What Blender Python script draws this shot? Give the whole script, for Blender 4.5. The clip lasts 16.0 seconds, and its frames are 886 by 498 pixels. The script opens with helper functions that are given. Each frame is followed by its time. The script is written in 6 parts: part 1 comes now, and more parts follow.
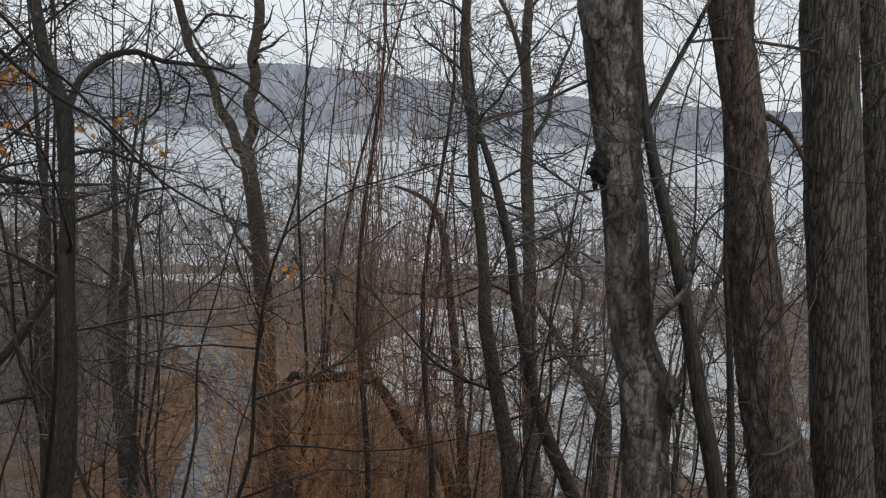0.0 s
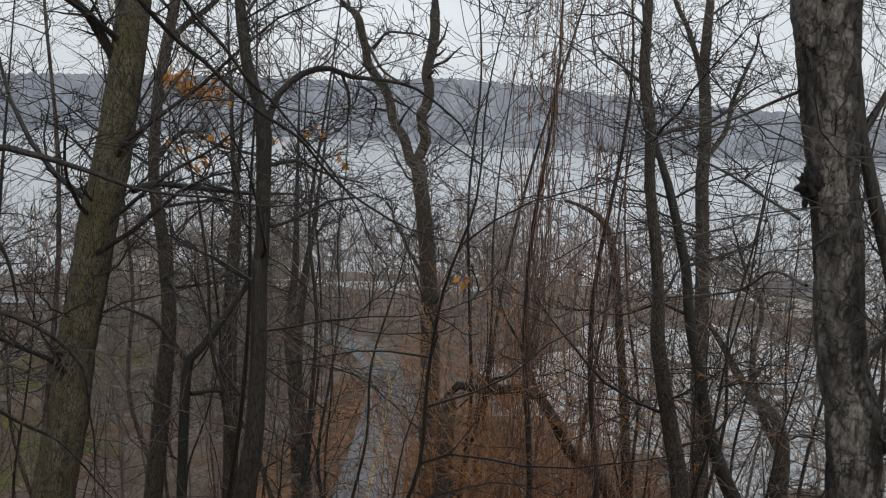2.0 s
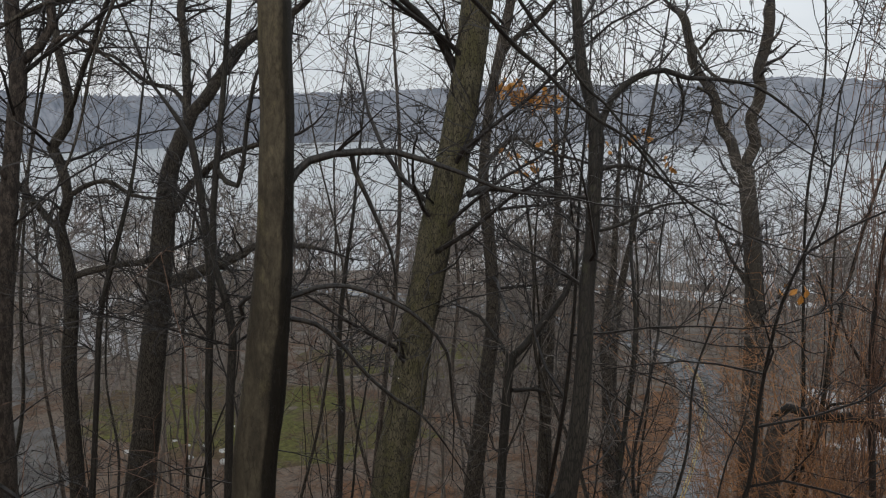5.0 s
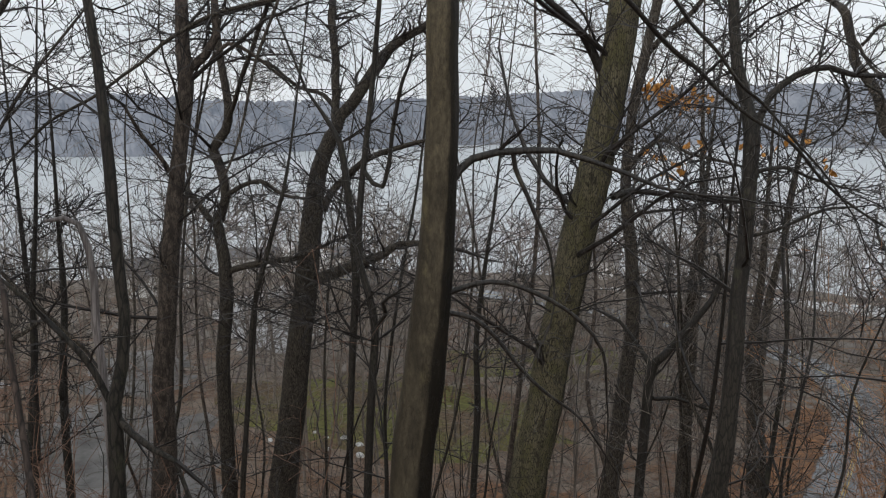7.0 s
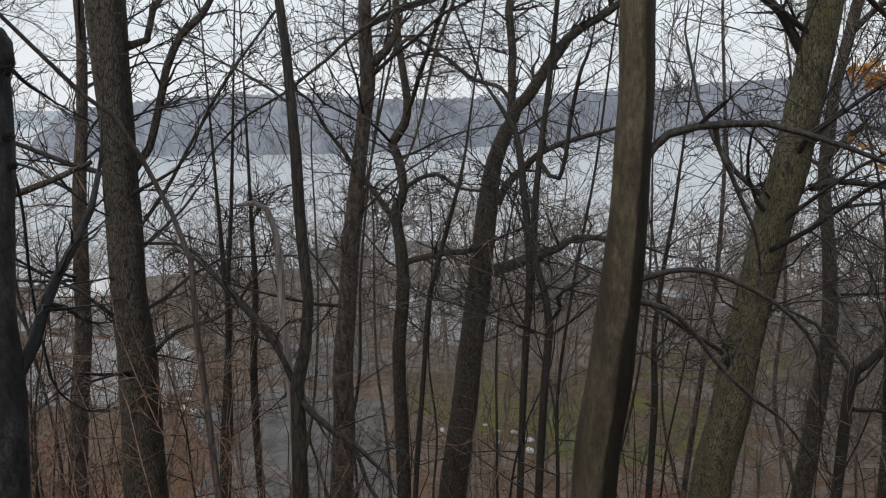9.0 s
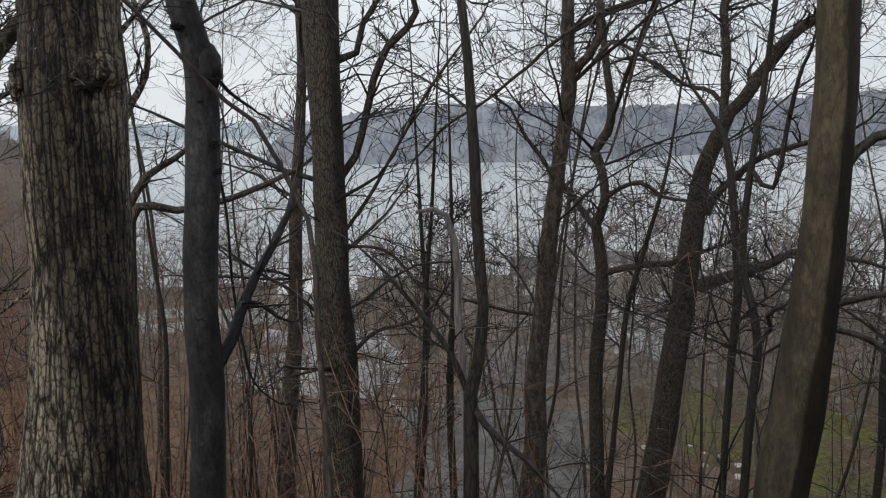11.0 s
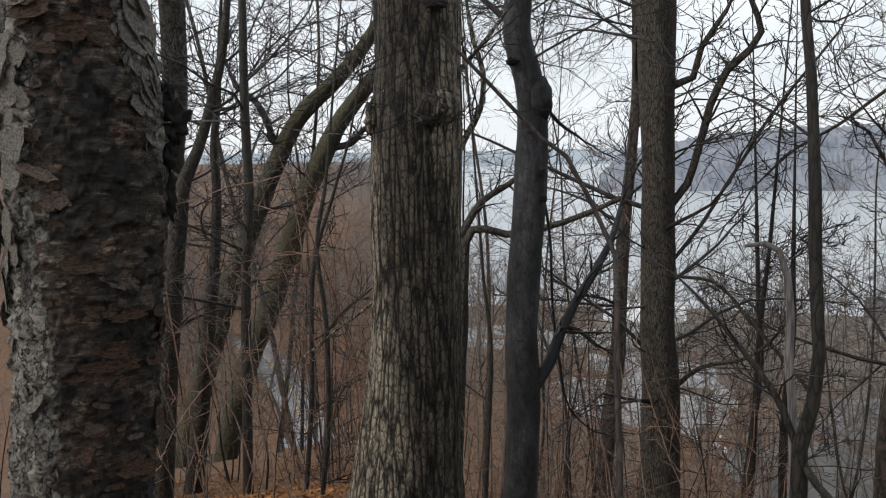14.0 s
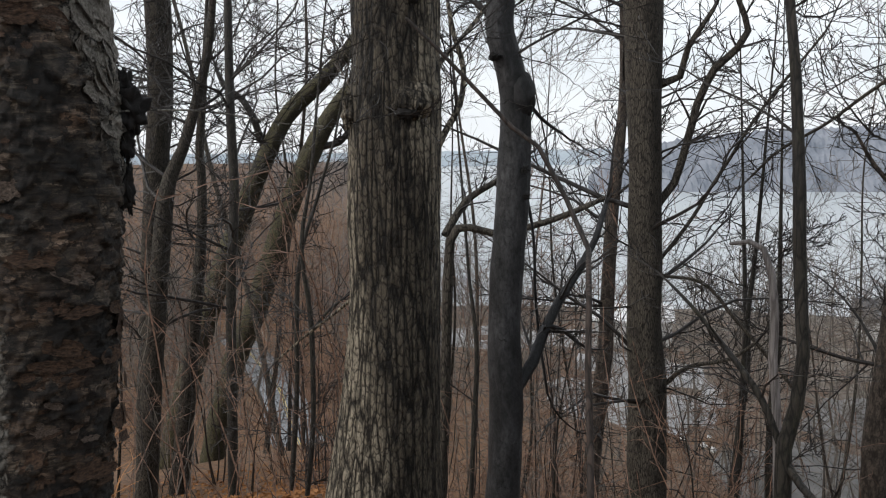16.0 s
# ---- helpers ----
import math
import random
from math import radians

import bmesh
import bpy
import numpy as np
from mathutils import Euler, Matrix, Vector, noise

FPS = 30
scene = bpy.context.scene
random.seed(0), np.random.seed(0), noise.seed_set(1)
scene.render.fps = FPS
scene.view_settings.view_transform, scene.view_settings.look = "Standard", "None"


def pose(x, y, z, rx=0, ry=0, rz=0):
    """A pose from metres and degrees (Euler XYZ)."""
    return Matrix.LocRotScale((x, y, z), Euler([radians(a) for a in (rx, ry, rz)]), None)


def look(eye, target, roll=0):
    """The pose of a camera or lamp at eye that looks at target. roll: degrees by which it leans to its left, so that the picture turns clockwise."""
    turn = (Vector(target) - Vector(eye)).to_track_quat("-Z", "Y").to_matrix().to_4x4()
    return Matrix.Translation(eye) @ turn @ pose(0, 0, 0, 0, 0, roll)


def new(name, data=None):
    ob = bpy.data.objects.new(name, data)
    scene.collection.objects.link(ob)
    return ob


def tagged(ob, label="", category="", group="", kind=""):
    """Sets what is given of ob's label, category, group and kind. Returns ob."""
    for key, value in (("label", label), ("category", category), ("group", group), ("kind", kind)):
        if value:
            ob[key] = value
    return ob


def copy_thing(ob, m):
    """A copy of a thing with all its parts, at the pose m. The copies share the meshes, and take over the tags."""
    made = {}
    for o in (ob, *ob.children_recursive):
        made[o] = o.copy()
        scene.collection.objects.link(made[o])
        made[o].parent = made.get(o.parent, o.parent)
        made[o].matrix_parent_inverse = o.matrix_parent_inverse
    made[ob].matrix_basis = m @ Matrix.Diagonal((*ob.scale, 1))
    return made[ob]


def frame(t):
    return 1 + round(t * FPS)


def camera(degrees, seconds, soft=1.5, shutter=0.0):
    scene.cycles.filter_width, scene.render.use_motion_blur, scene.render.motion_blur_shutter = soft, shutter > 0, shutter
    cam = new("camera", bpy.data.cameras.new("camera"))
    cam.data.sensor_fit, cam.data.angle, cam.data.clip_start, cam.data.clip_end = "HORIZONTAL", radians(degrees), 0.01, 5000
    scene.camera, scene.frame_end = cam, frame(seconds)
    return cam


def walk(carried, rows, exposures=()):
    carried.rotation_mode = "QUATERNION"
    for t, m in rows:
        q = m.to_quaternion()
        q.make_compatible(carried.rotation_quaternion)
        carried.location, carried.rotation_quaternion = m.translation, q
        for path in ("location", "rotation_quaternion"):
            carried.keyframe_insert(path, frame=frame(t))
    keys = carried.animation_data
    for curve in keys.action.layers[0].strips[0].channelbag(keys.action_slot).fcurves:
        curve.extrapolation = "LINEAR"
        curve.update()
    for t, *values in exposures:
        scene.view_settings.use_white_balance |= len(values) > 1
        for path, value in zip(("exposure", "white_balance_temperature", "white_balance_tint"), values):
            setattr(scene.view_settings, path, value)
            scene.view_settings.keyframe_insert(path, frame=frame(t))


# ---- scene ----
from mathutils import Quaternion

cam = camera(56.7, 16.0, soft=1.15)
PATH = [
    (0, (-0.002, 0.001, 1.601), (-0.007, 9.88, 0.048), 2.90),
    (0.5, (-0.034, 0.019, 1.588), (-0.396, 9.889, 0.018), 2.90),
    (1, (-0.082, 0.021, 1.593), (-0.97, 9.856, 0.016), 2.75),
    (1.5, (-0.127, 0.019, 1.59), (-1.541, 9.8, 0.066), 3.15),
    (2, (-0.161, 0.022, 1.587), (-2.135, 9.711, 0.098), 2.89),
    (2.5, (-0.181, 0.006, 1.579), (-2.653, 9.577, 0.071), 2.79),
    (3, (-0.191, -0.036, 1.577), (-3.285, 9.351, 0.057), 2.49),
    (3.5, (-0.215, -0.047, 1.57), (-4.007, 9.078, 0.034), 2.05),
    (4, (-0.247, -0.054, 1.561), (-4.649, 8.794, 0.026), 1.73),
    (4.5, (-0.284, -0.055, 1.559), (-5.164, 8.538, 0.025), 1.50),
    (5, (-0.311, -0.064, 1.557), (-5.746, 8.186, 0.008), 1.23),
    (5.2, (-0.323, -0.068, 1.557), (-5.987, 8.025, 0.001), 1.16),
    (7.3, (-0.374, -0.173, 1.529), (-7.437, 6.737, -0.01), 0.53),
    (7.5, (-0.383, -0.165, 1.517), (-7.712, 6.462, -0.019), 0.20),
    (8, (-0.39, -0.113, 1.503), (-8.082, 6.081, -0.067), -0.26),
    (8.2, (-0.43, -0.134, 1.493), (-8.241, 5.905, -0.094), -0.21),
    (10.3, (-0.562, 0.072, 1.436), (-9.269, 4.743, -0.108), -0.56),
    (10.5, (-0.56, 0.087, 1.443), (-9.449, 4.407, -0.085), -0.59),
    (11, (-0.577, 0.145, 1.441), (-9.834, 3.621, -0.056), -0.81),
    (11.5, (-0.545, 0.183, 1.455), (-10.09, 2.825, 0.071), -0.45),
    (12, (-0.543, 0.19, 1.463), (-10.312, 1.915, 0.201), -0.51),
    (12.5, (-0.552, 0.203, 1.463), (-10.408, 1.401, 0.272), -0.40),
    (13, (-0.565, 0.205, 1.467), (-10.473, 0.862, 0.28), -0.61),
    (13.5, (-0.561, 0.2, 1.462), (-10.491, 0.266, 0.283), -0.95),
    (14, (-0.558, 0.2, 1.463), (-10.486, -0.185, 0.336), -1.06),
    (14.5, (-0.587, 0.199, 1.461), (-10.513, -0.265, 0.341), -0.89),
    (15, (-0.604, 0.207, 1.453), (-10.532, -0.216, 0.34), -0.71),
    (15.5, (-0.617, 0.225, 1.445), (-10.548, -0.174, 0.336), -0.82),
    (16, (-0.643, 0.253, 1.437), (-10.576, -0.004, 0.309), -0.88),
]
walk(cam, [(t, look(eye, target, roll)) for t, eye, target, roll in PATH],
     [(0, 0.11), (2, 0.03), (3.5, -0.06), (5, 0.0), (8, 0.2), (11, 0.12), (12.5, 0.13), (14.5, 0.37), (16, 0.38)])

# ---- world, sun ----
world = bpy.data.worlds.new("overcast_sky")
scene.world = world
world.use_nodes = True
wn = world.node_tree
sky = wn.nodes.new("ShaderNodeTexSky")
sky.sky_type, sky.sun_disc = "NISHITA", False
sky.sun_elevation, sky.sun_rotation = radians(30), radians(159)
sky.dust_density, sky.altitude = 4.0, 60
back = wn.nodes["Background"]
back.inputs["Strength"].default_value = 0.12
cloud = wn.nodes.new("ShaderNodeTexNoise")
cloud.inputs["Scale"].default_value, cloud.inputs["Detail"].default_value = 2.2, 5
tc = wn.nodes.new("ShaderNodeTexCoord")
squash = wn.nodes.new("ShaderNodeMapping")
squash.inputs["Scale"].default_value = (1, 1, 3.5)
wn.links.new(tc.outputs["Generated"], squash.inputs["Vector"])
wn.links.new(squash.outputs["Vector"], cloud.inputs["Vector"])
grey = wn.nodes.new("ShaderNodeValToRGB")
grey.color_ramp.elements[0].position, grey.color_ramp.elements[0].color = 0.35, (5.6, 6.0, 6.45, 1)
grey.color_ramp.elements[1].position, grey.color_ramp.elements[1].color = 0.68, (7.3, 7.55, 7.8, 1)
wn.links.new(cloud.outputs["Fac"], grey.inputs["Fac"])
veil = wn.nodes.new("ShaderNodeMix")
veil.data_type = "RGBA"
veil.inputs[0].default_value = 0.86
wn.links.new(sky.outputs["Color"], veil.inputs[6])
wn.links.new(grey.outputs["Color"], veil.inputs[7])
wn.links.new(veil.outputs[2], back.inputs["Color"])

sun = new("sun", bpy.data.lights.new("sun", "SUN"))
sun.data.energy, sun.data.angle, sun.data.color = 1.0, radians(40), (1.0, 0.97, 0.93)
sun.matrix_world = look((0, 0, 60), (-14, 36, 38))

# ---- materials ----
def material(name, rough=0.85, spec=0.3):
    m = bpy.data.materials.new(name)
    m.use_nodes = True
    nt = m.node_tree
    b = nt.nodes["Principled BSDF"]
    b.inputs["Roughness"].default_value = rough
    b.inputs["Specular IOR Level"].default_value = spec
    return m, nt, b


def node(nt, kind, **values):
    n = nt.nodes.new(kind)
    for key, v in values.items():
        n.inputs[key.replace("_", " ")].default_value = v
    return n


def ramp(nt, fac, stops):
    n = nt.nodes.new("ShaderNodeValToRGB")
    el = n.color_ramp.elements
    while len(el) < len(stops):
        el.new(0.5)
    for e, (p, c) in zip(el, stops):
        e.position, e.color = p, (*c, 1)
    nt.links.new(fac, n.inputs["Fac"])
    return n.outputs["Color"]


def coords(nt, stretch=(1, 1, 1)):
    tc = nt.nodes.new("ShaderNodeTexCoord")
    mp = nt.nodes.new("ShaderNodeMapping")
    mp.inputs["Scale"].default_value = stretch
    nt.links.new(tc.outputs["Object"], mp.inputs["Vector"])
    return mp.outputs["Vector"]


def mixed(nt, fac, a, b, blend="MIX"):
    n = nt.nodes.new("ShaderNodeMix")
    n.data_type, n.blend_type = "RGBA", blend
    for socket, v in ((n.inputs[0], fac), (n.inputs[6], a), (n.inputs[7], b)):
        if isinstance(v, (int, float)):
            socket.default_value = v
        elif isinstance(v, tuple):
            socket.default_value = (*v, 1)
        else:
            nt.links.new(v, socket)
    return n.outputs[2]


def bumped(nt, b, height, strength, distance):
    n = node(nt, "ShaderNodeBump", Strength=strength, Distance=distance)
    nt.links.new(height, n.inputs["Height"])
    nt.links.new(n.outputs["Normal"], b.inputs["Normal"])


def bark(name, dark, light, plates=22.0, stretch=0.25, patch=None, amount=0.5, rough=0.8, depth=0.012, crack=0.16, wet=0.25, warp=0.5):
    """Bark: upright plates parted by dark cracks, fine grain, patches of lichen or moss, damp streaks."""
    m, nt, b = material(name, rough, 0.35)
    up = coords(nt, (1, 1, stretch))
    sway = node(nt, "ShaderNodeTexNoise", Scale=plates * 0.7, Detail=4, Roughness=0.6)
    nt.links.new(up, sway.inputs["Vector"])
    push = nt.nodes.new("ShaderNodeVectorMath")
    push.operation = "MULTIPLY_ADD"
    push.inputs[1].default_value = (warp / plates * 2,) * 3
    nt.links.new(sway.outputs["Color"], push.inputs[0])
    nt.links.new(up, push.inputs[2])
    edge = node(nt, "ShaderNodeTexVoronoi", Scale=plates)
    edge.feature = "DISTANCE_TO_EDGE"
    cell = node(nt, "ShaderNodeTexVoronoi", Scale=plates)
    for n in (edge, cell):
        nt.links.new(push.outputs[0], n.inputs["Vector"])
    fine = node(nt, "ShaderNodeTexNoise", Scale=plates * 5, Detail=6, Roughness=0.7)
    nt.links.new(up, fine.inputs["Vector"])
    gap = ramp(nt, edge.outputs["Distance"], [(0.02, (0, 0, 0)), (crack, (1, 1, 1))])
    rise = ramp(nt, edge.outputs["Distance"], [(0.0, (0, 0, 0)), (0.3, (1, 1, 1))])
    tone = mixed(nt, 0.55, cell.outputs["Color"], fine.outputs["Color"])
    bw = nt.nodes.new("ShaderNodeRGBToBW")
    nt.links.new(tone, bw.inputs[0])
    mid = tuple(0.55 * x + 0.45 * y for x, y in zip(dark, light))
    col = ramp(nt, bw.outputs[0], [(0.3, mid), (0.68, light)])
    col = mixed(nt, 0.5, col, ramp(nt, fine.outputs["Fac"], [(0.34, (0.3, 0.3, 0.3)), (0.62, (1, 1, 1))]), "MULTIPLY")
    col = mixed(nt, gap, dark, col)
    streak = node(nt, "ShaderNodeTexNoise", Scale=3.2, Detail=4)
    nt.links.new(coords(nt, (1, 1, 0.16)), streak.inputs["Vector"])
    col = mixed(nt, ramp(nt, streak.outputs["Fac"], [(0.47, (0, 0, 0)), (0.6, (1, 1, 1))]), col, mixed(nt, 0.6, col, (0.015, 0.013, 0.012)))
    if patch:
        spots = node(nt, "ShaderNodeTexNoise", Scale=6.0, Detail=8, Roughness=0.75)
        nt.links.new(coords(nt, (1, 1, 0.6)), spots.inputs["Vector"])
        f = ramp(nt, spots.outputs["Fac"], [(0.62 - 0.2 * amount, (0, 0, 0)), (0.72 - 0.2 * amount, (0.8, 0.8, 0.8))])
        col = mixed(nt, f, col, mixed(nt, 0.6, patch, mixed(nt, 1.0, patch, ramp(nt, fine.outputs["Fac"], [(0.3, (0.3, 0.3, 0.3)), (0.7, (1, 1, 1))]), "MULTIPLY")))
    nt.links.new(col, b.inputs["Base Color"])
    shine = ramp(nt, streak.outputs["Fac"], [(0.4, (rough, rough, rough)), (0.62, (rough - wet, rough - wet, rough - wet))])
    nt.links.new(shine, b.inputs["Roughness"])
    tall = mixed(nt, 0.3, rise, fine.outputs["Fac"])
    bumped(nt, b, tall, 1.0, depth)
    return m


def plain(name, a, c, scale=8.0, rough=0.85, spec=0.3, bump=0.0):
    m, nt, b = material(name, rough, spec)
    n = node(nt, "ShaderNodeTexNoise", Scale=scale, Detail=6, Roughness=0.65)
    nt.links.new(coords(nt), n.inputs["Vector"])
    nt.links.new(ramp(nt, n.outputs["Fac"], [(0.35, a), (0.68, c)]), b.inputs["Base Color"])
    if bump:
        bumped(nt, b, n.outputs["Fac"], 0.6, bump)
    return m


def ridged(name, dark, mid, light, cells=28.0, stretch=0.22, crack=0.11, warp=0.35, depth=0.02, rough=0.8, blotch=0.5, dark_side=None, patch=None, amount=0.4, second=0.5, groove=1.0, sway_by=1.3, across=None, broken=0.0):
    """Bark in long plates: sunken dark furrows, paler worn plate faces, blotches, one side darker and smoother."""
    m, nt, b = material(name, rough, 0.2)
    up = coords(nt, (1, 1, stretch))
    sway = node(nt, "ShaderNodeTexNoise", Scale=cells * sway_by, Detail=5, Roughness=0.62)
    nt.links.new(up, sway.inputs["Vector"])
    push = nt.nodes.new("ShaderNodeVectorMath")
    push.operation = "MULTIPLY_ADD"
    push.inputs[1].default_value = (warp * 3 / cells,) * 3
    nt.links.new(sway.outputs["Color"], push.inputs[0])
    nt.links.new(up, push.inputs[2])
    edge = node(nt, "ShaderNodeTexVoronoi", Scale=cells)
    edge.feature = "DISTANCE_TO_EDGE"
    split = node(nt, "ShaderNodeTexVoronoi", Scale=cells * (1.25 if across else 2.3))
    split.feature = "DISTANCE_TO_EDGE"
    cell = node(nt, "ShaderNodeTexVoronoi", Scale=cells)
    for n in (edge, split, cell):
        nt.links.new(push.outputs[0], n.inputs["Vector"])
    if across:
        shove = nt.nodes.new("ShaderNodeVectorMath")
        shove.operation = "MULTIPLY_ADD"
        shove.inputs[1].default_value = (1.6 / cells,) * 3
        nt.links.new(sway.outputs["Color"], shove.inputs[0])
        nt.links.new(coords(nt, (1, 1, across)), shove.inputs[2])
        nt.links.new(shove.outputs[0], split.inputs["Vector"])
    grain = node(nt, "ShaderNodeTexNoise", Scale=cells * 4.5, Detail=7, Roughness=0.72)
    nt.links.new(coords(nt, (1, 1, 0.45)), grain.inputs["Vector"])
    blot = node(nt, "ShaderNodeTexNoise", Scale=cells * 0.3, Detail=7, Roughness=0.68)
    nt.links.new(coords(nt, (1, 1, 0.4)), blot.inputs["Vector"])
    face = ramp(nt, grain.outputs["Fac"], [(0.36, mid), (0.62, light)])
    bw = nt.nodes.new("ShaderNodeRGBToBW")
    nt.links.new(cell.outputs["Color"], bw.inputs[0])
    face = mixed(nt, ramp(nt, bw.outputs[0], [(0.2, (0.3, 0.3, 0.3)), (0.6, (0, 0, 0))]), face, mid)
    face = mixed(nt, ramp(nt, blot.outputs["Fac"], [(0.62 - 0.25 * blotch, (0, 0, 0)), (0.74 - 0.2 * blotch, (0.75, 0.75, 0.75))]), face, dark)
    deep = ramp(nt, edge.outputs["Distance"], [(0.015, (0, 0, 0)), (crack, (1, 1, 1))])
    thin = ramp(nt, split.outputs["Distance"], [(0.0, (1 - second,) * 3), (crack * 0.8, (1, 1, 1))])
    gap = mixed(nt, 1.0, deep, thin, "MULTIPLY")
    if broken:
        fade = node(nt, "ShaderNodeTexNoise", Scale=cells * 0.55, Detail=5, Roughness=0.65)
        nt.links.new(coords(nt, (1, 1, 0.6)), fade.inputs["Vector"])
        gap = mixed(nt, ramp(nt, fade.outputs["Fac"], [(0.6 - 0.25 * broken, (0, 0, 0)), (0.74 - 0.25 * broken, (0.95,) * 3)]), gap, (1.0, 1.0, 1.0))
    col = mixed(nt, gap, mixed(nt, groove, face, dark), face)
    gloss = ramp(nt, blot.outputs["Fac"], [(0.4, (rough,) * 3), (0.62, (rough - 0.15,) * 3)])
    if patch:
        spots = node(nt, "ShaderNodeTexNoise", Scale=5.0, Detail=8, Roughness=0.75)
        nt.links.new(coords(nt, (1, 1, 0.6)), spots.inputs["Vector"])
        f = ramp(nt, spots.outputs["Fac"], [(0.62 - 0.2 * amount, (0, 0, 0)), (0.72 - 0.2 * amount, (0.75, 0.75, 0.75))])
        f = mixed(nt, 1.0, f, gap, "MULTIPLY")
        col = mixed(nt, f, col, mixed(nt, 0.7, patch, mixed(nt, 1.0, patch, ramp(nt, grain.outputs["Fac"], [(0.35, (0.4,) * 3), (0.65, (1, 1, 1))]), "MULTIPLY")))
    # Darker, smoother bark towards one direction, with an uneven edge.
    if dark_side:
        dx, dy, low, high, amt = dark_side[:5]
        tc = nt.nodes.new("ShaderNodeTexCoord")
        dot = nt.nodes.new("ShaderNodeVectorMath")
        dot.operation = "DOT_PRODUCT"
        dot.inputs[1].default_value = (dx, dy, dark_side[7] if len(dark_side) > 7 else 0)
        nt.links.new(tc.outputs["Normal" if len(dark_side) == 5 else "Object"], dot.inputs[0])
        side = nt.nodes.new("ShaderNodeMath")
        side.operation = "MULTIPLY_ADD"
        side.inputs[1].default_value, side.inputs[2].default_value = dark_side[5:7] or (1.0, 0.0)
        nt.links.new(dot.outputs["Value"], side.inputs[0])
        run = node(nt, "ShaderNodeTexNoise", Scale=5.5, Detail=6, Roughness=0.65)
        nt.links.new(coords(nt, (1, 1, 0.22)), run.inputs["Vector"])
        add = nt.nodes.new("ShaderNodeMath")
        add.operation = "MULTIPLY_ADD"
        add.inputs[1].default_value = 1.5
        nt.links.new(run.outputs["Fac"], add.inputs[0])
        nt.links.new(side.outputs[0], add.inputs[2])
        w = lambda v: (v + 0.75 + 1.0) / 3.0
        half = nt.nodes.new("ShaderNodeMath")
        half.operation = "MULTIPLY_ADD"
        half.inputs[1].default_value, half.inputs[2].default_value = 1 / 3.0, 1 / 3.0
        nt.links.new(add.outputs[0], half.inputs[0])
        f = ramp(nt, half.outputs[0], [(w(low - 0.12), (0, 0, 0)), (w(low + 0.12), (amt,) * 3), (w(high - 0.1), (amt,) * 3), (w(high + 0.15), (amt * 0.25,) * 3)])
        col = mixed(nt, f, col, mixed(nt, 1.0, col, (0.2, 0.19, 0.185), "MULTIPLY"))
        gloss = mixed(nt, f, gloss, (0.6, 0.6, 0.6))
    nt.links.new(col, b.inputs["Base Color"])
    nt.links.new(gloss, b.inputs["Roughness"])
    rise = ramp(nt, edge.outputs["Distance"], [(0.0, (0, 0, 0)), (crack * 1.5, (1, 1, 1))])
    tall = mixed(nt, 0.25, mixed(nt, 0.3, rise, thin), grain.outputs["Fac"])
    bumped(nt, b, tall, 1.0, depth)
    return m


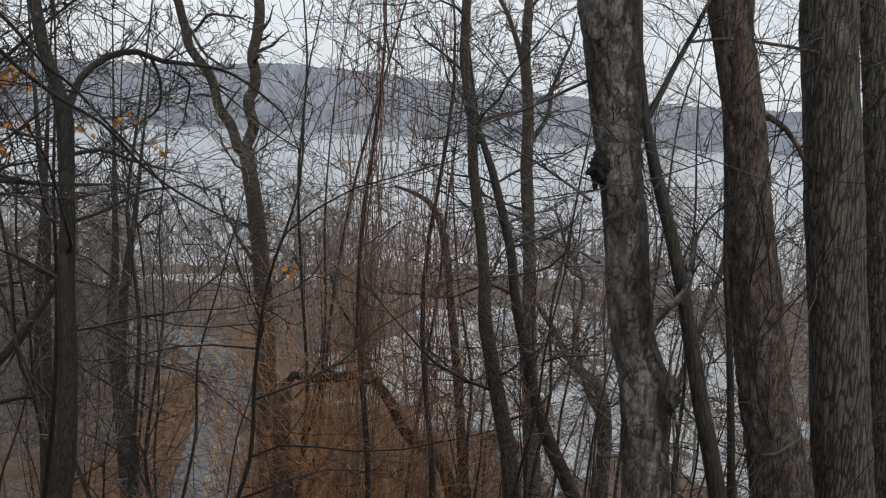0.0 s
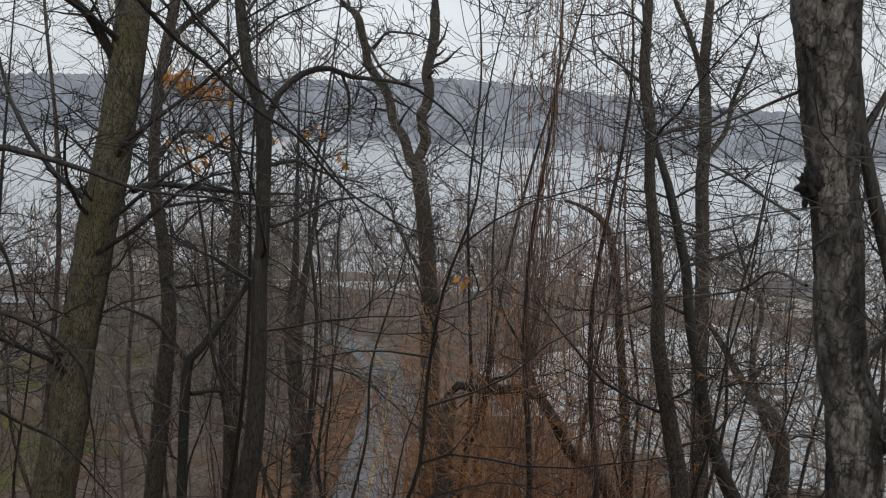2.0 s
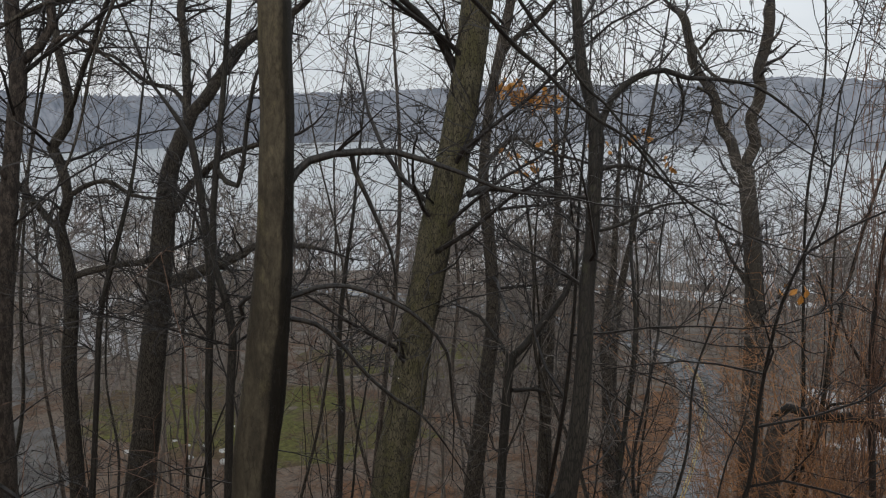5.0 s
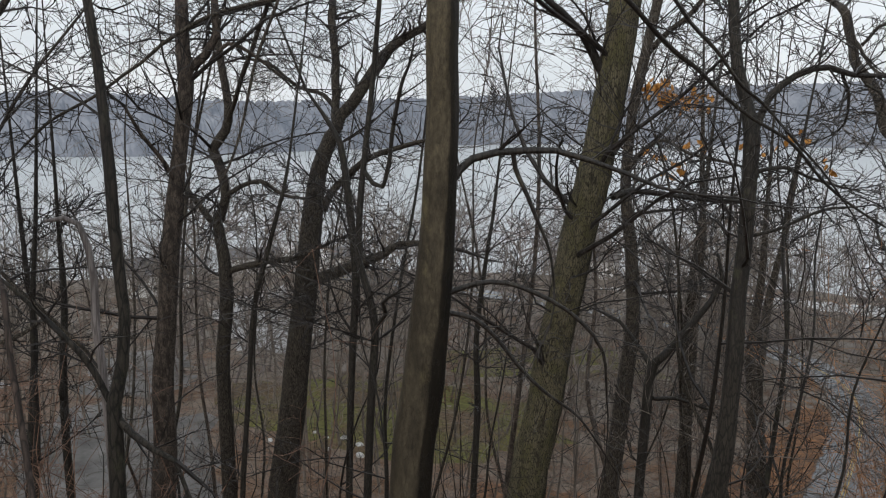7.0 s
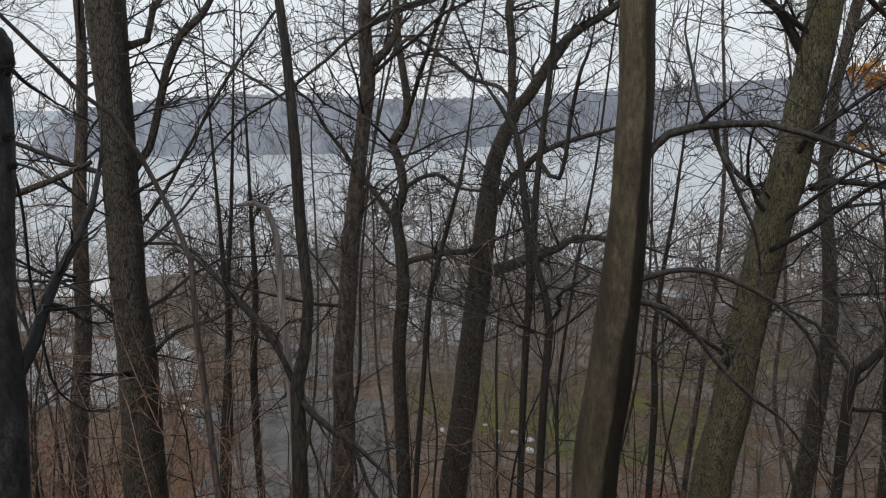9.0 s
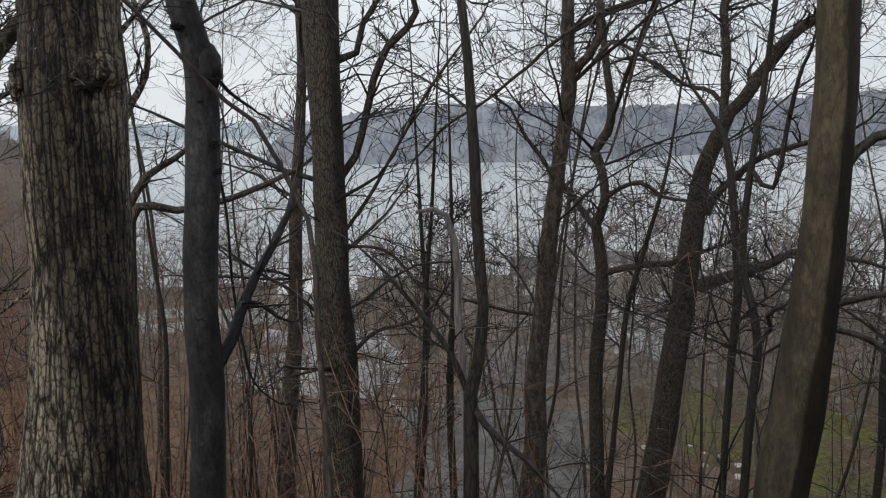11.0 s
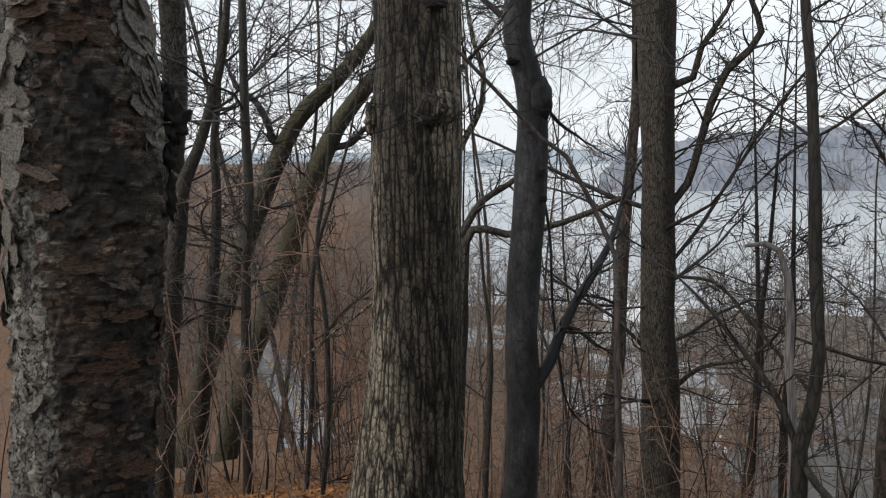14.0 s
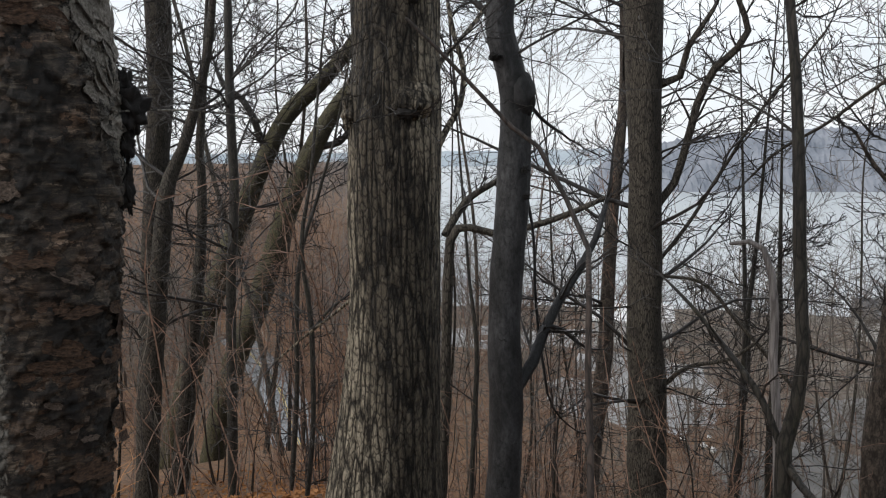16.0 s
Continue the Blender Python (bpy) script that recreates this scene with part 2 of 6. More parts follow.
def flaking(name):
    """Old bark shedding its skin: dark layered inner bark with reddish fibre, black damp hollows, pale outer skin left in strips at both sides."""
    m, nt, b = material(name, 0.62, 0.35)

    def noisy(scale, stretch, detail=7, rough=0.7, twist=0.0):
        n = node(nt, "ShaderNodeTexNoise", Scale=scale, Detail=detail, Roughness=rough, Distortion=twist)
        nt.links.new(coords(nt, stretch), n.inputs["Vector"])
        return n.outputs["Fac"]

    def sums(a, times, plus):
        n = nt.nodes.new("ShaderNodeMath")
        n.operation = "MULTIPLY_ADD"
        for socket, v in zip(n.inputs, (a, times, plus)):
            if isinstance(v, (int, float)):
                socket.default_value = v
            else:
                nt.links.new(v, socket)
        return n.outputs[0]

    def scales(size, warp, seed):
        """Loose scales: a height of its own for each, and the gaps between them."""
        sway = node(nt, "ShaderNodeTexNoise", Scale=size * 0.9, Detail=5, Roughness=0.65)
        nt.links.new(coords(nt), sway.inputs["Vector"])
        push = nt.nodes.new("ShaderNodeVectorMath")
        push.operation = "MULTIPLY_ADD"
        push.inputs[1].default_value = (warp / size,) * 3
        nt.links.new(sway.outputs["Color"], push.inputs[0])
        nt.links.new(coords(nt, (1, 1, seed)), push.inputs[2])
        cell = node(nt, "ShaderNodeTexVoronoi", Scale=size)
        gap = node(nt, "ShaderNodeTexVoronoi", Scale=size)
        gap.feature = "DISTANCE_TO_EDGE"
        nt.links.new(push.outputs[0], cell.inputs["Vector"])
        nt.links.new(push.outputs[0], gap.inputs["Vector"])
        bw = nt.nodes.new("ShaderNodeRGBToBW")
        nt.links.new(cell.outputs["Color"], bw.inputs[0])
        return bw.outputs[0], gap.outputs["Distance"]

    fibre = noisy(13, (1, 1, 5.5), 8, 0.72, 0.8)
    grit = noisy(60, (1, 1, 1.4), 6, 0.75)
    blot = noisy(6.5, (1, 1, 1.0), 8, 0.66, 0.4)
    damp = noisy(3.2, (1, 1, 0.7), 5, 0.6)
    layer = noisy(7.5, (1, 1, 1.5), 6, 0.6, 0.9)
    rust = noisy(4.2, (1, 1, 1.6), 5, 0.6)
    big, big_gap = scales(15, 2.2, 1.25)
    small, small_gap = scales(38, 2.6, 1.6)
    shard, shard_gap = scales(20, 1.8, 0.42)
    col = ramp(nt, fibre, [(0.37, (0.006, 0.005, 0.004)), (0.48, (0.03, 0.023, 0.017)), (0.57, (0.066, 0.051, 0.037)), (0.68, (0.18, 0.148, 0.118))])
    red = ramp(nt, fibre, [(0.34, (0.012, 0.0075, 0.0045)), (0.52, (0.062, 0.037, 0.023)), (0.68, (0.14, 0.088, 0.056))])
    col = mixed(nt, ramp(nt, rust, [(0.5, (0, 0, 0)), (0.6, (0.6,) * 3)]), col, red)
    col = mixed(nt, 1.0, col, ramp(nt, big, [(0.25, (0.6,) * 3), (0.5, (1.15,) * 3), (0.72, (1.8,) * 3)]), "MULTIPLY")
    col = mixed(nt, 1.0, col, ramp(nt, small, [(0.25, (0.8,) * 3), (0.7, (1.25,) * 3)]), "MULTIPLY")
    col = mixed(nt, 1.0, col, ramp(nt, grit, [(0.34, (0.65,) * 3), (0.62, (1.2,) * 3)]), "MULTIPLY")
    col = mixed(nt, 0.9, col, mixed(nt, 1.0, col, ramp(nt, big_gap, [(0.015, (0.1,) * 3), (0.06, (1, 1, 1))]), "MULTIPLY"))
    col = mixed(nt, 0.4, col, mixed(nt, 1.0, col, ramp(nt, small_gap, [(0.02, (0.2,) * 3), (0.08, (1, 1, 1))]), "MULTIPLY"))
    col = mixed(nt, ramp(nt, blot, [(0.4, (0.9,) * 3), (0.47, (0, 0, 0))]), col, mixed(nt, 1.0, col, (0.15, 0.15, 0.15), "MULTIPLY"))
    col = mixed(nt, ramp(nt, damp, [(0.49, (0, 0, 0)), (0.58, (0.8,) * 3)]), col, mixed(nt, 1.0, col, (0.3, 0.3, 0.3), "MULTIPLY"))
    flat = nt.nodes.new("ShaderNodeVectorMath")
    flat.operation = "DOT_PRODUCT"
    flat.inputs[1].default_value = (-0.441 / 0.21, 0.898 / 0.21, 0)
    nt.links.new(coords(nt), flat.inputs[0])
    ragged = sums(blot, 0.7, sums(layer, 0.45, -0.575))
    at = sums(flat.outputs["Value"], 1.0, sums(ragged, 1.0, SKIN_SHIFT))
    xyz = nt.nodes.new("ShaderNodeSeparateXYZ")
    nt.links.new(coords(nt), xyz.inputs[0])
    high = sums(xyz.outputs["Z"], 1.33, sums(at, 1.0, SKIN_TOP))
    left = ramp(nt, sums(at, 0.25, 0.5), [(SKIN_LEFT, (1, 1, 1)), (SKIN_LEFT + 0.012, (0, 0, 0))])
    right = ramp(nt, sums(high, 0.25, 0.5), [(0.5, (0, 0, 0)), (0.512, (1, 1, 1))])
    left = mixed(nt, 1.0, left, right, "LIGHTEN")
    skin = ramp(nt, grit, [(0.33, (0.15, 0.139, 0.119)), (0.48, (0.215, 0.199, 0.172)), (0.64, (0.29, 0.271, 0.237))])
    skin = mixed(nt, ramp(nt, blot, [(0.5, (0, 0, 0)), (0.6, (0.7,) * 3)]), skin, mixed(nt, 1.0, skin, (0.45, 0.42, 0.38), "MULTIPLY"))
    cut = mixed(nt, 1.0, ramp(nt, small_gap, [(0.02, (0.75,) * 3), (0.07, (1, 1, 1))]), ramp(nt, shard_gap, [(0.015, (0.1,) * 3), (0.07, (1, 1, 1))]), "MULTIPLY")
    skin = mixed(nt, 1.0, skin, ramp(nt, shard, [(0.25, (0.55,) * 3), (0.7, (1.2,) * 3)]), "MULTIPLY")
    skin = mixed(nt, 1.0, skin, cut, "MULTIPLY")
    col = mixed(nt, left, col, skin)
    nt.links.new(col, b.inputs["Base Color"])
    tall = mixed(nt, 0.25, ramp(nt, big, [(0.2, (0, 0, 0)), (0.8, (1, 1, 1))]), ramp(nt, small, [(0.2, (0, 0, 0)), (0.8, (1, 1, 1))]))
    tall = mixed(nt, 0.3, tall, fibre)
    tall = mixed(nt, 0.1, tall, grit)
    tall = mixed(nt, 0.3, tall, mixed(nt, 1.0, left, cut, "MULTIPLY"))
    bumped(nt, b, tall, 1.0, 0.042)
    return m


SKIN_LEFT, SKIN_TOP, SKIN_SHIFT = 0.355, -4.31, -0.65
BARK = {
    "dark": bark("dark_bark", (0.009, 0.008, 0.0065), (0.05, 0.043, 0.034), 30, 0.2, (0.06, 0.06, 0.036), 0.3, depth=0.008),
    "wet_limb": bark("wet_limb_bark", (0.006, 0.0053, 0.0045), (0.034, 0.029, 0.024), 34, 0.3, (0.075, 0.068, 0.05), 0.25, rough=0.5, depth=0.005, wet=0.0),
    "ash": ridged("grey_brown_bark", (0.012, 0.01, 0.008), (0.055, 0.047, 0.038), (0.14, 0.122, 0.098), 34, 0.2, 0.14, 0.18, 0.014, sway_by=0.7, dark_side=(0.3, 0.95, 0.45, 1.5, 0.5), patch=(0.1, 0.1, 0.065), amount=0.15),
    "furrowed": ridged("furrowed_grey_bark", (0.013, 0.0115, 0.0095), (0.075, 0.069, 0.058), (0.16, 0.149, 0.128), 29, 0.12, 0.19, 0.3, 0.02, sway_by=0.9, second=0.5, blotch=0.35, groove=0.95, broken=0.15, patch=(0.085, 0.095, 0.05), amount=0.25),
    "rough": ridged("red_brown_bark", (0.014, 0.011, 0.009), (0.066, 0.054, 0.045), (0.185, 0.152, 0.127), 40, 0.2, 0.12, 0.4, 0.014, sway_by=1.2, blotch=0.7, groove=0.85, across=0.5, broken=0.5),
    "oak": ridged("ridged_oak_bark", (0.011, 0.009, 0.007), (0.145, 0.124, 0.093), (0.34, 0.297, 0.226), 25, 0.085, 0.17, 0.26, 0.02, sway_by=0.8, second=0.85, across=0.55, blotch=0.2, groove=1.0, broken=0.1, dark_side=(0.0, 1.0, -0.28, 1.8, 0.85, 4.17, -1.66, 0.095), patch=(0.22, 0.2, 0.145), amount=0.2),
    "cherry": ridged("cracked_cherry_bark", (0.012, 0.011, 0.01), (0.088, 0.082, 0.075), (0.22, 0.207, 0.19), 15, 0.6, 0.06, 0.6, 0.014, sway_by=1.3, blotch=0.7, second=0.6, groove=0.85, across=1.6, broken=0.65, dark_side=(1.0, 0.0, 0.3, 1.6, 0.85)),
    "smooth": ridged("mottled_smooth_bark", (0.018, 0.0145, 0.01), (0.043, 0.036, 0.024), (0.105, 0.088, 0.058), 11, 0.35, 0.025, 0.7, 0.004, blotch=0.9, second=0.1, groove=0.35, broken=0.9, dark_side=(0.55, 0.83, 0.1, 1.6, 0.97), patch=(0.13, 0.11, 0.06), amount=0.35),
    "black": ridged("wet_black_bark", (0.005, 0.0049, 0.005), (0.02, 0.0198, 0.0205), (0.066, 0.066, 0.069), 9, 1.3, 0.02, 1.2, 0.006, rough=0.62, blotch=0.85, second=0.2, broken=0.6),
    "mossy": ridged("mossy_bark", (0.017, 0.015, 0.01), (0.08, 0.071, 0.046), (0.18, 0.161, 0.105), 34, 0.25, 0.1, 0.25, 0.014, dark_side=(0.2, 0.98, 0.35, 1.5, 0.75), patch=(0.11, 0.104, 0.044), amount=0.7),
    "flaky": flaking("flaking_bark"),
    "knob": plain("black_knob_bark", (0.004, 0.0036, 0.0034), (0.017, 0.015, 0.014), 40, 0.75, 0.3, 0.02),
    "snag": bark("weathered_grey_wood", (0.12, 0.105, 0.1), (0.32, 0.29, 0.28), 40, 0.06, rough=0.7, depth=0.003),
    "vine": bark("vine_bark", (0.016, 0.012, 0.01), (0.07, 0.05, 0.041), 50, 0.15, depth=0.004),
}
TWIG = plain("wet_twig_bark", (0.008, 0.007, 0.0066), (0.042, 0.037, 0.034), 14, 0.45, 0.22)
BRUSH = plain("red_brown_stems", (0.065, 0.041, 0.031), (0.26, 0.157, 0.11), 9, 0.7)
ORANGE = plain("orange_brush_stems", (0.12, 0.06, 0.03), (0.62, 0.32, 0.15), 2.2, 0.75)
FARWOOD = plain("far_bare_wood", (0.11, 0.095, 0.092), (0.27, 0.235, 0.222), 0.08, 0.9)
SAPTWIG = plain("grey_brown_twigs", (0.03, 0.025, 0.021), (0.19, 0.16, 0.135), 3.0, 0.45, 0.35)
HILLWOOD = plain("hillside_bare_wood", (0.06, 0.044, 0.037), (0.22, 0.158, 0.133), 0.1, 0.9)
NEARWOOD = plain("bare_wood_below", (0.07, 0.06, 0.051), (0.25, 0.215, 0.183), 0.12, 0.85)
PLATE = plain("grey_bark_plate", (0.08, 0.072, 0.061), (0.31, 0.287, 0.251), 7.0, 0.85, 0.25, 0.4)
PLATE_TAN = plain("tan_bark_plate", (0.03, 0.022, 0.018), (0.19, 0.145, 0.115), 4.0, 0.8, 0.3, 0.2)
PLATE_BROWN = plain("brown_bark_plate", (0.014, 0.009, 0.006), (0.12, 0.07, 0.044), 3.5, 0.8, 0.3, 0.25)
LEAF = plain("dry_oak_leaf", (0.3, 0.13, 0.03), (0.55, 0.27, 0.06), 20, 0.6)


# ---- mesh helpers ----
def part(name, verts, faces, mat, parent=None, label="", smooth=True):
    me = bpy.data.meshes.new(name)
    me.from_pydata(verts, [], faces)
    me.materials.append(mat)
    if smooth:
        me.polygons.foreach_set("use_smooth", [True] * len(me.polygons))
    ob = new(name, me)
    if parent:
        ob.parent = parent
    if label:
        ob["label"] = label
    return ob


def thing(name, place, label, category, group=""):
    ob = new(name)
    ob.empty_display_size = 0.2
    ob.location = place
    return tagged(ob, label, category, group)


def shifted(verts, origin):
    o = Vector(origin)
    return [v - o for v in verts]


def spline(ctrl, step):
    """A smooth line through (x, y, z, r) places, sampled about every step metres."""
    p = [np.array(c, float) for c in ctrl]
    p = [2 * p[0] - p[1]] + p + [2 * p[-1] - p[-2]]
    out = []
    for a, b, c, d in zip(p, p[1:], p[2:], p[3:]):
        n = max(1, int(np.linalg.norm((c - b)[:3]) / step))
        for k in range(n):
            t = k / n
            out.append(0.5 * (2 * b + (c - a) * t + (2 * a - 5 * b + 4 * c - d) * t * t + (3 * b - a - 3 * c + d) * t ** 3))
    out.append(p[-2])
    return [Vector(o[:3]) for o in out], [max(0.0015, float(o[3])) for o in out]


def tube(verts, faces, pts, radii, sides, relief=None):
    """Adds a tapered tube along pts; relief(angle, metres along) swells it."""
    n0, ref, along = len(verts), None, 0.0
    last = len(pts) - 1
    for i, p in enumerate(pts):
        d = (pts[min(i + 1, last)] - pts[max(i - 1, 0)]).normalized()
        if ref is None:
            ref = d.orthogonal().normalized()
        ref = (ref - d * ref.dot(d)).normalized()
        side = d.cross(ref)
        if i:
            along += (p - pts[i - 1]).length
        for k in range(sides):
            a = 2 * math.pi * k / sides
            r = radii[i] * (relief(a, along) if relief else 1.0)
            verts.append(p + (ref * math.cos(a) + side * math.sin(a)) * r)
    rings = last
    if sides > 5:
        for far, f in ((0.45, 0.8), (0.8, 0.35)):
            for k in range(sides):
                v = verts[n0 + last * sides + k]
                verts.append(pts[last] + (v - pts[last]) * f + d * radii[last] * far)
        rings = last + 2
    for i in range(rings):
        o = n0 + i * sides
        for k in range(sides):
            j = (k + 1) % sides
            faces.append((o + k, o + j, o + sides + j, o + sides + k))
    faces.append(tuple(range(n0 + rings * sides, n0 + rings * sides + sides)))


def whip(verts, faces, pts, radii):
    """Adds a thin three-sided twig that ends in a point."""
    n0 = len(verts)
    way = (pts[-1] - pts[0]).normalized()
    a = way.orthogonal().normalized()
    b = way.cross(a)
    rim = (a, b * 0.866 - a * 0.5, b * -0.866 - a * 0.5)
    last = len(pts) - 1
    for p, r in zip(pts[:-1], radii):
        verts.extend(p + v * r for v in rim)
    verts.append(pts[-1])
    for i in range(last - 1):
        o = n0 + 3 * i
        faces.extend(((o, o + 1, o + 4, o + 3), (o + 1, o + 2, o + 5, o + 4), (o + 2, o, o + 3, o + 5)))
    o = n0 + 3 * (last - 1)
    faces.extend(((o, o + 1, o + 3), (o + 1, o + 2, o + 3), (o + 2, o, o + 3)))


def grow(verts, faces, rng, p, d, length, r, level, lift=0.12, bend=0.28, fork=0.8, fine=0.0022, tip=3):
    """A branch that arches gently, kinks a little at its nodes and sends side branches out by turns, thinner by each level."""
    n = (tip, 4, 6)[min(level, 2)]
    seg = length / n
    d = d.normalized()
    side = d.orthogonal().normalized()
    side.rotate(Quaternion(d, rng.uniform(0, 6.3)))
    arc = Vector((rng.gauss(0, 1), rng.gauss(0, 1), rng.gauss(0, 0.7) + lift * 3)) * bend * (0.75 if level else 1.1) / n
    pts, radii = [p.copy()], [r]
    for i in range(n):
        k = bend * (0.3 if level > 1 else 0.45)
        d = (d + arc + Vector((rng.gauss(0, k), rng.gauss(0, k), rng.gauss(0, k)))).normalized()
        q = p + d * seg * rng.uniform(0.8, 1.2)
        rr = max(fine * (1 if level else 0.8), r * (1 - 0.78 * (i + 1) / n))
        pts.append(q)
        radii.append(rr)
        if level > 0:
            for _ in range(2 if rng.random() < fork * 0.45 else 1):
                if rng.random() > fork + 0.1:
                    continue
                t = rng.uniform(0.25, 1.0)
                side.rotate(Quaternion(d, 2.4 + rng.gauss(0, 0.5)))
                side = (side - d * side.dot(d)).normalized()
                open_by = rng.uniform(0.4, 0.9)
                c = d * math.cos(open_by) + side * math.sin(open_by) + Vector((0, 0, lift))
                size = length * (0.72 - 0.42 * (i + t) / n) * rng.uniform(0.45, 1.05)
                grow(verts, faces, rng, p.lerp(q, t), c, size, max(fine, rr * 0.5), level - 1, lift, bend, fork, fine, tip)
        p = q
    if r > 0.012 and r > fine * 2.2:
        tube(verts, faces, pts, radii, 6 if r > 0.03 else 4)
    else:
        whip(verts, faces, pts, radii)


# ---- the land ----
LAKE = -58.4
ROAD = [(-14, 44), (-16, 52), (-18.4, 63), (-20.6, 75), (-24.6, 92), (-31, 104), (-43, 112), (-60, 115), (-90, 112), (-130, 100)]
ROAD_WEST = [(-62, -6), (-75, -13.5), (-88, -18.6), (-96, -21.2), (-110, -26), (-140, -40)]


def smooth(a, b, v):
    t = np.clip((v - a) / (b - a), 0, 1)
    return t * t * (3 - 2 * t)


def ground(x, y):
    """Height of the land: a steep wooded bank, a shelf with the road, then down to the water; a hillside to the west."""
    x, y = np.asarray(x, float), np.asarray(y, float)
    r = np.hypot(x, y)
    az = np.degrees(np.arctan2(-x, y))
    r1 = np.maximum(r - 1.2, 0)
    bank = -0.575 * r1 * (1 - smooth(40, 58, r)) - 29 * smooth(40, 58, r)
    bank = bank - 2.5 * smooth(70, 140, r) - 36 * smooth(130, 420, r)
    west = -0.33 * r1 * (1 - smooth(62, 90, r)) - 29 * smooth(62, 90, r) + 17 * smooth(100, 260, r) + 9 * smooth(260, 600, r)
    flat = -0.05 * r1
    w1 = smooth(91.5, 97.5, az)
    behind = np.maximum(smooth(128, 160, az), smooth(-60, -110, az))
    z = bank * (1 - w1) + west * w1
    z = z * (1 - behind) + flat * behind
    z = z + np.sin(x * 0.31 + 1.3) * np.sin(y * 0.27) * 0.35 * smooth(4, 20, r)
    for line, width in ((ROAD, 5), (ROAD_WEST, 5)):
        gap = np.full(np.shape(x), 1e9)
        for (ax, ay), (bx, by) in zip(line, line[1:]):
            t = np.clip(((x - ax) * (bx - ax) + (y - ay) * (by - ay)) / ((bx - ax) ** 2 + (by - ay) ** 2), 0, 1)
            gap = np.minimum(gap, np.hypot(x - ax - t * (bx - ax), y - ay - t * (by - ay)))
        k = 1 - smooth(width, width + 8, gap)
        z = z * (1 - k) - 29.2 * k
    far = smooth(900, 1200, r)
    return z * (1 - far) - 70 * far


def gz(x, y):
    return float(ground(x, y))


def polar_sheet(name, rings, spokes, height, mat):
    verts, faces = [], []
    for r in rings:
        for k in range(spokes):
            a = 2 * math.pi * k / spokes
            verts.append((-r * math.sin(a), r * math.cos(a)))
    xy = np.array(verts)
    zs = height(xy[:, 0], xy[:, 1])
    verts = [(x, y, z) for (x, y), z in zip(verts, zs)]
    for i in range(len(rings) - 1):
        for k in range(spokes):
            j = (k + 1) % spokes
            faces.append((i * spokes + k, (i + 1) * spokes + k, (i + 1) * spokes + j, i * spokes + j))
    verts.append((0, 0, float(height(0.0, 0.0))))
    for k in range(spokes):
        faces.append((k, (k + 1) % spokes, len(verts) - 1))
    return part(name, verts, faces, mat)


def litter_material():
    m, nt, b = material("leaf_litter", 0.8, 0.25)
    big = node(nt, "ShaderNodeTexNoise", Scale=0.09, Detail=5, Roughness=0.6)
    leaf = node(nt, "ShaderNodeTexVoronoi", Scale=9.0)
    small = node(nt, "ShaderNodeTexNoise", Scale=3.0, Detail=8, Roughness=0.75)
    for n in (big, leaf, small):
        nt.links.new(coords(nt), n.inputs["Vector"])
    brown = ramp(nt, small.outputs["Fac"], [(0.3, (0.032, 0.02, 0.013)), (0.7, (0.15, 0.084, 0.047))])
    shade = nt.nodes.new("ShaderNodeRGBToBW")
    nt.links.new(leaf.outputs["Color"], shade.inputs[0])
    tint = mixed(nt, ramp(nt, shade.outputs[0], [(0.3, (0, 0, 0)), (0.75, (0.75, 0.75, 0.75))]), brown, (0.25, 0.125, 0.056))
    mid = node(nt, "ShaderNodeTexNoise", Scale=0.35, Detail=7, Roughness=0.7)
    nt.links.new(coords(nt), mid.inputs["Vector"])
    earth = ramp(nt, small.outputs["Fac"], [(0.3, (0.085, 0.074, 0.062)), (0.7, (0.28, 0.247, 0.212))])
    earth = mixed(nt, ramp(nt, mid.outputs["Fac"], [(0.46, (0, 0, 0)), (0.58, (0.85,) * 3)]), earth, brown)
    f = ramp(nt, big.outputs["Fac"], [(0.24, (0, 0, 0)), (0.46, (1, 1, 1))])
    xyz = nt.nodes.new("ShaderNodeSeparateXYZ")
    nt.links.new(coords(nt, (0.003, 0.0095, 1)), xyz.inputs[0])
    slope = nt.nodes.new("ShaderNodeMath")
    slope.operation = "SUBTRACT"
    nt.links.new(xyz.outputs["Y"], slope.inputs[0])
    nt.links.new(xyz.outputs["X"], slope.inputs[1])
    f = mixed(nt, 1.0, f, ramp(nt, slope.outputs[0], [(0.25, (0.1, 0.1, 0.1)), (0.9, (1, 1, 1))]), "MULTIPLY")
    nt.links.new(mixed(nt, f, tint, earth), b.inputs["Base Color"])
    bumped(nt, b, leaf.outputs["Distance"], 0.7, 0.04)
    return m


LITTER = litter_material()


def lawn_material():
    """Thin winter grass with brown leaves lying on it in drifts."""
    m, nt, b = material("winter_grass", 0.9, 0.2)
    drift = node(nt, "ShaderNodeTexNoise", Scale=0.16, Detail=6, Roughness=0.62)
    blade = node(nt, "ShaderNodeTexNoise", Scale=2.2, Detail=7, Roughness=0.72)
    for n in (drift, blade):
        nt.links.new(coords(nt), n.inputs["Vector"])
    green = ramp(nt, blade.outputs["Fac"], [(0.35, (0.06, 0.06, 0.02)), (0.66, (0.16, 0.155, 0.05))])
    brown = ramp(nt, blade.outputs["Fac"], [(0.35, (0.05, 0.036, 0.024)), (0.66, (0.17, 0.12, 0.078))])
    nt.links.new(mixed(nt, ramp(nt, drift.outputs["Fac"], [(0.44, (0, 0, 0)), (0.56, (0.95,) * 3)]), green, brown), b.inputs["Base Color"])
    bumped(nt, b, blade.outputs["Fac"], 0.7, 0.06)
    return m


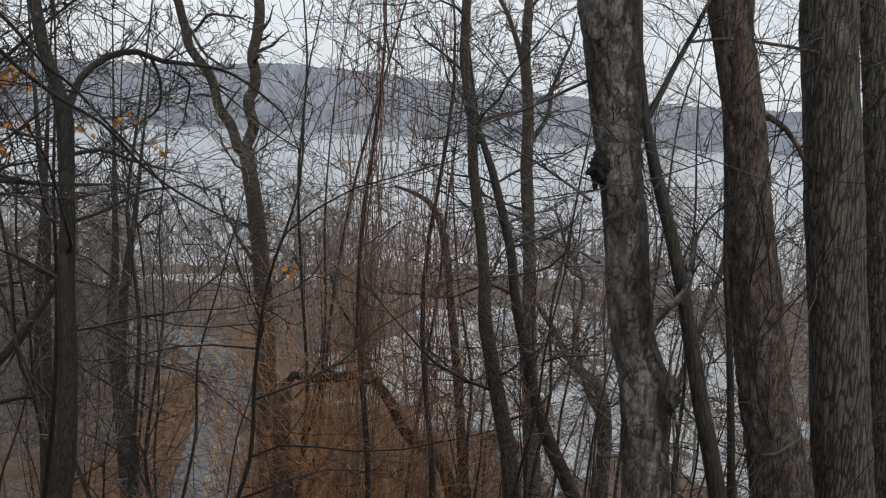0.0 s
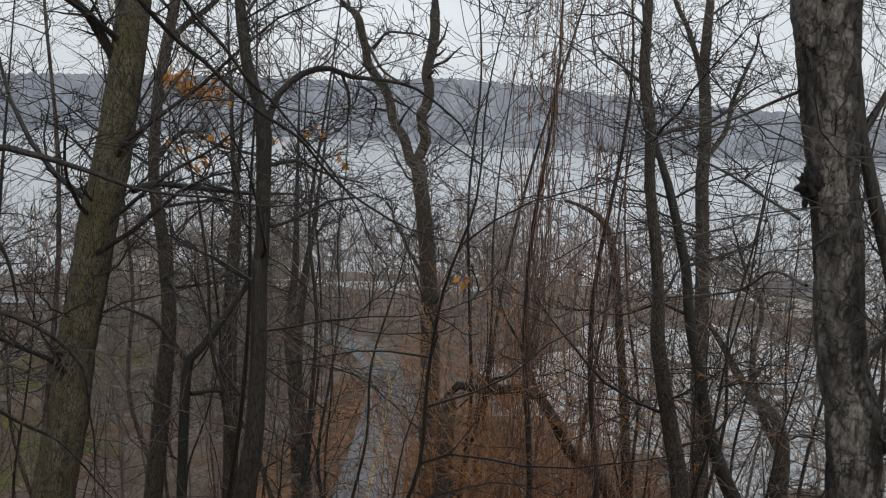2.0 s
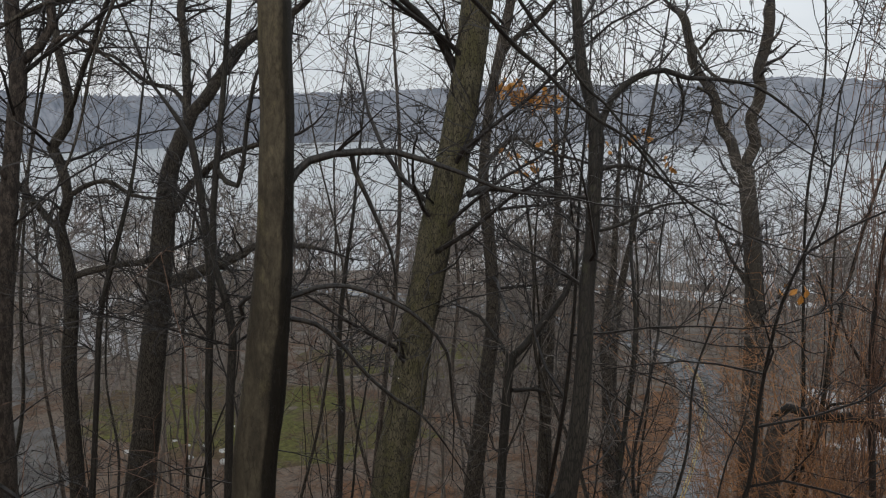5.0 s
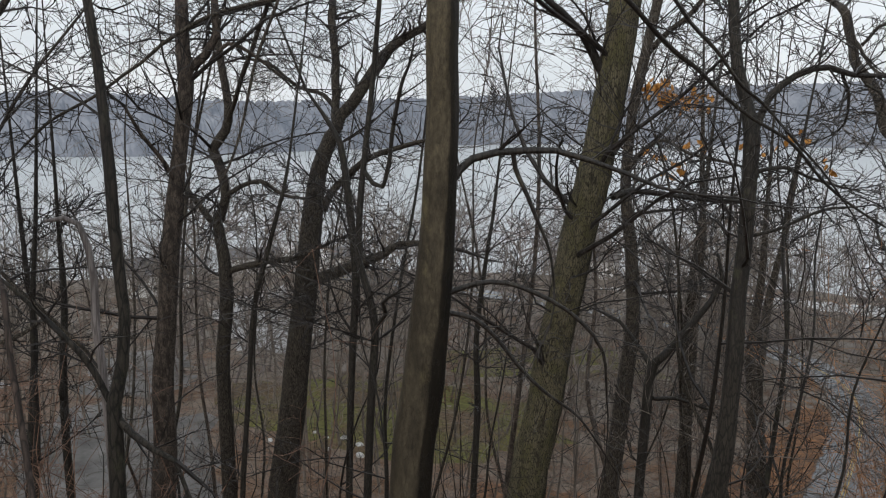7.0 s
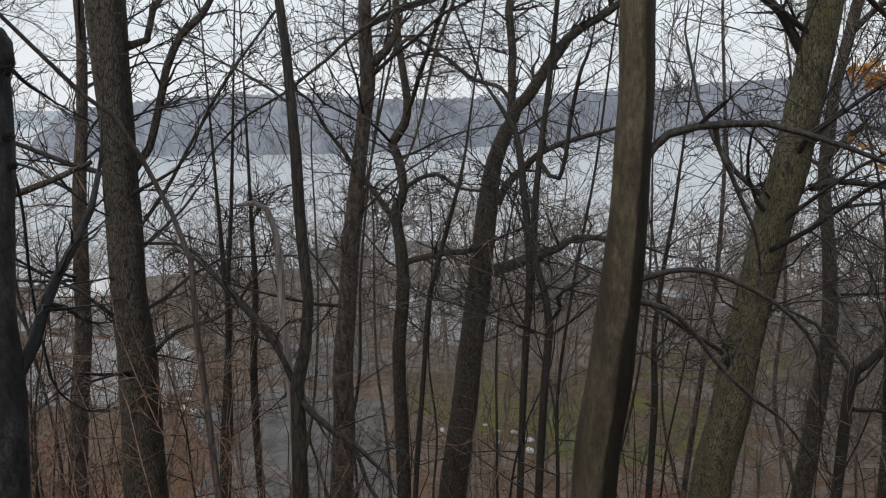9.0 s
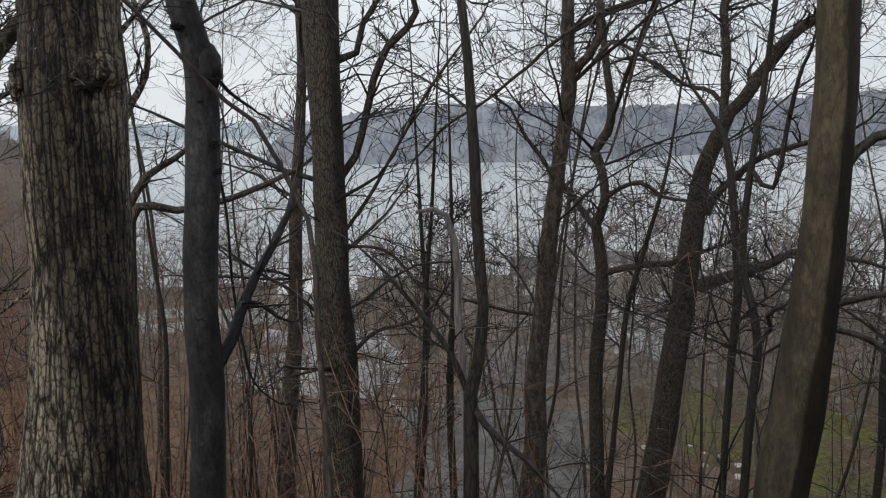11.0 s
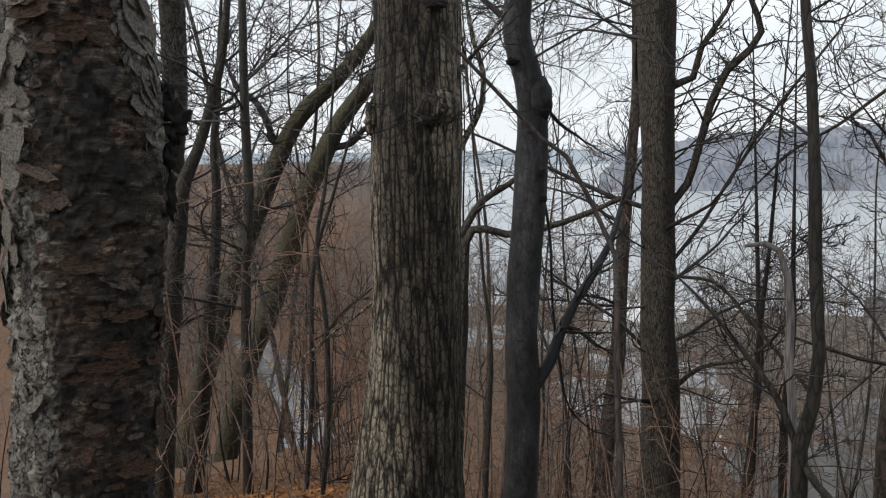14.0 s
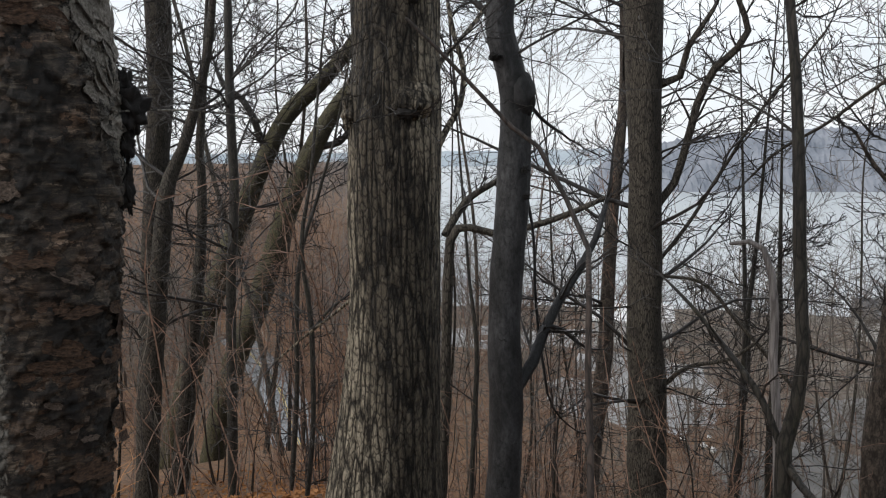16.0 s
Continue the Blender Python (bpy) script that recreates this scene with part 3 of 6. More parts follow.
GRASS = lawn_material()
ASPHALT = plain("wet_asphalt", (0.06, 0.063, 0.067), (0.13, 0.135, 0.14), 1.5, 0.24, 0.7, 0.004)
CONCRETE = plain("wet_pale_pavement", (0.3, 0.31, 0.305), (0.5, 0.515, 0.51), 0.11, 0.3, 0.5, 0.004)
DAMPGROUND = plain("damp_dark_ground", (0.05, 0.045, 0.04), (0.17, 0.16, 0.15), 0.35, 0.5, 0.4, 0.02)
WETGROUND = plain("wet_grey_ground", (0.15, 0.145, 0.14), (0.33, 0.32, 0.312), 0.2, 0.4, 0.5, 0.004)
YELLOW = plain("yellow_road_paint", (0.28, 0.2, 0.06), (0.52, 0.37, 0.09), 0.8)

rings = [0.6 * 1.07 ** k for k in range(134)]
tagged(polar_sheet("ground", rings, 200, ground, LITTER), "brown leaf-covered woodland slope falling to a lake", "ground", kind="structure")


def ribbon(name, line, half, lift, mat, offset=0.0, thick=0.06):
    """A strip of even width along a line on the land, with a thin edge."""
    pts, _ = spline([(x, y, 0, 1) for x, y in line], 2.0)
    verts, faces = [], []
    for i, p in enumerate(pts):
        d = (pts[min(i + 1, len(pts) - 1)] - pts[max(i - 1, 0)]).normalized()
        n = Vector((-d.y, d.x, 0))
        c = p + n * offset
        z = -29.2 + lift
        for s, dz in ((-half, -thick), (-half, 0), (half, 0), (half, -thick)):
            q = c + n * s
            verts.append((q.x, q.y, z + dz))
    for i in range(len(pts) - 1):
        for k in range(3):
            faces.append((4 * i + k, 4 * i + k + 1, 4 * i + k + 5, 4 * i + k + 4))
    return part(name, verts, faces, mat, smooth=False)


for line in (ROAD, ROAD_WEST):
    tagged(ribbon("road", line, 2.8, 0.1, ASPHALT), "wet grey asphalt road with double yellow line", "road", kind="structure")
    for side in (-0.12, 0.12):
        tagged(ribbon("trim", line, 0.045, 0.106, YELLOW, side, 0.002), "yellow painted centre line on the road", "road marking", kind="structure")


def patch(name, cx, cy, a, b, turn, mat, label, lift=0.12, seed=1):
    """An uneven sheet lying on the land."""
    rng = random.Random(seed)
    verts, faces = [], []
    rows, cols = 10, 36
    wob = [1 + rng.uniform(-0.18, 0.18) for _ in range(cols)]
    for i in range(rows + 1):
        for k in range(cols):
            t = 2 * math.pi * k / cols
            f = max(0.02, i / rows) * wob[k]
            u, v = a * f * math.cos(t), b * f * math.sin(t)
            x = cx + u * math.cos(turn) - v * math.sin(turn)
            y = cy + u * math.sin(turn) + v * math.cos(turn)
            verts.append((x, y, gz(x, y) + lift * (1 if i < rows else -2)))
    for i in range(rows):
        for k in range(cols):
            j = (k + 1) % cols
            faces.append((i * cols + k, (i + 1) * cols + k, (i + 1) * cols + j, i * cols + j))
    faces.append(tuple(range(cols - 1, -1, -1)))
    return tagged(part(name, verts, faces, mat), label, name, kind="structure")


patch("lawn", -62, 58, 20, 13, radians(25), GRASS, "dull green winter lawn below the bank", seed=3)
patch("lawn", -62, 88, 16, 10, radians(40), GRASS, "dull green winter lawn below the bank", seed=4)
LEAFBED = plain("orange_leaf_bed", (0.06, 0.034, 0.02), (0.25, 0.13, 0.066), 1.4, 0.8, bump=0.05)


def verge(line, first, last, label):
    """Fallen leaves along the road's edge, with a ragged outer side."""
    pts = [p for p in spline([(x, y, 0, 1) for x, y in line], 0.5)[0] if first < p.y < last]
    verts, faces, cols = [], [], 14
    for i, p in enumerate(pts):
        d = (pts[min(i + 1, len(pts) - 1)] - pts[max(i - 1, 0)]).normalized()
        n = Vector((-d.y, d.x, 0))
        k = i / (len(pts) - 1)
        wide = 12 - 9 * k + 2.5 * noise.noise(Vector((p.y * 0.25, 3, 0))) + 0.8 * noise.noise(Vector((p.y * 1.3, 7, 0)))
        inner = 2.85 + 0.5 * noise.noise(Vector((p.y * 0.5, 11, 0)))
        for c in range(cols):
            q = p + n * (inner + wide * c / (cols - 1))
            verts.append((q.x, q.y, max(gz(q.x, q.y), -29.2) + 0.13 - (0.25 if c == cols - 1 else 0)))
    for i in range(len(pts) - 1):
        for c in range(cols - 1):
            o = i * cols + c
            faces.append((o, o + cols, o + cols + 1, o + 1))
    return tagged(part("leaf_bed", verts, faces, LEAFBED), label, "leaf_bed", kind="structure")


verge(ROAD, 45, 93, "wet orange-brown fallen leaves beside the road")
patch("leaf_bed", -35, 49, 9, 6, radians(20), LEAFBED, "wet orange-brown fallen leaves below the bank", seed=13)
patch("pavement", 17, 112, 30, 46, radians(-8), CONCRETE, "wet pale parking ground between bare trees", seed=5)
patch("pavement", -112, 78, 24, 9, radians(-30), WETGROUND, "wet grey parking ground between bare trees", seed=6)
patch("pavement", -112, 24, 26, 13, radians(-10), WETGROUND, "wet grey parking ground between bare trees", seed=7)
patch("pavement", -69, 31, 20, 10, radians(-24), DAMPGROUND, "wet grey parking ground below the bank", seed=10)
patch("pavement", -96, 47, 13, 8, radians(-28), DAMPGROUND, "wet grey parking ground between bare trees", seed=11)
patch("pavement", -150, 8, 28, 12, radians(80), WETGROUND, "wet grey parking ground between bare trees", seed=8)
patch("pavement", -60, 170, 40, 12, radians(20), CONCRETE, "wet pale parking ground between bare trees", seed=9)


# ---- lake and far shore ----
def water_material():
    m, nt, b = material("lake_water", 0.3, 0.5)
    b.inputs["Base Color"].default_value = (0.48, 0.51, 0.525, 1)
    b.inputs["IOR"].default_value = 1.33
    n = node(nt, "ShaderNodeTexNoise", Scale=0.25, Detail=4)
    nt.links.new(coords(nt, (1, 1, 1)), n.inputs["Vector"])
    bumped(nt, b, n.outputs["Fac"], 0.8, 0.8)
    return m


tagged(polar_sheet("water", [180, 260, 360, 520, 800, 1300, 2000, 3000, 4950], 96, lambda x, y: np.full(np.shape(x), LAKE), water_material()),
       "calm pale grey lake under an overcast sky", "lake", kind="structure")


def far_material(name, a, c, scale):
    m, nt, b = material(name, 0.95, 0.1)
    n = node(nt, "ShaderNodeTexNoise", Scale=scale, Detail=8, Roughness=0.7)
    nt.links.new(coords(nt, (1, 1, 0.5)), n.inputs["Vector"])
    col = ramp(nt, n.outputs["Fac"], [(0.35, a), (0.66, c)])
    nt.links.new(col, b.inputs["Base Color"])
    return m


def ridge(name, stops, depth, mat, label, jag, steps, seed):
    """A wooded hill along the far shore: rows from the water's edge up to an uneven tree line."""
    rng = random.Random(seed)
    verts, faces = [], []
    az = np.array([s[0] for s in stops], float)
    dist = np.array([s[1] for s in stops], float)
    top = np.array([s[2] for s in stops], float)
    rows = 16
    grid = np.linspace(az[0], az[-1], steps)
    d = np.interp(grid, az, dist)
    h = np.interp(grid, az, top)
    for i in range(rows + 2):
        f = min(1.0, i / rows)
        for k in range(steps):
            a = radians(grid[k])
            rr = d[k] + depth * f + (depth if i > rows else 0)
            z = LAKE - 2 + (h[k] - LAKE + 2) * (f ** 0.75) * (1 if i <= rows else 0.6)
            if 0 < i <= rows:
                z += rng.uniform(-1, 1) * jag * (1.0 if i == rows else 0.8) + jag * 1.3 * noise.noise(Vector((grid[k] * 1.7, i * 0.4, seed)))
            verts.append((-rr * math.sin(a), rr * math.cos(a), z))
    for i in range(rows + 1):
        for k in range(steps - 1):
            o = i * steps + k
            faces.append((o, o + steps, o + steps + 1, o + 1))
    return tagged(part(name, verts, faces, mat, smooth=False), label, "hill", kind="structure")


# Haze over the lake is mixed into both hill colours, paler and bluer farther off.
HILL = far_material("hazed_far_woods", (0.168, 0.188, 0.222), (0.285, 0.302, 0.338), 0.02)
FARHILL = far_material("hazed_distant_hill", (0.36, 0.42, 0.47), (0.44, 0.49, 0.53), 0.004)
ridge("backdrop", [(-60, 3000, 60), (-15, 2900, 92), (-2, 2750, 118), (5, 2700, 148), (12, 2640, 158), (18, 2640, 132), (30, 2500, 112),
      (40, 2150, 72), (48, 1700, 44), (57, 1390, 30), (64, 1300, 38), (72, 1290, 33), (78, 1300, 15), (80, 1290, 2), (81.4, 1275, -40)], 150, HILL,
      "bare-wooded hill across the lake, greyed and blued by painted haze", 3.2, 900, 5)
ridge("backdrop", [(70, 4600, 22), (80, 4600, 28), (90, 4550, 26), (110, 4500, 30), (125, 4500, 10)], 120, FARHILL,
      "hill at the lake's far end, haze painted pale blue", 3.0, 220, 6)


# ---- trees ----
def relief(kind, radius, seed):
    """How a trunk's bark swells and cracks, by kind: a factor of the radius."""
    def f(a, s, n=noise.noise):
        x, y = math.cos(a), math.sin(a)
        big = 0.05 * n(Vector((x * 1.3, y * 1.3, s * 0.9 + seed)))
        if kind == "oak":
            p = Vector((x * radius, y * radius, s * 0.19 + seed)) * 31
            p += Vector((n(p * 1.1), n(p * 1.1 + Vector((9, 0, 0))), 0.8 * n(p * 1.3 + Vector((0, 9, 0))))) * 0.42
            dist, spot = noise.voronoi(p)
            ridge = min((dist[1] - dist[0]) * 4.0, 1.0)
            lift = 0.35 * n(spot[0] * 7.3) + 0.3 * n(p * 2.5)
            return 1 + big + (0.007 * ridge + 0.005 * lift * ridge - 0.006) / radius
        if kind in ("cherry", "rough"):
            k = radius * 26
            v = n(Vector((x * k, y * k, s * 9 + seed))) + 0.6 * n(Vector((x * k * 2.3, y * k * 2.3, s * 22 + seed)))
            return 1 + big + 0.007 / radius * (1 if v > 0.12 else v * 4)
        if kind == "flaky":
            q = Vector((x * radius, y * radius, s + seed))
            p = q * 17
            p.z *= 0.85
            p += Vector((n(p * 0.9), n(p * 0.9 + Vector((9, 0, 0))), n(p * 0.9 + Vector((0, 9, 0))))) * 0.75
            dist, spot = noise.voronoi(p)
            tilt = (spot[0].z - p.z) * (0.5 + 0.5 * n(spot[0] * 3.7)) + 0.7 * n(spot[0] * 5.1) * (p.x - spot[0].x + p.y - spot[0].y)
            flake = 0.55 * n(spot[0] * 8.9) + 0.55 * tilt
            small = n(Vector((q.x * 60, q.y * 60, q.z * 75))) + 0.7 * n(Vector((q.x * 45, q.y * 45, q.z * 190)))
            rib = abs(n(Vector((q.x * 24, q.y * 24, q.z * 38)))) * 2 - 0.5
            w = q * 36
            w.z *= 1.3
            w += Vector((n(w), n(w + Vector((9, 0, 0))), n(w + Vector((0, 9, 0))))) * 0.8
            scale = n(noise.voronoi(w)[1][0] * 7.7)
            return 1 + big * 1.2 + (0.026 * flake + 0.0028 * small + 0.005 * rib + 0.012 * scale) / radius
        if kind in ("mossy", "furrowed"):
            k = radius * 24
            return 1 + big + 0.05 * (abs(n(Vector((x * k, y * k, s * 3 + seed)))) * 2 - 0.5)
        if kind == "black":
            return 1 + big * 1.4 + 0.05 * n(Vector((x * 2.5, y * 2.5, s * 4.5 + seed))) + 0.03 * max(0, n(Vector((x * 4, y * 4, s * 17 + seed))))
        return 1 + big * 1.2 + 0.035 * n(Vector((x * 3, y * 3, s * 1.6 + seed)))
    return f


KINDS = {
    "oak": ("oak_tree", "tall oak with deeply ridged grey-brown bark on a wooded bank"),
    "cherry": ("cherry_tree", "wild cherry trunk with cracked dark bark and a black knot"),
    "rough": ("brown_tree", "bare tree with rough red-brown bark on a wooded bank"),
    "dark": ("slender_tree", "slender bare tree with wet near-black bark"),
    "ash": ("bare_tree", "bare winter tree with grey-brown bark on the slope"),
    "furrowed": ("tall_tree", "tall bare tree with deep upright furrows in grey bark"),
    "mossy": ("mossy_tree", "bare tree with dull green moss on its bark"),
    "smooth": ("young_tree", "straight young tree with smooth mottled brown bark"),
    "black": ("black_tree", "smooth-barked tree, black with rain, with a knobbed bend"),
    "flaky": ("flaking_tree", "thick old trunk with loose flaking bark plates beside the path"),
    "snag": ("dead_stem", "dead weathered grey stem, hooked over at its top"),
    "vine": ("vine", "long curving woody vine, reddish brown"),
}
serial = [0]
wet_tips = []


def tree(kind, trunk, boughs=8, reach=1.6, low=-1.5, high=5.0, rise=5.0, level=2, sink=True):
    """A tree from its trunk's line (x, y, z, r), base first; the trunk goes on down to the land and up past the last place."""
    serial[0] += 1
    rng = random.Random(serial[0])
    name, label = KINDS[kind]
    line = [tuple(p) for p in trunk]
    dist = math.hypot(line[0][0], line[0][1])
    if sink:
        a, b = Vector(line[0][:3]), Vector(line[1][:3])
        d = (a - b).normalized()
        d = Vector((d.x * 0.6, d.y * 0.6, min(d.z, -0.5))).normalized()
        p, r = a, line[0][3]
        floor = gz(p.x, p.y)
        while p.z > floor - 0.25:
            p = p + d * 0.4
            floor = gz(p.x, p.y)
        foot = (p.x, p.y, p.z, r * (1.18 if (a - p).length > 2 else 1.04))
        even = max(1, min(8, round((a - p).length / max(0.15, (a - b).length))))
        line = [tuple(u + (v - u) * k / even for u, v in zip(foot, line[0])) for k in range(even)] + line
    upper = []
    if rise:
        a, b = Vector(line[-1][:3]), Vector(line[-2][:3])
        d = (a - b).normalized()
        for k in (0.34, 0.67, 1.0):
            e = a + Vector((d.x, d.y, 0)) * rise * k * 0.7 + Vector((0, 0, rise * k))
            upper.append((e.x, e.y, e.z, (upper or line)[-1][3] * (0.72 if line[-1][3] > 0.1 else 0.6)))
    base = Vector(line[0][:3])
    width = trunk[len(trunk) // 2][3] * 2 / max(dist, 1.5) * 1460
    sides = 132 if width > 130 else 60 if width > 44 else 22 if width > 26 else 11
    step = 0.02 if width > 130 else 0.03 if width > 44 else 0.12 if width > 26 else 0.3
    if width > 130 and kind in ("oak", "flaky"):
        sides, step = (230, 0.0085) if kind == "flaky" else (150, 0.013)
    root = thing(name, base, label, "vine" if kind == "vine" else "tree")
    verts, faces = [], []
    pts, radii = spline(line, step)
    if sides < 40:
        pts = [p + Vector((rng.gauss(0, 0.012), rng.gauss(0, 0.012), 0)) * r for p, r in zip(pts, radii)]
    tube(verts, faces, pts, radii, sides, relief(kind if sides > 40 else "plain", line[len(line) // 2][3], serial[0] * 3.7))
    part("trunk" if kind not in ("vine", "snag") else "stem", shifted(verts, base), faces, BARK[kind], root)
    if upper:
        verts, faces = [], []
        top, thick = spline([line[-1]] + upper, 0.3)
        tube(verts, faces, top, thick, 12, relief("plain", line[-1][3], serial[0]))
        part("upper_trunk", shifted(verts, base), faces, BARK[kind], root)
        pts, radii = pts + top, radii + thick
    fine = max(0.0018, 0.0005 * dist)
    if boughs:
        verts, faces = [], []
        heights = [i for i, p in enumerate(pts) if low < p.z < high]
        for _ in range(boughs if heights else 0):
            i = rng.choice(heights)
            a = rng.uniform(0, 2 * math.pi)
            d = Vector((math.cos(a), math.sin(a), rng.uniform(0.1, 0.9))).normalized()
            size = reach * rng.uniform(0.5, 1.3)
            grow(verts, faces, rng, pts[i], d, size, max(fine * 1.6, min(radii[i] * 0.35, size * 0.011)), level, lift=0.05, bend=0.56, fine=fine)
        if upper:
            grow(verts, faces, rng, pts[-1], pts[-1] - pts[-2], 1.2, radii[-1], 2, lift=0.1, bend=0.5, fine=fine)
        if dist < 8:
            wet_tips.extend((v, root, base) for v in verts[::11] if math.hypot(v.x, v.y) < 9)
        tagged(part("crown", shifted(verts, base), faces, TWIG, root, "bare wet twigs", smooth=False), kind="stuff")
    return root, kind, base, rng, fine


def limb(owner, line, twigs=1.0, level=2):
    """A limb of a tree along a line (x, y, z, r), with its side twigs."""
    root, kind, base, rng, fine = owner
    pts, radii = spline(line, max(0.04, min(0.25, line[0][3] * 4)))
    radii = [max(r, fine * 0.8) for r in radii]
    far, at = math.hypot(line[0][0], line[0][1]), rng.uniform(0, 90)
    wob = 0.12 + 0.03 * far
    pts = [p + noise.noise_vector(p * (5.0 / (1 + 0.12 * far)) + Vector((at, 0, 0))) * (r * wob if 0 < i < len(pts) - 1 else 0) for i, (p, r) in enumerate(zip(pts, radii))]
    verts, faces = [], []
    tube(verts, faces, pts, radii, 12 if line[0][3] > 0.03 else 8, relief("plain", line[0][3], rng.uniform(0, 50)))
    ob = part("limb", shifted(verts, base), faces, BARK["wet_limb" if kind in ("smooth", "mossy") else kind], root)
    total = sum((b - a).length for a, b in zip(pts, pts[1:]))
    verts, faces = [], []
    for _ in range(int(twigs * (4 + total * (3.0 if far < 10 else 2.2)))):
        i = rng.randrange(len(pts) // 4, len(pts) - 1)
        d = (pts[i + 1] - pts[i]).normalized()
        side = d.cross(Vector((rng.uniform(-1, 1), rng.uniform(-1, 1), rng.uniform(-1, 1)))).normalized()
        c = (d * 0.5 + side * 0.8 + Vector((0, 0, 0.25))).normalized()
        grow(verts, faces, rng, pts[i], c, min(max(1.6, far * 0.07), 0.3 + total * 0.22) * rng.uniform(0.4, 1.2), max(fine * 1.2, radii[i] * 0.4), level - 1, lift=0.05, bend=0.52, fork=0.7, fine=fine)
    tip = pts[-1]
    grow(verts, faces, rng, tip, (tip - pts[-2]).normalized(), min(1.8, 0.3 + total * 0.25), radii[-1], level, bend=0.42, fine=fine)
    wet_tips.extend((v, root, base) for v in verts[::11] if math.hypot(v.x, v.y) < 9)
    tagged(part("spray", shifted(verts, base), faces, TWIG, ob, smooth=False), kind="stuff")
    return ob


t = tree("cherry", [(1.35, 4.88, -0.69, 0.143), (1.32, 4.88, -0.38, 0.141), (1.28, 4.88, -0.02, 0.143), (1.24, 4.88, 0.16, 0.139), (1.18, 4.88, 0.34, 0.131), (1.12, 4.88, 0.69, 0.128), (1.08, 4.88, 1.03, 0.127), (1.02, 4.88, 1.36, 0.127), (0.97, 4.88, 1.69, 0.146), (0.92, 4.88, 2.01, 0.151), (0.87, 4.88, 2.33, 0.172)], boughs=4, low=2.6)
cherry = t
limb(t, [(1.28, 4.88, 0.38, 0.026), (1.34, 5.02, 0.41, 0.027), (1.45, 5.15, 0.48, 0.025), (1.59, 5.29, 0.56, 0.026), (1.66, 5.42, 0.65, 0.023), (1.71, 5.56, 0.86, 0.015)])
limb(t, [(0.86, 4.88, 1.17, 0.01), (0.77, 5.36, 1.24, 0.009), (0.54, 5.83, 1.38, 0.009), (0.23, 6.31, 1.52, 0.008)])
limb(t, [(0.94, 4.88, 0.8, 0.01), (0.84, 5.36, 0.79, 0.009), (0.72, 5.83, 0.57, 0.008), (0.43, 6.31, 0.41, 0.007)])
limb(t, [(0.77, 4.81, 1.86, 0.01), (0.56, 5.16, 1.74, 0.009), (0.31, 5.51, 1.62, 0.007), (0.02, 5.86, 1.5, 0.006)])
t = tree("dark", [(1.99, 5.38, -0.9, 0.063), (1.9, 5.38, -0.56, 0.06), (1.81, 5.38, -0.24, 0.058), (1.71, 5.38, 0.15, 0.053), (1.61, 5.38, 0.54, 0.047), (1.5, 5.38, 0.91, 0.043), (1.36, 5.38, 1.32, 0.041), (1.26, 5.38, 1.66, 0.033), (1.19, 5.38, 2.06, 0.022), (1.16, 5.38, 2.41, 0.018)], boughs=5, low=2.2)
limb(t, [(1.27, 5.38, 1.68, 0.026), (1.36, 5.41, 1.86, 0.02), (1.45, 5.45, 2.05, 0.018), (1.56, 5.49, 2.27, 0.015), (1.63, 5.53, 2.42, 0.013)])
t = tree("rough", [(2.75, 6.08, -1.2, 0.235), (2.65, 6.08, -0.82, 0.215), (2.52, 6.08, -0.37, 0.189), (2.43, 6.08, 0.08, 0.185), (2.35, 6.08, 0.51, 0.179), (2.26, 6.08, 0.94, 0.168), (2.2, 6.08, 1.35, 0.158), (2.13, 6.08, 1.76, 0.144), (2.03, 6.08, 2.16, 0.139), (1.94, 6.08, 2.55, 0.151)], boughs=4, low=2.6)
limb(t, [(2.26, 6.08, 1.77, 0.025), (2.47, 6.13, 1.66, 0.021), (2.6, 6.18, 1.53, 0.019), (2.68, 6.23, 1.43, 0.017)])
limb(t, [(1.61, 5.78, 2.21, 0.01), (1.92, 5.93, 2.26, 0.011), (2.22, 6.08, 2.26, 0.012), (2.61, 6.23, 2.24, 0.013), (3, 6.39, 2.2, 0.011)])
t = tree("furrowed", [(3.4, 6.4, -1.32, 0.233), (3.29, 6.4, -0.68, 0.225), (3.19, 6.4, 0.03, 0.215), (3.08, 6.4, 0.71, 0.211), (2.98, 6.4, 1.37, 0.212), (2.88, 6.4, 2.01, 0.205), (2.79, 6.4, 2.64, 0.202)], boughs=4, low=2.6)
limb(t, [(2.99, 6.4, 2.23, 0.015), (3.16, 6.61, 1.91, 0.011), (3.32, 6.81, 1.6, 0.009), (3.53, 7.01, 1.41, 0.007)])
t = tree("furrowed", [(4.54, 7.68, -1.88, 0.202), (4.3, 7.68, -0.26, 0.184), (4.11, 7.68, 0.83, 0.17), (3.99, 7.68, 1.61, 0.152), (3.86, 7.68, 2.27, 0.129), (3.72, 7.68, 2.86, 0.117)], boughs=3, low=2.5)
t = tree("dark", [(3.4, 8.8, -2.48, 0.048), (3.27, 8.8, -1.27, 0.041), (3.19, 8.8, -0.62, 0.034), (3.09, 8.8, 0.01, 0.031), (3.04, 8.8, 0.44, 0.024)], boughs=17, low=-3, high=7, reach=3.5)
t = tree("dark", [(3.41, 6.88, -1.55, 0.035), (3.34, 6.88, -0.91, 0.03), (3.24, 6.88, -0.3, 0.024), (3.17, 6.88, 0.2, 0.017)], boughs=17, low=-3, high=7, reach=3.5)
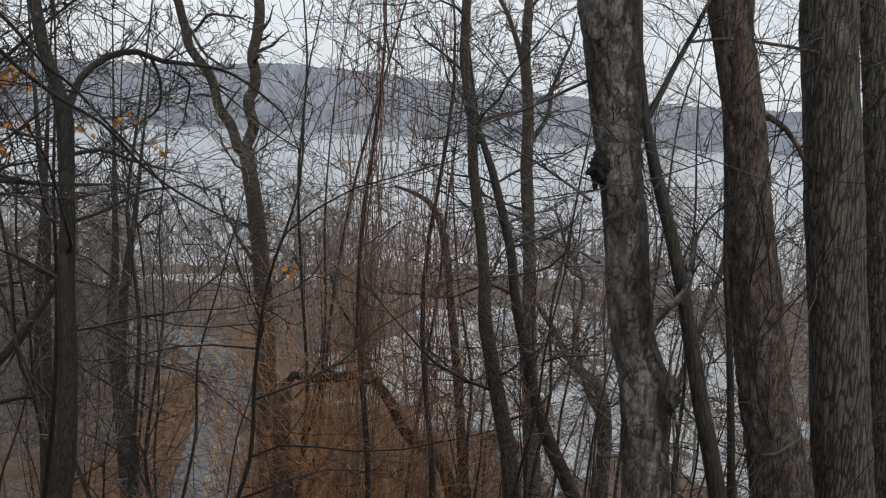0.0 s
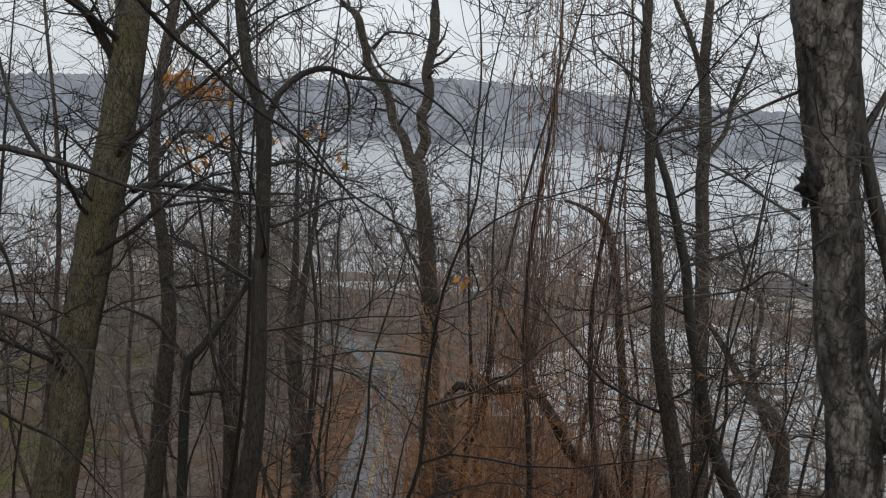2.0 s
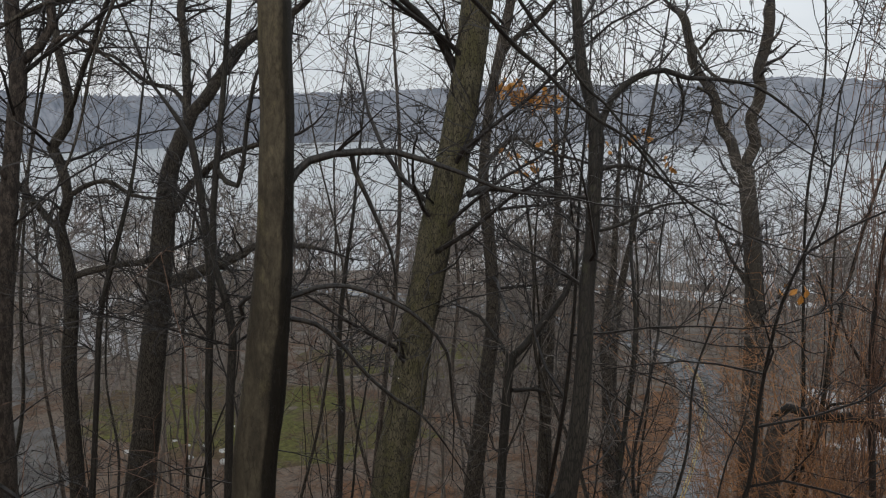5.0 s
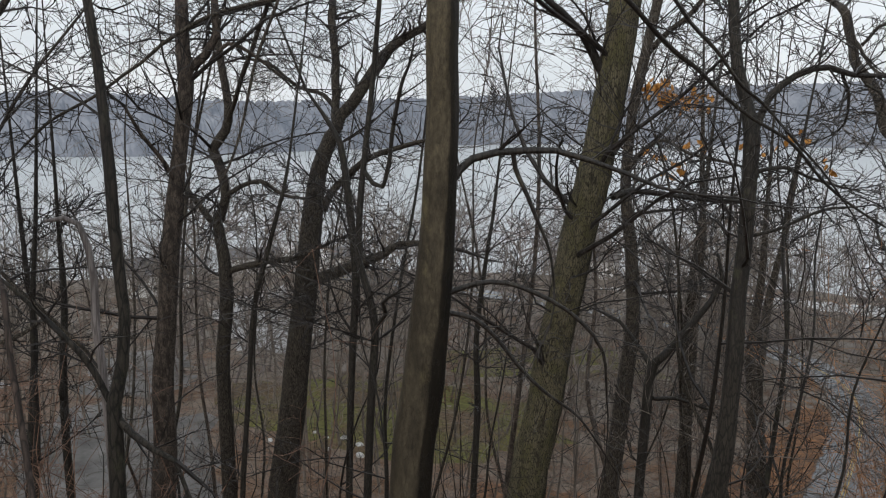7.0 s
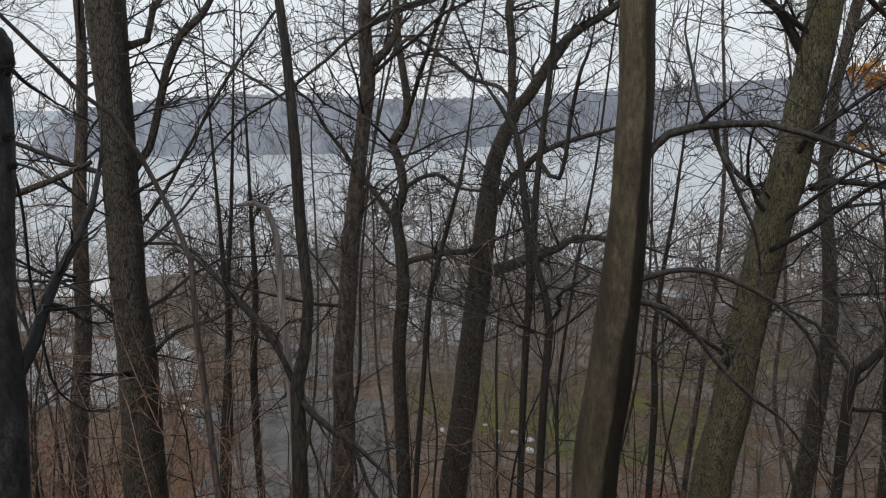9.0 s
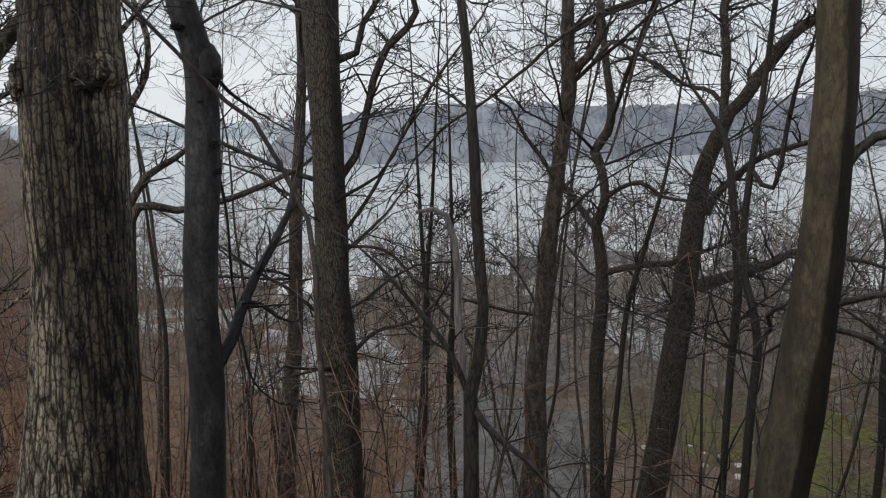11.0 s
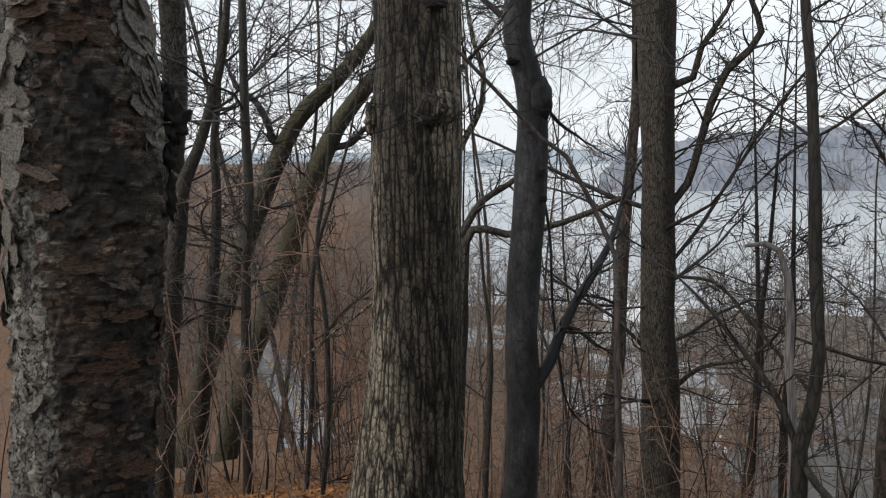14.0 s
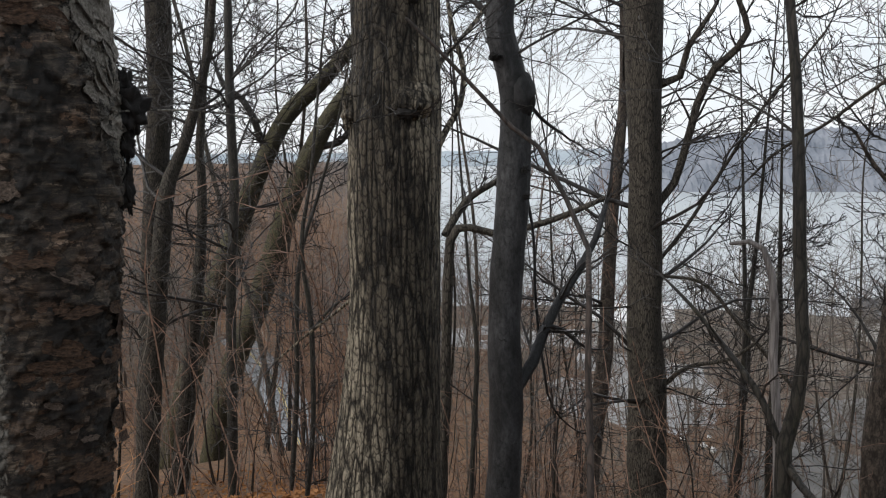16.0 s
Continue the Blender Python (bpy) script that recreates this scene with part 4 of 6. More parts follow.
t = tree("dark", [(-4.17, 8.64, -2.81, 0.133), (-4.08, 8.64, -2.26, 0.116), (-4.05, 8.64, -1.6, 0.1), (-4.03, 8.64, -0.96, 0.098), (-4.04, 8.64, -0.33, 0.091), (-4.01, 8.64, 0.29, 0.081), (-4.01, 8.64, 0.89, 0.083), (-4.01, 8.64, 1.39, 0.089), (-4.08, 8.64, 1.71, 0.07), (-4.23, 8.64, 2.16, 0.067), (-4.3, 8.64, 2.6, 0.061)], boughs=12, low=-1.5, reach=2.2)
limb(t, [(-3.99, 8.64, 1.48, 0.047), (-3.99, 8.94, 1.83, 0.039), (-3.81, 9.23, 2.1, 0.037), (-3.58, 9.53, 2.19, 0.035), (-3.39, 9.83, 2.11, 0.03), (-3.08, 10.13, 2.11, 0.024), (-2.75, 10.43, 2.04, 0.019), (-2.46, 10.73, 1.82, 0.016), (-2.23, 11.02, 1.59, 0.013)])
limb(t, [(-3.54, 9.83, 2.17, 0.023), (-3.47, 9.93, 1.91, 0.02), (-3.52, 10.03, 1.58, 0.014), (-3.69, 10.13, 1.44, 0.01)])
limb(t, [(-3.19, 9.53, 2, 0.016), (-3.02, 9.61, 1.86, 0.013), (-3.08, 9.68, 1.6, 0.01)])
limb(t, [(-4.62, 5.8, 3.25, 0.027), (-4.47, 6.4, 2.8, 0.025), (-4.35, 6.97, 2.43, 0.024), (-4.28, 7.27, 2.25, 0.023), (-4.17, 7.57, 2.08, 0.021), (-4.01, 7.89, 1.82, 0.02), (-3.84, 8.2, 1.61, 0.019), (-3.56, 8.54, 1.37, 0.017), (-3.32, 8.83, 0.99, 0.016), (-3.09, 9.1, 0.72, 0.014), (-2.71, 9.39, 0.44, 0.012)])
limb(t, [(-4.36, 6.1, 3.4, 0.021), (-4.22, 6.66, 2.95, 0.019), (-4.09, 7.24, 2.48, 0.018), (-3.95, 7.56, 2.22, 0.017), (-3.82, 7.87, 1.91, 0.016), (-3.72, 8.14, 1.76, 0.015), (-3.49, 8.46, 1.39, 0.013), (-3.29, 8.74, 1.08, 0.012), (-3.08, 8.99, 0.7, 0.01)])
limb(t, [(-3.97, 8.64, 1.04, 0.027), (-3.8, 9.04, 1.09, 0.022), (-3.62, 9.43, 0.96, 0.016), (-3.4, 9.83, 0.85, 0.014)])
limb(t, [(-4, 8.64, 0.71, 0.021), (-4.59, 9.09, 0.68, 0.019), (-5.21, 9.53, 0.7, 0.016)])
limb(t, [(-4.02, 8.64, 0.32, 0.021), (-3.73, 8.84, 0.43, 0.018), (-3.37, 9.04, 0.65, 0.016), (-3.13, 9.24, 0.69, 0.013)])
t = tree("dark", [(-8.03, 14.01, -6.15, 0.1), (-8, 14.03, -4.65, 0.098), (-7.96, 14.06, -3.46, 0.097), (-7.91, 14.09, -3.12, 0.091), (-7.74, 14.2, -2.92, 0.08), (-7.41, 14.42, -2.38, 0.068), (-7.07, 14.64, -1.8, 0.056), (-6.92, 14.74, -1.34, 0.045), (-7.01, 14.68, -0.89, 0.033)], rise=0, boughs=6, low=-8, high=0, reach=1.8)
limb(t, [(-7.92, 14.08, -3.22, 0.057), (-8.3, 14.14, -2.82, 0.046), (-8.73, 14.16, -2.42, 0.035), (-9.16, 14.18, -2.31, 0.03)])
limb(t, [(-7.9, 14.09, -3.81, 0.046), (-7.81, 15.06, -4.05, 0.036), (-7.63, 16.1, -4.49, 0.031)])
t = tree("ash", [(-8.9, 42.4, -19.42, 0.591), (-9.03, 42.4, -15.12, 0.567), (-9.23, 42.4, -10.39, 0.512), (-9.43, 42.4, -7.33, 0.462), (-9.74, 42.4, -4.34, 0.428), (-10.07, 42.4, -2.29, 0.41), (-10.35, 42.4, -0.7, 0.393)], rise=0, boughs=10, low=-9, reach=4)
limb(t, [(-10.5, 42.4, -0.5, 0.291), (-11.45, 42.4, 0.97, 0.26), (-12.33, 42.39, 3.06, 0.244), (-13.34, 42.39, 5.24, 0.228), (-14.1, 42.39, 7.13, 0.212)], 0.3)
limb(t, [(-10.27, 42.4, -0.49, 0.291), (-10.1, 42.4, 2.04, 0.288), (-9.99, 42.4, 4.58, 0.271), (-9.83, 42.4, 7.34, 0.254)], 0.3)
limb(t, [(-13.34, 42.39, 5.52, 0.085), (-12.38, 41.58, 4.25, 0.07), (-11.03, 40.76, 3.58, 0.055)])
limb(t, [(-13.05, 42.39, 5.4, 0.085), (-11.97, 41.58, 6.1, 0.07), (-10.5, 40.76, 6.01, 0.055)])
limb(t, [(-9.74, 42.4, -6.44, 0.104), (-10.86, 43.21, -5.11, 0.09), (-12, 44.03, -3.74, 0.076)])
t = tree("dark", [(0.66, 24, -9.99, 0.211), (0.21, 24, -8.77, 0.192), (-0.8, 24, -8, 0.182), (-1.36, 24, -7.03, 0.173), (-1.9, 24, -6.34, 0.155), (-2.46, 24, -6.16, 0.146), (-3.49, 24, -6.37, 0.146), (-4.35, 24, -6.28, 0.129), (-4.69, 24, -6.67, 0.103), (-4.77, 24, -7.67, 0.078)], boughs=0, rise=0)
limb(t, [(-1.94, 24, -6.29, 0.069), (-2.11, 23.74, -5.65, 0.059), (-2.45, 23.48, -4.73, 0.05), (-2.94, 23.23, -3.84, 0.033)])
limb(t, [(-3.49, 24, -6.34, 0.052), (-3.19, 23.61, -5.85, 0.042), (-2.56, 23.23, -5.52, 0.033)])
t = tree("rough", [(-4.08, 21.59, -9.54, 0.288), (-4.2, 21.88, -8.92, 0.271), (-4.35, 22.3, -7.92, 0.254), (-4.41, 22.71, -6.87, 0.237), (-4.38, 22.88, -6.41, 0.22)], rise=0, boughs=6, low=-12, high=0, reach=2.5)
t = tree("ash", [(1.67, 16, -6.06, 0.193), (1.54, 16, -5.06, 0.18), (1.31, 16, -4.1, 0.167), (1.08, 16, -3.16, 0.154), (0.89, 16, -2.23, 0.141), (0.85, 16, -1.54, 0.123), (0.7, 16, -0.42, 0.111), (0.5, 16, 0.68, 0.104), (0.41, 16, 1.76, 0.098), (0.23, 16, 2.61, 0.097), (0.2, 16, 3.86, 0.085)], boughs=16, low=-5, reach=3)
limb(t, [(0.42, 16, 1.55, 0.044), (0.93, 16.48, 1.74, 0.039), (1.63, 16.95, 1.95, 0.034), (2.35, 17.43, 2.57, 0.024)])
limb(t, [(0.23, 16, 2.5, 0.032), (-0.14, 16.4, 2.83, 0.028), (-0.6, 16.79, 3.16, 0.023)])
t = tree("dark", [(3.54, 19.2, -7.51, 0.19), (2.88, 19.2, -6.19, 0.174), (2.38, 19.2, -4.91, 0.151), (2.1, 19.2, -3.78, 0.136), (1.78, 19.2, -2.54, 0.122), (1.61, 19.2, -1.46, 0.114), (1.35, 19.2, -0.53, 0.106), (1.03, 19.2, 0.52, 0.092), (0.72, 19.2, 1.31, 0.065), (0.54, 19.2, 2.05, 0.052)], boughs=14, low=-6, reach=3)
limb(t, [(1.67, 19.2, -2.41, 0.04), (1.07, 19.43, -2.28, 0.034), (0.27, 19.67, -2.65, 0.028), (-0.57, 19.9, -2.68, 0.021)])
limb(t, [(1.54, 19.2, -1.32, 0.04), (2.42, 20.07, -1.13, 0.035), (3.23, 20.95, -0.92, 0.029)])
t = tree("ash", [(4.83, 36.8, -15.97, 0.444), (4.38, 36.8, -10.88, 0.382), (4.12, 36.8, -8.18, 0.339), (4, 36.8, -5.52, 0.31), (3.78, 36.8, -2.93, 0.294), (3.53, 36.8, -0.39, 0.278), (3.44, 36.8, 2.1, 0.262), (3.16, 36.8, 4.53, 0.223), (3.15, 36.8, 6.92, 0.184)], boughs=14, low=-5, high=9, reach=4.5, rise=8)
limb(t, [(3.25, 36.8, 3.8, 0.136), (2.47, 36.8, 5.69, 0.111), (1.81, 36.8, 7.09, 0.098)])
limb(t, [(3.61, 36.8, 0.74, 0.126), (4.21, 37.36, 1.69, 0.114), (4.61, 37.92, 3.43, 0.09), (5.33, 38.48, 5.26, 0.064)])
t = tree("ash", [(1.08, 25.6, -10.74, 0.178), (0.74, 25.6, -7.21, 0.156), (0.38, 25.6, -4.58, 0.136), (0.1, 25.6, -2.58, 0.125), (-0.29, 25.6, -1.25, 0.106), (-0.88, 25.6, -0.75, 0.071), (-1.6, 25.6, -0.52, 0.044)], rise=0, boughs=8, low=-8, reach=2.5)
t = tree("ash", [(6.6, 30.4, -12.77, 0.3), (6.6, 30.4, -9.93, 0.274), (6.25, 30.4, -8.35, 0.228), (5.13, 30.4, -7.28, 0.162), (3.99, 30.4, -5.56, 0.107), (3.29, 30.4, -4.72, 0.075)], rise=0, boughs=8, low=-12, high=0, reach=3)
limb(t, [(6.45, 30.4, -9.47, 0.153), (5.89, 30.8, -8.5, 0.132), (5.37, 31.2, -6.59, 0.111), (5.49, 31.6, -4.41, 0.089), (4.77, 32, -2.94, 0.067)])
t = tree("mossy", [(-8.01, 10.19, -4.65, 0.309), (-7.94, 10.23, -3.84, 0.302), (-7.79, 10.34, -2.87, 0.285), (-7.7, 10.4, -1.92, 0.272), (-7.55, 10.5, -0.99, 0.265), (-7.43, 10.58, -0.08, 0.267), (-7.27, 10.68, 0.81, 0.251), (-7.16, 10.75, 1.68, 0.239), (-7.06, 10.82, 2.53, 0.228), (-6.99, 10.87, 3.36, 0.238)], boughs=17, low=-3, high=7, reach=3.5)
limb(t, [(-7.24, 10.7, 2.31, 0.078), (-7.39, 10.37, 2.82, 0.063), (-7.55, 10.04, 3.13, 0.05), (-7.68, 9.73, 3.34, 0.045)])
limb(t, [(-7.04, 10.83, 0.42, 0.062), (-6.9, 11.14, 0.51, 0.049), (-6.46, 11.64, 0.45, 0.041), (-6, 12.15, 0.36, 0.037), (-5.45, 12.73, 0.34, 0.023)])
limb(t, [(-7.29, 10.66, 0.81, 0.031), (-7.63, 10.78, 0.52, 0.023), (-8.02, 10.87, 0.35, 0.018)])
t = tree("ash", [(-10.99, 17.81, -8.48, 0.228), (-10.89, 17.88, -7.17, 0.226), (-10.75, 17.97, -5.28, 0.208), (-10.64, 18.04, -3.45, 0.184), (-10.74, 17.97, -1.66, 0.159), (-10.92, 17.85, -0.07, 0.136), (-10.86, 17.89, 1.77, 0.127), (-10.66, 18.02, 3.22, 0.126), (-10.47, 18.15, 4.51, 0.118)], boughs=17, low=-3, high=7, reach=3.5)
leaner_twin = t
limb(t, [(-10.66, 18.03, 3.18, 0.077), (-10.13, 18.04, 3.65, 0.069), (-9.51, 18.12, 4.16, 0.061), (-9.12, 18.04, 4.54, 0.053)])
limb(t, [(-10.91, 17.86, 0.36, 0.057), (-10.29, 17.52, 0.88, 0.048), (-9.65, 17.19, 1.18, 0.047), (-8.86, 16.97, 0.91, 0.039), (-7.84, 16.89, 0.73, 0.031)])
t = tree("smooth", [(-2.83, 2.3, -0.09, 0.092), (-2.82, 2.31, 0.13, 0.093), (-2.79, 2.33, 0.38, 0.092), (-2.77, 2.34, 0.63, 0.087), (-2.75, 2.35, 0.87, 0.081), (-2.74, 2.36, 1.11, 0.074), (-2.73, 2.36, 1.35, 0.072), (-2.73, 2.37, 1.57, 0.07), (-2.73, 2.36, 1.8, 0.069), (-2.73, 2.36, 2.01, 0.068)], boughs=3, low=2.5, reach=1.2)
limb(t, [(-2.69, 2.39, 1.29, 0.02), (-2.69, 2.43, 1.33, 0.019), (-2.66, 2.48, 1.38, 0.018), (-2.59, 2.56, 1.41, 0.017), (-2.49, 2.66, 1.42, 0.015), (-2.41, 2.74, 1.42, 0.014), (-2.31, 2.85, 1.38, 0.012), (-2.2, 2.95, 1.33, 0.01), (-2.09, 3.06, 1.27, 0.008), (-1.96, 3.18, 1.24, 0.006), (-1.84, 3.28, 1.23, 0.005)])
limb(t, [(-2.55, 2.62, 1.41, 0.011), (-2.55, 2.64, 1.34, 0.011), (-2.51, 2.68, 1.22, 0.01), (-2.48, 2.72, 1.11, 0.009), (-2.44, 2.76, 0.98, 0.007), (-2.43, 2.79, 0.82, 0.005)])
limb(t, [(-2.72, 2.37, 0.8, 0.015), (-2.71, 2.43, 0.81, 0.014), (-2.65, 2.51, 0.84, 0.012), (-2.56, 2.62, 0.84, 0.011), (-2.42, 2.76, 0.76, 0.01), (-2.33, 2.87, 0.66, 0.009), (-2.27, 2.96, 0.52, 0.008), (-2.27, 3.01, 0.3, 0.005)])
limb(t, [(-2.72, 2.37, 0.72, 0.013), (-2.71, 2.43, 0.71, 0.012), (-2.65, 2.51, 0.68, 0.011), (-2.6, 2.6, 0.59, 0.01), (-2.52, 2.7, 0.43, 0.009), (-2.44, 2.8, 0.31, 0.008), (-2.35, 2.9, 0.21, 0.006), (-2.28, 2.99, 0.06, 0.005)])
t = tree("ash", [(-18.48, 12.87, -8.69, 0.396), (-18.25, 13.03, -6.73, 0.368), (-18.09, 13.13, -5.01, 0.342), (-17.9, 13.25, -3.34, 0.323), (-17.78, 13.34, -1.85, 0.298), (-17.68, 13.4, -0.82, 0.267), (-17.54, 13.49, 0.19, 0.222), (-17.25, 13.69, 1.11, 0.192)], rise=0, boughs=8, low=-5, reach=3)
limb(t, [(-17.25, 13.68, 1.07, 0.17), (-17, 13.85, 1.54, 0.156), (-16.79, 13.98, 1.89, 0.155), (-16.43, 14.23, 2.6, 0.14), (-16.09, 14.45, 3.19, 0.126), (-15.68, 14.72, 3.54, 0.112), (-14.68, 15.37, 4.34, 0.083)])
limb(t, [(-17.19, 13.72, 1.16, 0.114), (-17.34, 13.9, 1.89, 0.107), (-17.54, 14.04, 3.02, 0.107), (-17.77, 14.17, 4.43, 0.1)])
limb(t, [(-17.45, 13.55, -0.85, 0.115), (-16.74, 13.71, 0.05, 0.092), (-15.97, 13.91, 0.57, 0.076), (-15.07, 14.18, 0.88, 0.062), (-14.2, 14.45, 1.13, 0.04)])
limb(t, [(-17.58, 13.47, -2.73, 0.175), (-17.21, 13.89, -2.54, 0.154), (-16.82, 14.31, -2.31, 0.14), (-16.37, 14.78, -2.05, 0.111), (-16.08, 15.15, -1.76, 0.089), (-15.46, 15.73, -1.77, 0.075), (-15.03, 16.18, -1.9, 0.053)])
limb(t, [(-17, 13.85, 1.54, 0.064), (-17.76, 13.87, 2.17, 0.058), (-18.72, 13.75, 2.38, 0.051), (-19.82, 13.55, 3.04, 0.045), (-20.95, 13.32, 3.2, 0.03)])
limb(t, [(-12.07, 9.02, 3.79, 0.041), (-12.68, 8.61, 3.58, 0.039), (-13.45, 7.9, 3.31, 0.036), (-14.03, 7.41, 2.89, 0.034), (-14.5, 7.06, 2.46, 0.031), (-15.03, 6.5, 1.89, 0.028), (-15.52, 5.92, 1.47, 0.026), (-15.88, 5.54, 0.98, 0.023)])
limb(t, [(-9.99, 6.87, 3.29, 0.025), (-10.11, 6.78, 2.92, 0.023), (-10.27, 6.64, 2.38, 0.022), (-10.37, 6.54, 1.83, 0.021), (-10.42, 6.47, 1.43, 0.019), (-10.48, 6.36, 1.03, 0.018), (-10.55, 6.21, 0.66, 0.017)], 0.4)
t = tree("dark", [(-12.44, 10.15, -5.9, 0.072), (-12.4, 10.17, -3.79, 0.071), (-12.36, 10.2, -2.66, 0.076), (-12.32, 10.23, -1.56, 0.08), (-12.39, 10.18, -0.49, 0.074), (-12.5, 10.11, 0.57, 0.068), (-12.57, 10.06, 1.08, 0.062), (-12.89, 9.85, 1.69, 0.036), (-13.14, 9.69, 2.09, 0.026)], boughs=17, low=-3, high=7, reach=3.5)
t = tree("dark", [(-11.87, 10.14, -5.73, 0.082), (-11.8, 10.18, -3.66, 0.08), (-11.75, 10.22, -2.45, 0.079), (-11.87, 10.14, -1.7, 0.073), (-12.01, 10.05, -1.17, 0.068), (-12.01, 10.05, -0.23, 0.062), (-11.91, 10.11, 1, 0.056), (-11.81, 10.18, 2.1, 0.05), (-11.7, 10.25, 3.57, 0.045)], boughs=17, low=-3, high=7, reach=3.5)
limb(t, [(-11.75, 10.22, -2.45, 0.042), (-11.43, 10.19, -2.08, 0.042), (-11.32, 10.02, -1.82, 0.036), (-10.96, 10.03, -1.58, 0.03)])
limb(t, [(-11.93, 10.1, 0.59, 0.046), (-11.48, 10.16, 0.31, 0.04), (-11.15, 10.14, 1.61, 0.039), (-10.87, 10.08, 2.28, 0.029)])
t = tree("ash", [(-19.08, 11.52, -8.33, 0.198), (-19.13, 11.49, -6.45, 0.188), (-19.16, 11.47, -4.96, 0.186), (-19.04, 11.54, -3.49, 0.184), (-19.04, 11.54, -2.33, 0.168), (-19.14, 11.48, -1.63, 0.153), (-19.19, 11.44, -1.21, 0.139), (-18.99, 11.58, -0.51, 0.124), (-19.11, 11.5, 0.32, 0.124), (-19.26, 11.4, 0.7, 0.137), (-18.95, 11.6, 1.21, 0.123), (-18.88, 11.65, 1.81, 0.109), (-19.02, 11.56, 2.87, 0.094), (-19.08, 11.52, 3.46, 0.087)], boughs=17, low=-3, high=7, reach=3.5)
limb(t, [(-19.23, 11.42, -1.28, 0.09), (-19.59, 11.18, -0.8, 0.083), (-19.94, 10.95, -0.32, 0.076), (-20.12, 10.83, 0.16, 0.055)])
limb(t, [(-19.03, 11.56, -0.53, 0.069), (-18.42, 11.66, -0.2, 0.061), (-17.75, 11.79, -0.03, 0.054), (-17.05, 11.96, -0.33, 0.047), (-16.37, 12.11, -0.38, 0.033)])
limb(t, [(-18.99, 11.58, -2.5, 0.091), (-18.25, 12.06, -2.2, 0.084), (-17.43, 12.61, -2.04, 0.077), (-16.84, 13, -1.71, 0.049)])
limb(t, [(-18.93, 11.62, 1.34, 0.055), (-18.05, 11.4, 2.2, 0.059), (-17.14, 11.2, 3.04, 0.056), (-16.26, 10.98, 3.87, 0.054)])
t = tree("rough", [(-15.3, 7.58, -6.54, 0.248), (-15.23, 7.66, -5, 0.232), (-15.23, 7.66, -3.76, 0.212), (-15.17, 7.75, -2.55, 0.192), (-15.09, 7.84, -1.13, 0.178), (-15.01, 7.95, 0.02, 0.159), (-14.93, 8.05, 1.03, 0.146), (-14.85, 8.16, 2.14, 0.15), (-14.87, 8.13, 2.79, 0.133), (-14.87, 8.13, 3.75, 0.121)], boughs=17, low=-3, high=7, reach=3.5)
limb(t, [(-14.85, 8.16, 2.37, 0.094), (-14.59, 8.4, 2.71, 0.088), (-14.41, 8.56, 3.08, 0.082), (-14.36, 8.52, 3.78, 0.071)])
limb(t, [(-14.56, 8.53, 2.57, 0.05), (-14.32, 8.76, 2.91, 0.039), (-14.01, 9.07, 2.75, 0.033), (-13.63, 9.47, 2.34, 0.022)])
limb(t, [(-14.95, 8.03, 0.13, 0.051), (-14.87, 7.68, 0.65, 0.044), (-14.86, 7.26, 1.16, 0.038), (-14.79, 6.9, 1.69, 0.027)])
t = tree("dark", [(-5.36, 2.12, -1.08, 0.056), (-5.36, 2.12, -0.83, 0.052), (-5.36, 2.12, -0.5, 0.051), (-5.36, 2.12, -0.31, 0.047), (-5.32, 2.17, -0.03, 0.041), (-5.3, 2.19, 0.28, 0.037), (-5.32, 2.18, 0.5, 0.037), (-5.33, 2.16, 0.87, 0.037), (-5.33, 2.15, 1.2, 0.036), (-5.35, 2.14, 1.52, 0.032), (-5.36, 2.12, 1.87, 0.03), (-5.39, 2.09, 2.22, 0.028)], boughs=7, low=1, reach=1.2, rise=3)
limb(t, [(-5.35, 2.13, -0.39, 0.027), (-5.24, 2.18, -0.49, 0.023), (-5.12, 2.25, -0.57, 0.021), (-4.99, 2.33, -0.64, 0.017)])
limb(t, [(-5.37, 2.11, -0.31, 0.023), (-5.46, 2.02, -0.04, 0.021), (-5.58, 1.88, 0.19, 0.019), (-5.75, 1.69, 0.46, 0.013), (-5.86, 1.57, 0.6, 0.009)])
limb(t, [(-5.13, 2.41, -0.71, 0.015), (-5.01, 2.44, -0.95, 0.015), (-4.9, 2.44, -1, 0.013)])
t = tree("snag", [(-5.54, 2.15, -0.32, 0.027), (-5.55, 2.14, -0.08, 0.027), (-5.57, 2.12, 0.16, 0.027), (-5.56, 2.12, 0.47, 0.025), (-5.58, 2.1, 0.7, 0.023), (-5.61, 2.06, 0.85, 0.019), (-5.66, 1.99, 0.89, 0.017), (-5.73, 1.9, 0.87, 0.011)], boughs=0, rise=0)
t = tree("ash", [(-14.35, 3.34, -4.47, 0.352), (-14.35, 3.34, -3.44, 0.329), (-14.35, 3.35, -2.64, 0.318), (-14.35, 3.28, -1.66, 0.291), (-14.35, 3.28, -0.69, 0.284), (-14.35, 3.27, 0.26, 0.273), (-14.34, 3.26, 1.19, 0.271), (-14.34, 3.23, 2.12, 0.278), (-14.34, 3.21, 3.02, 0.294), (-14.34, 3.19, 3.92, 0.319)], boughs=17, low=-3, high=7, reach=3.5)
limb(t, [(-14.35, 3.43, 0.52, 0.07), (-14.34, 3.74, 0.91, 0.065), (-14.33, 3.93, 1.55, 0.065), (-14.32, 4.09, 2.19, 0.064), (-14.3, 4.33, 2.77, 0.064), (-14.3, 4.72, 3.08, 0.059), (-14.28, 4.88, 3.36, 0.054), (-14.25, 4.68, 3.87, 0.041)])
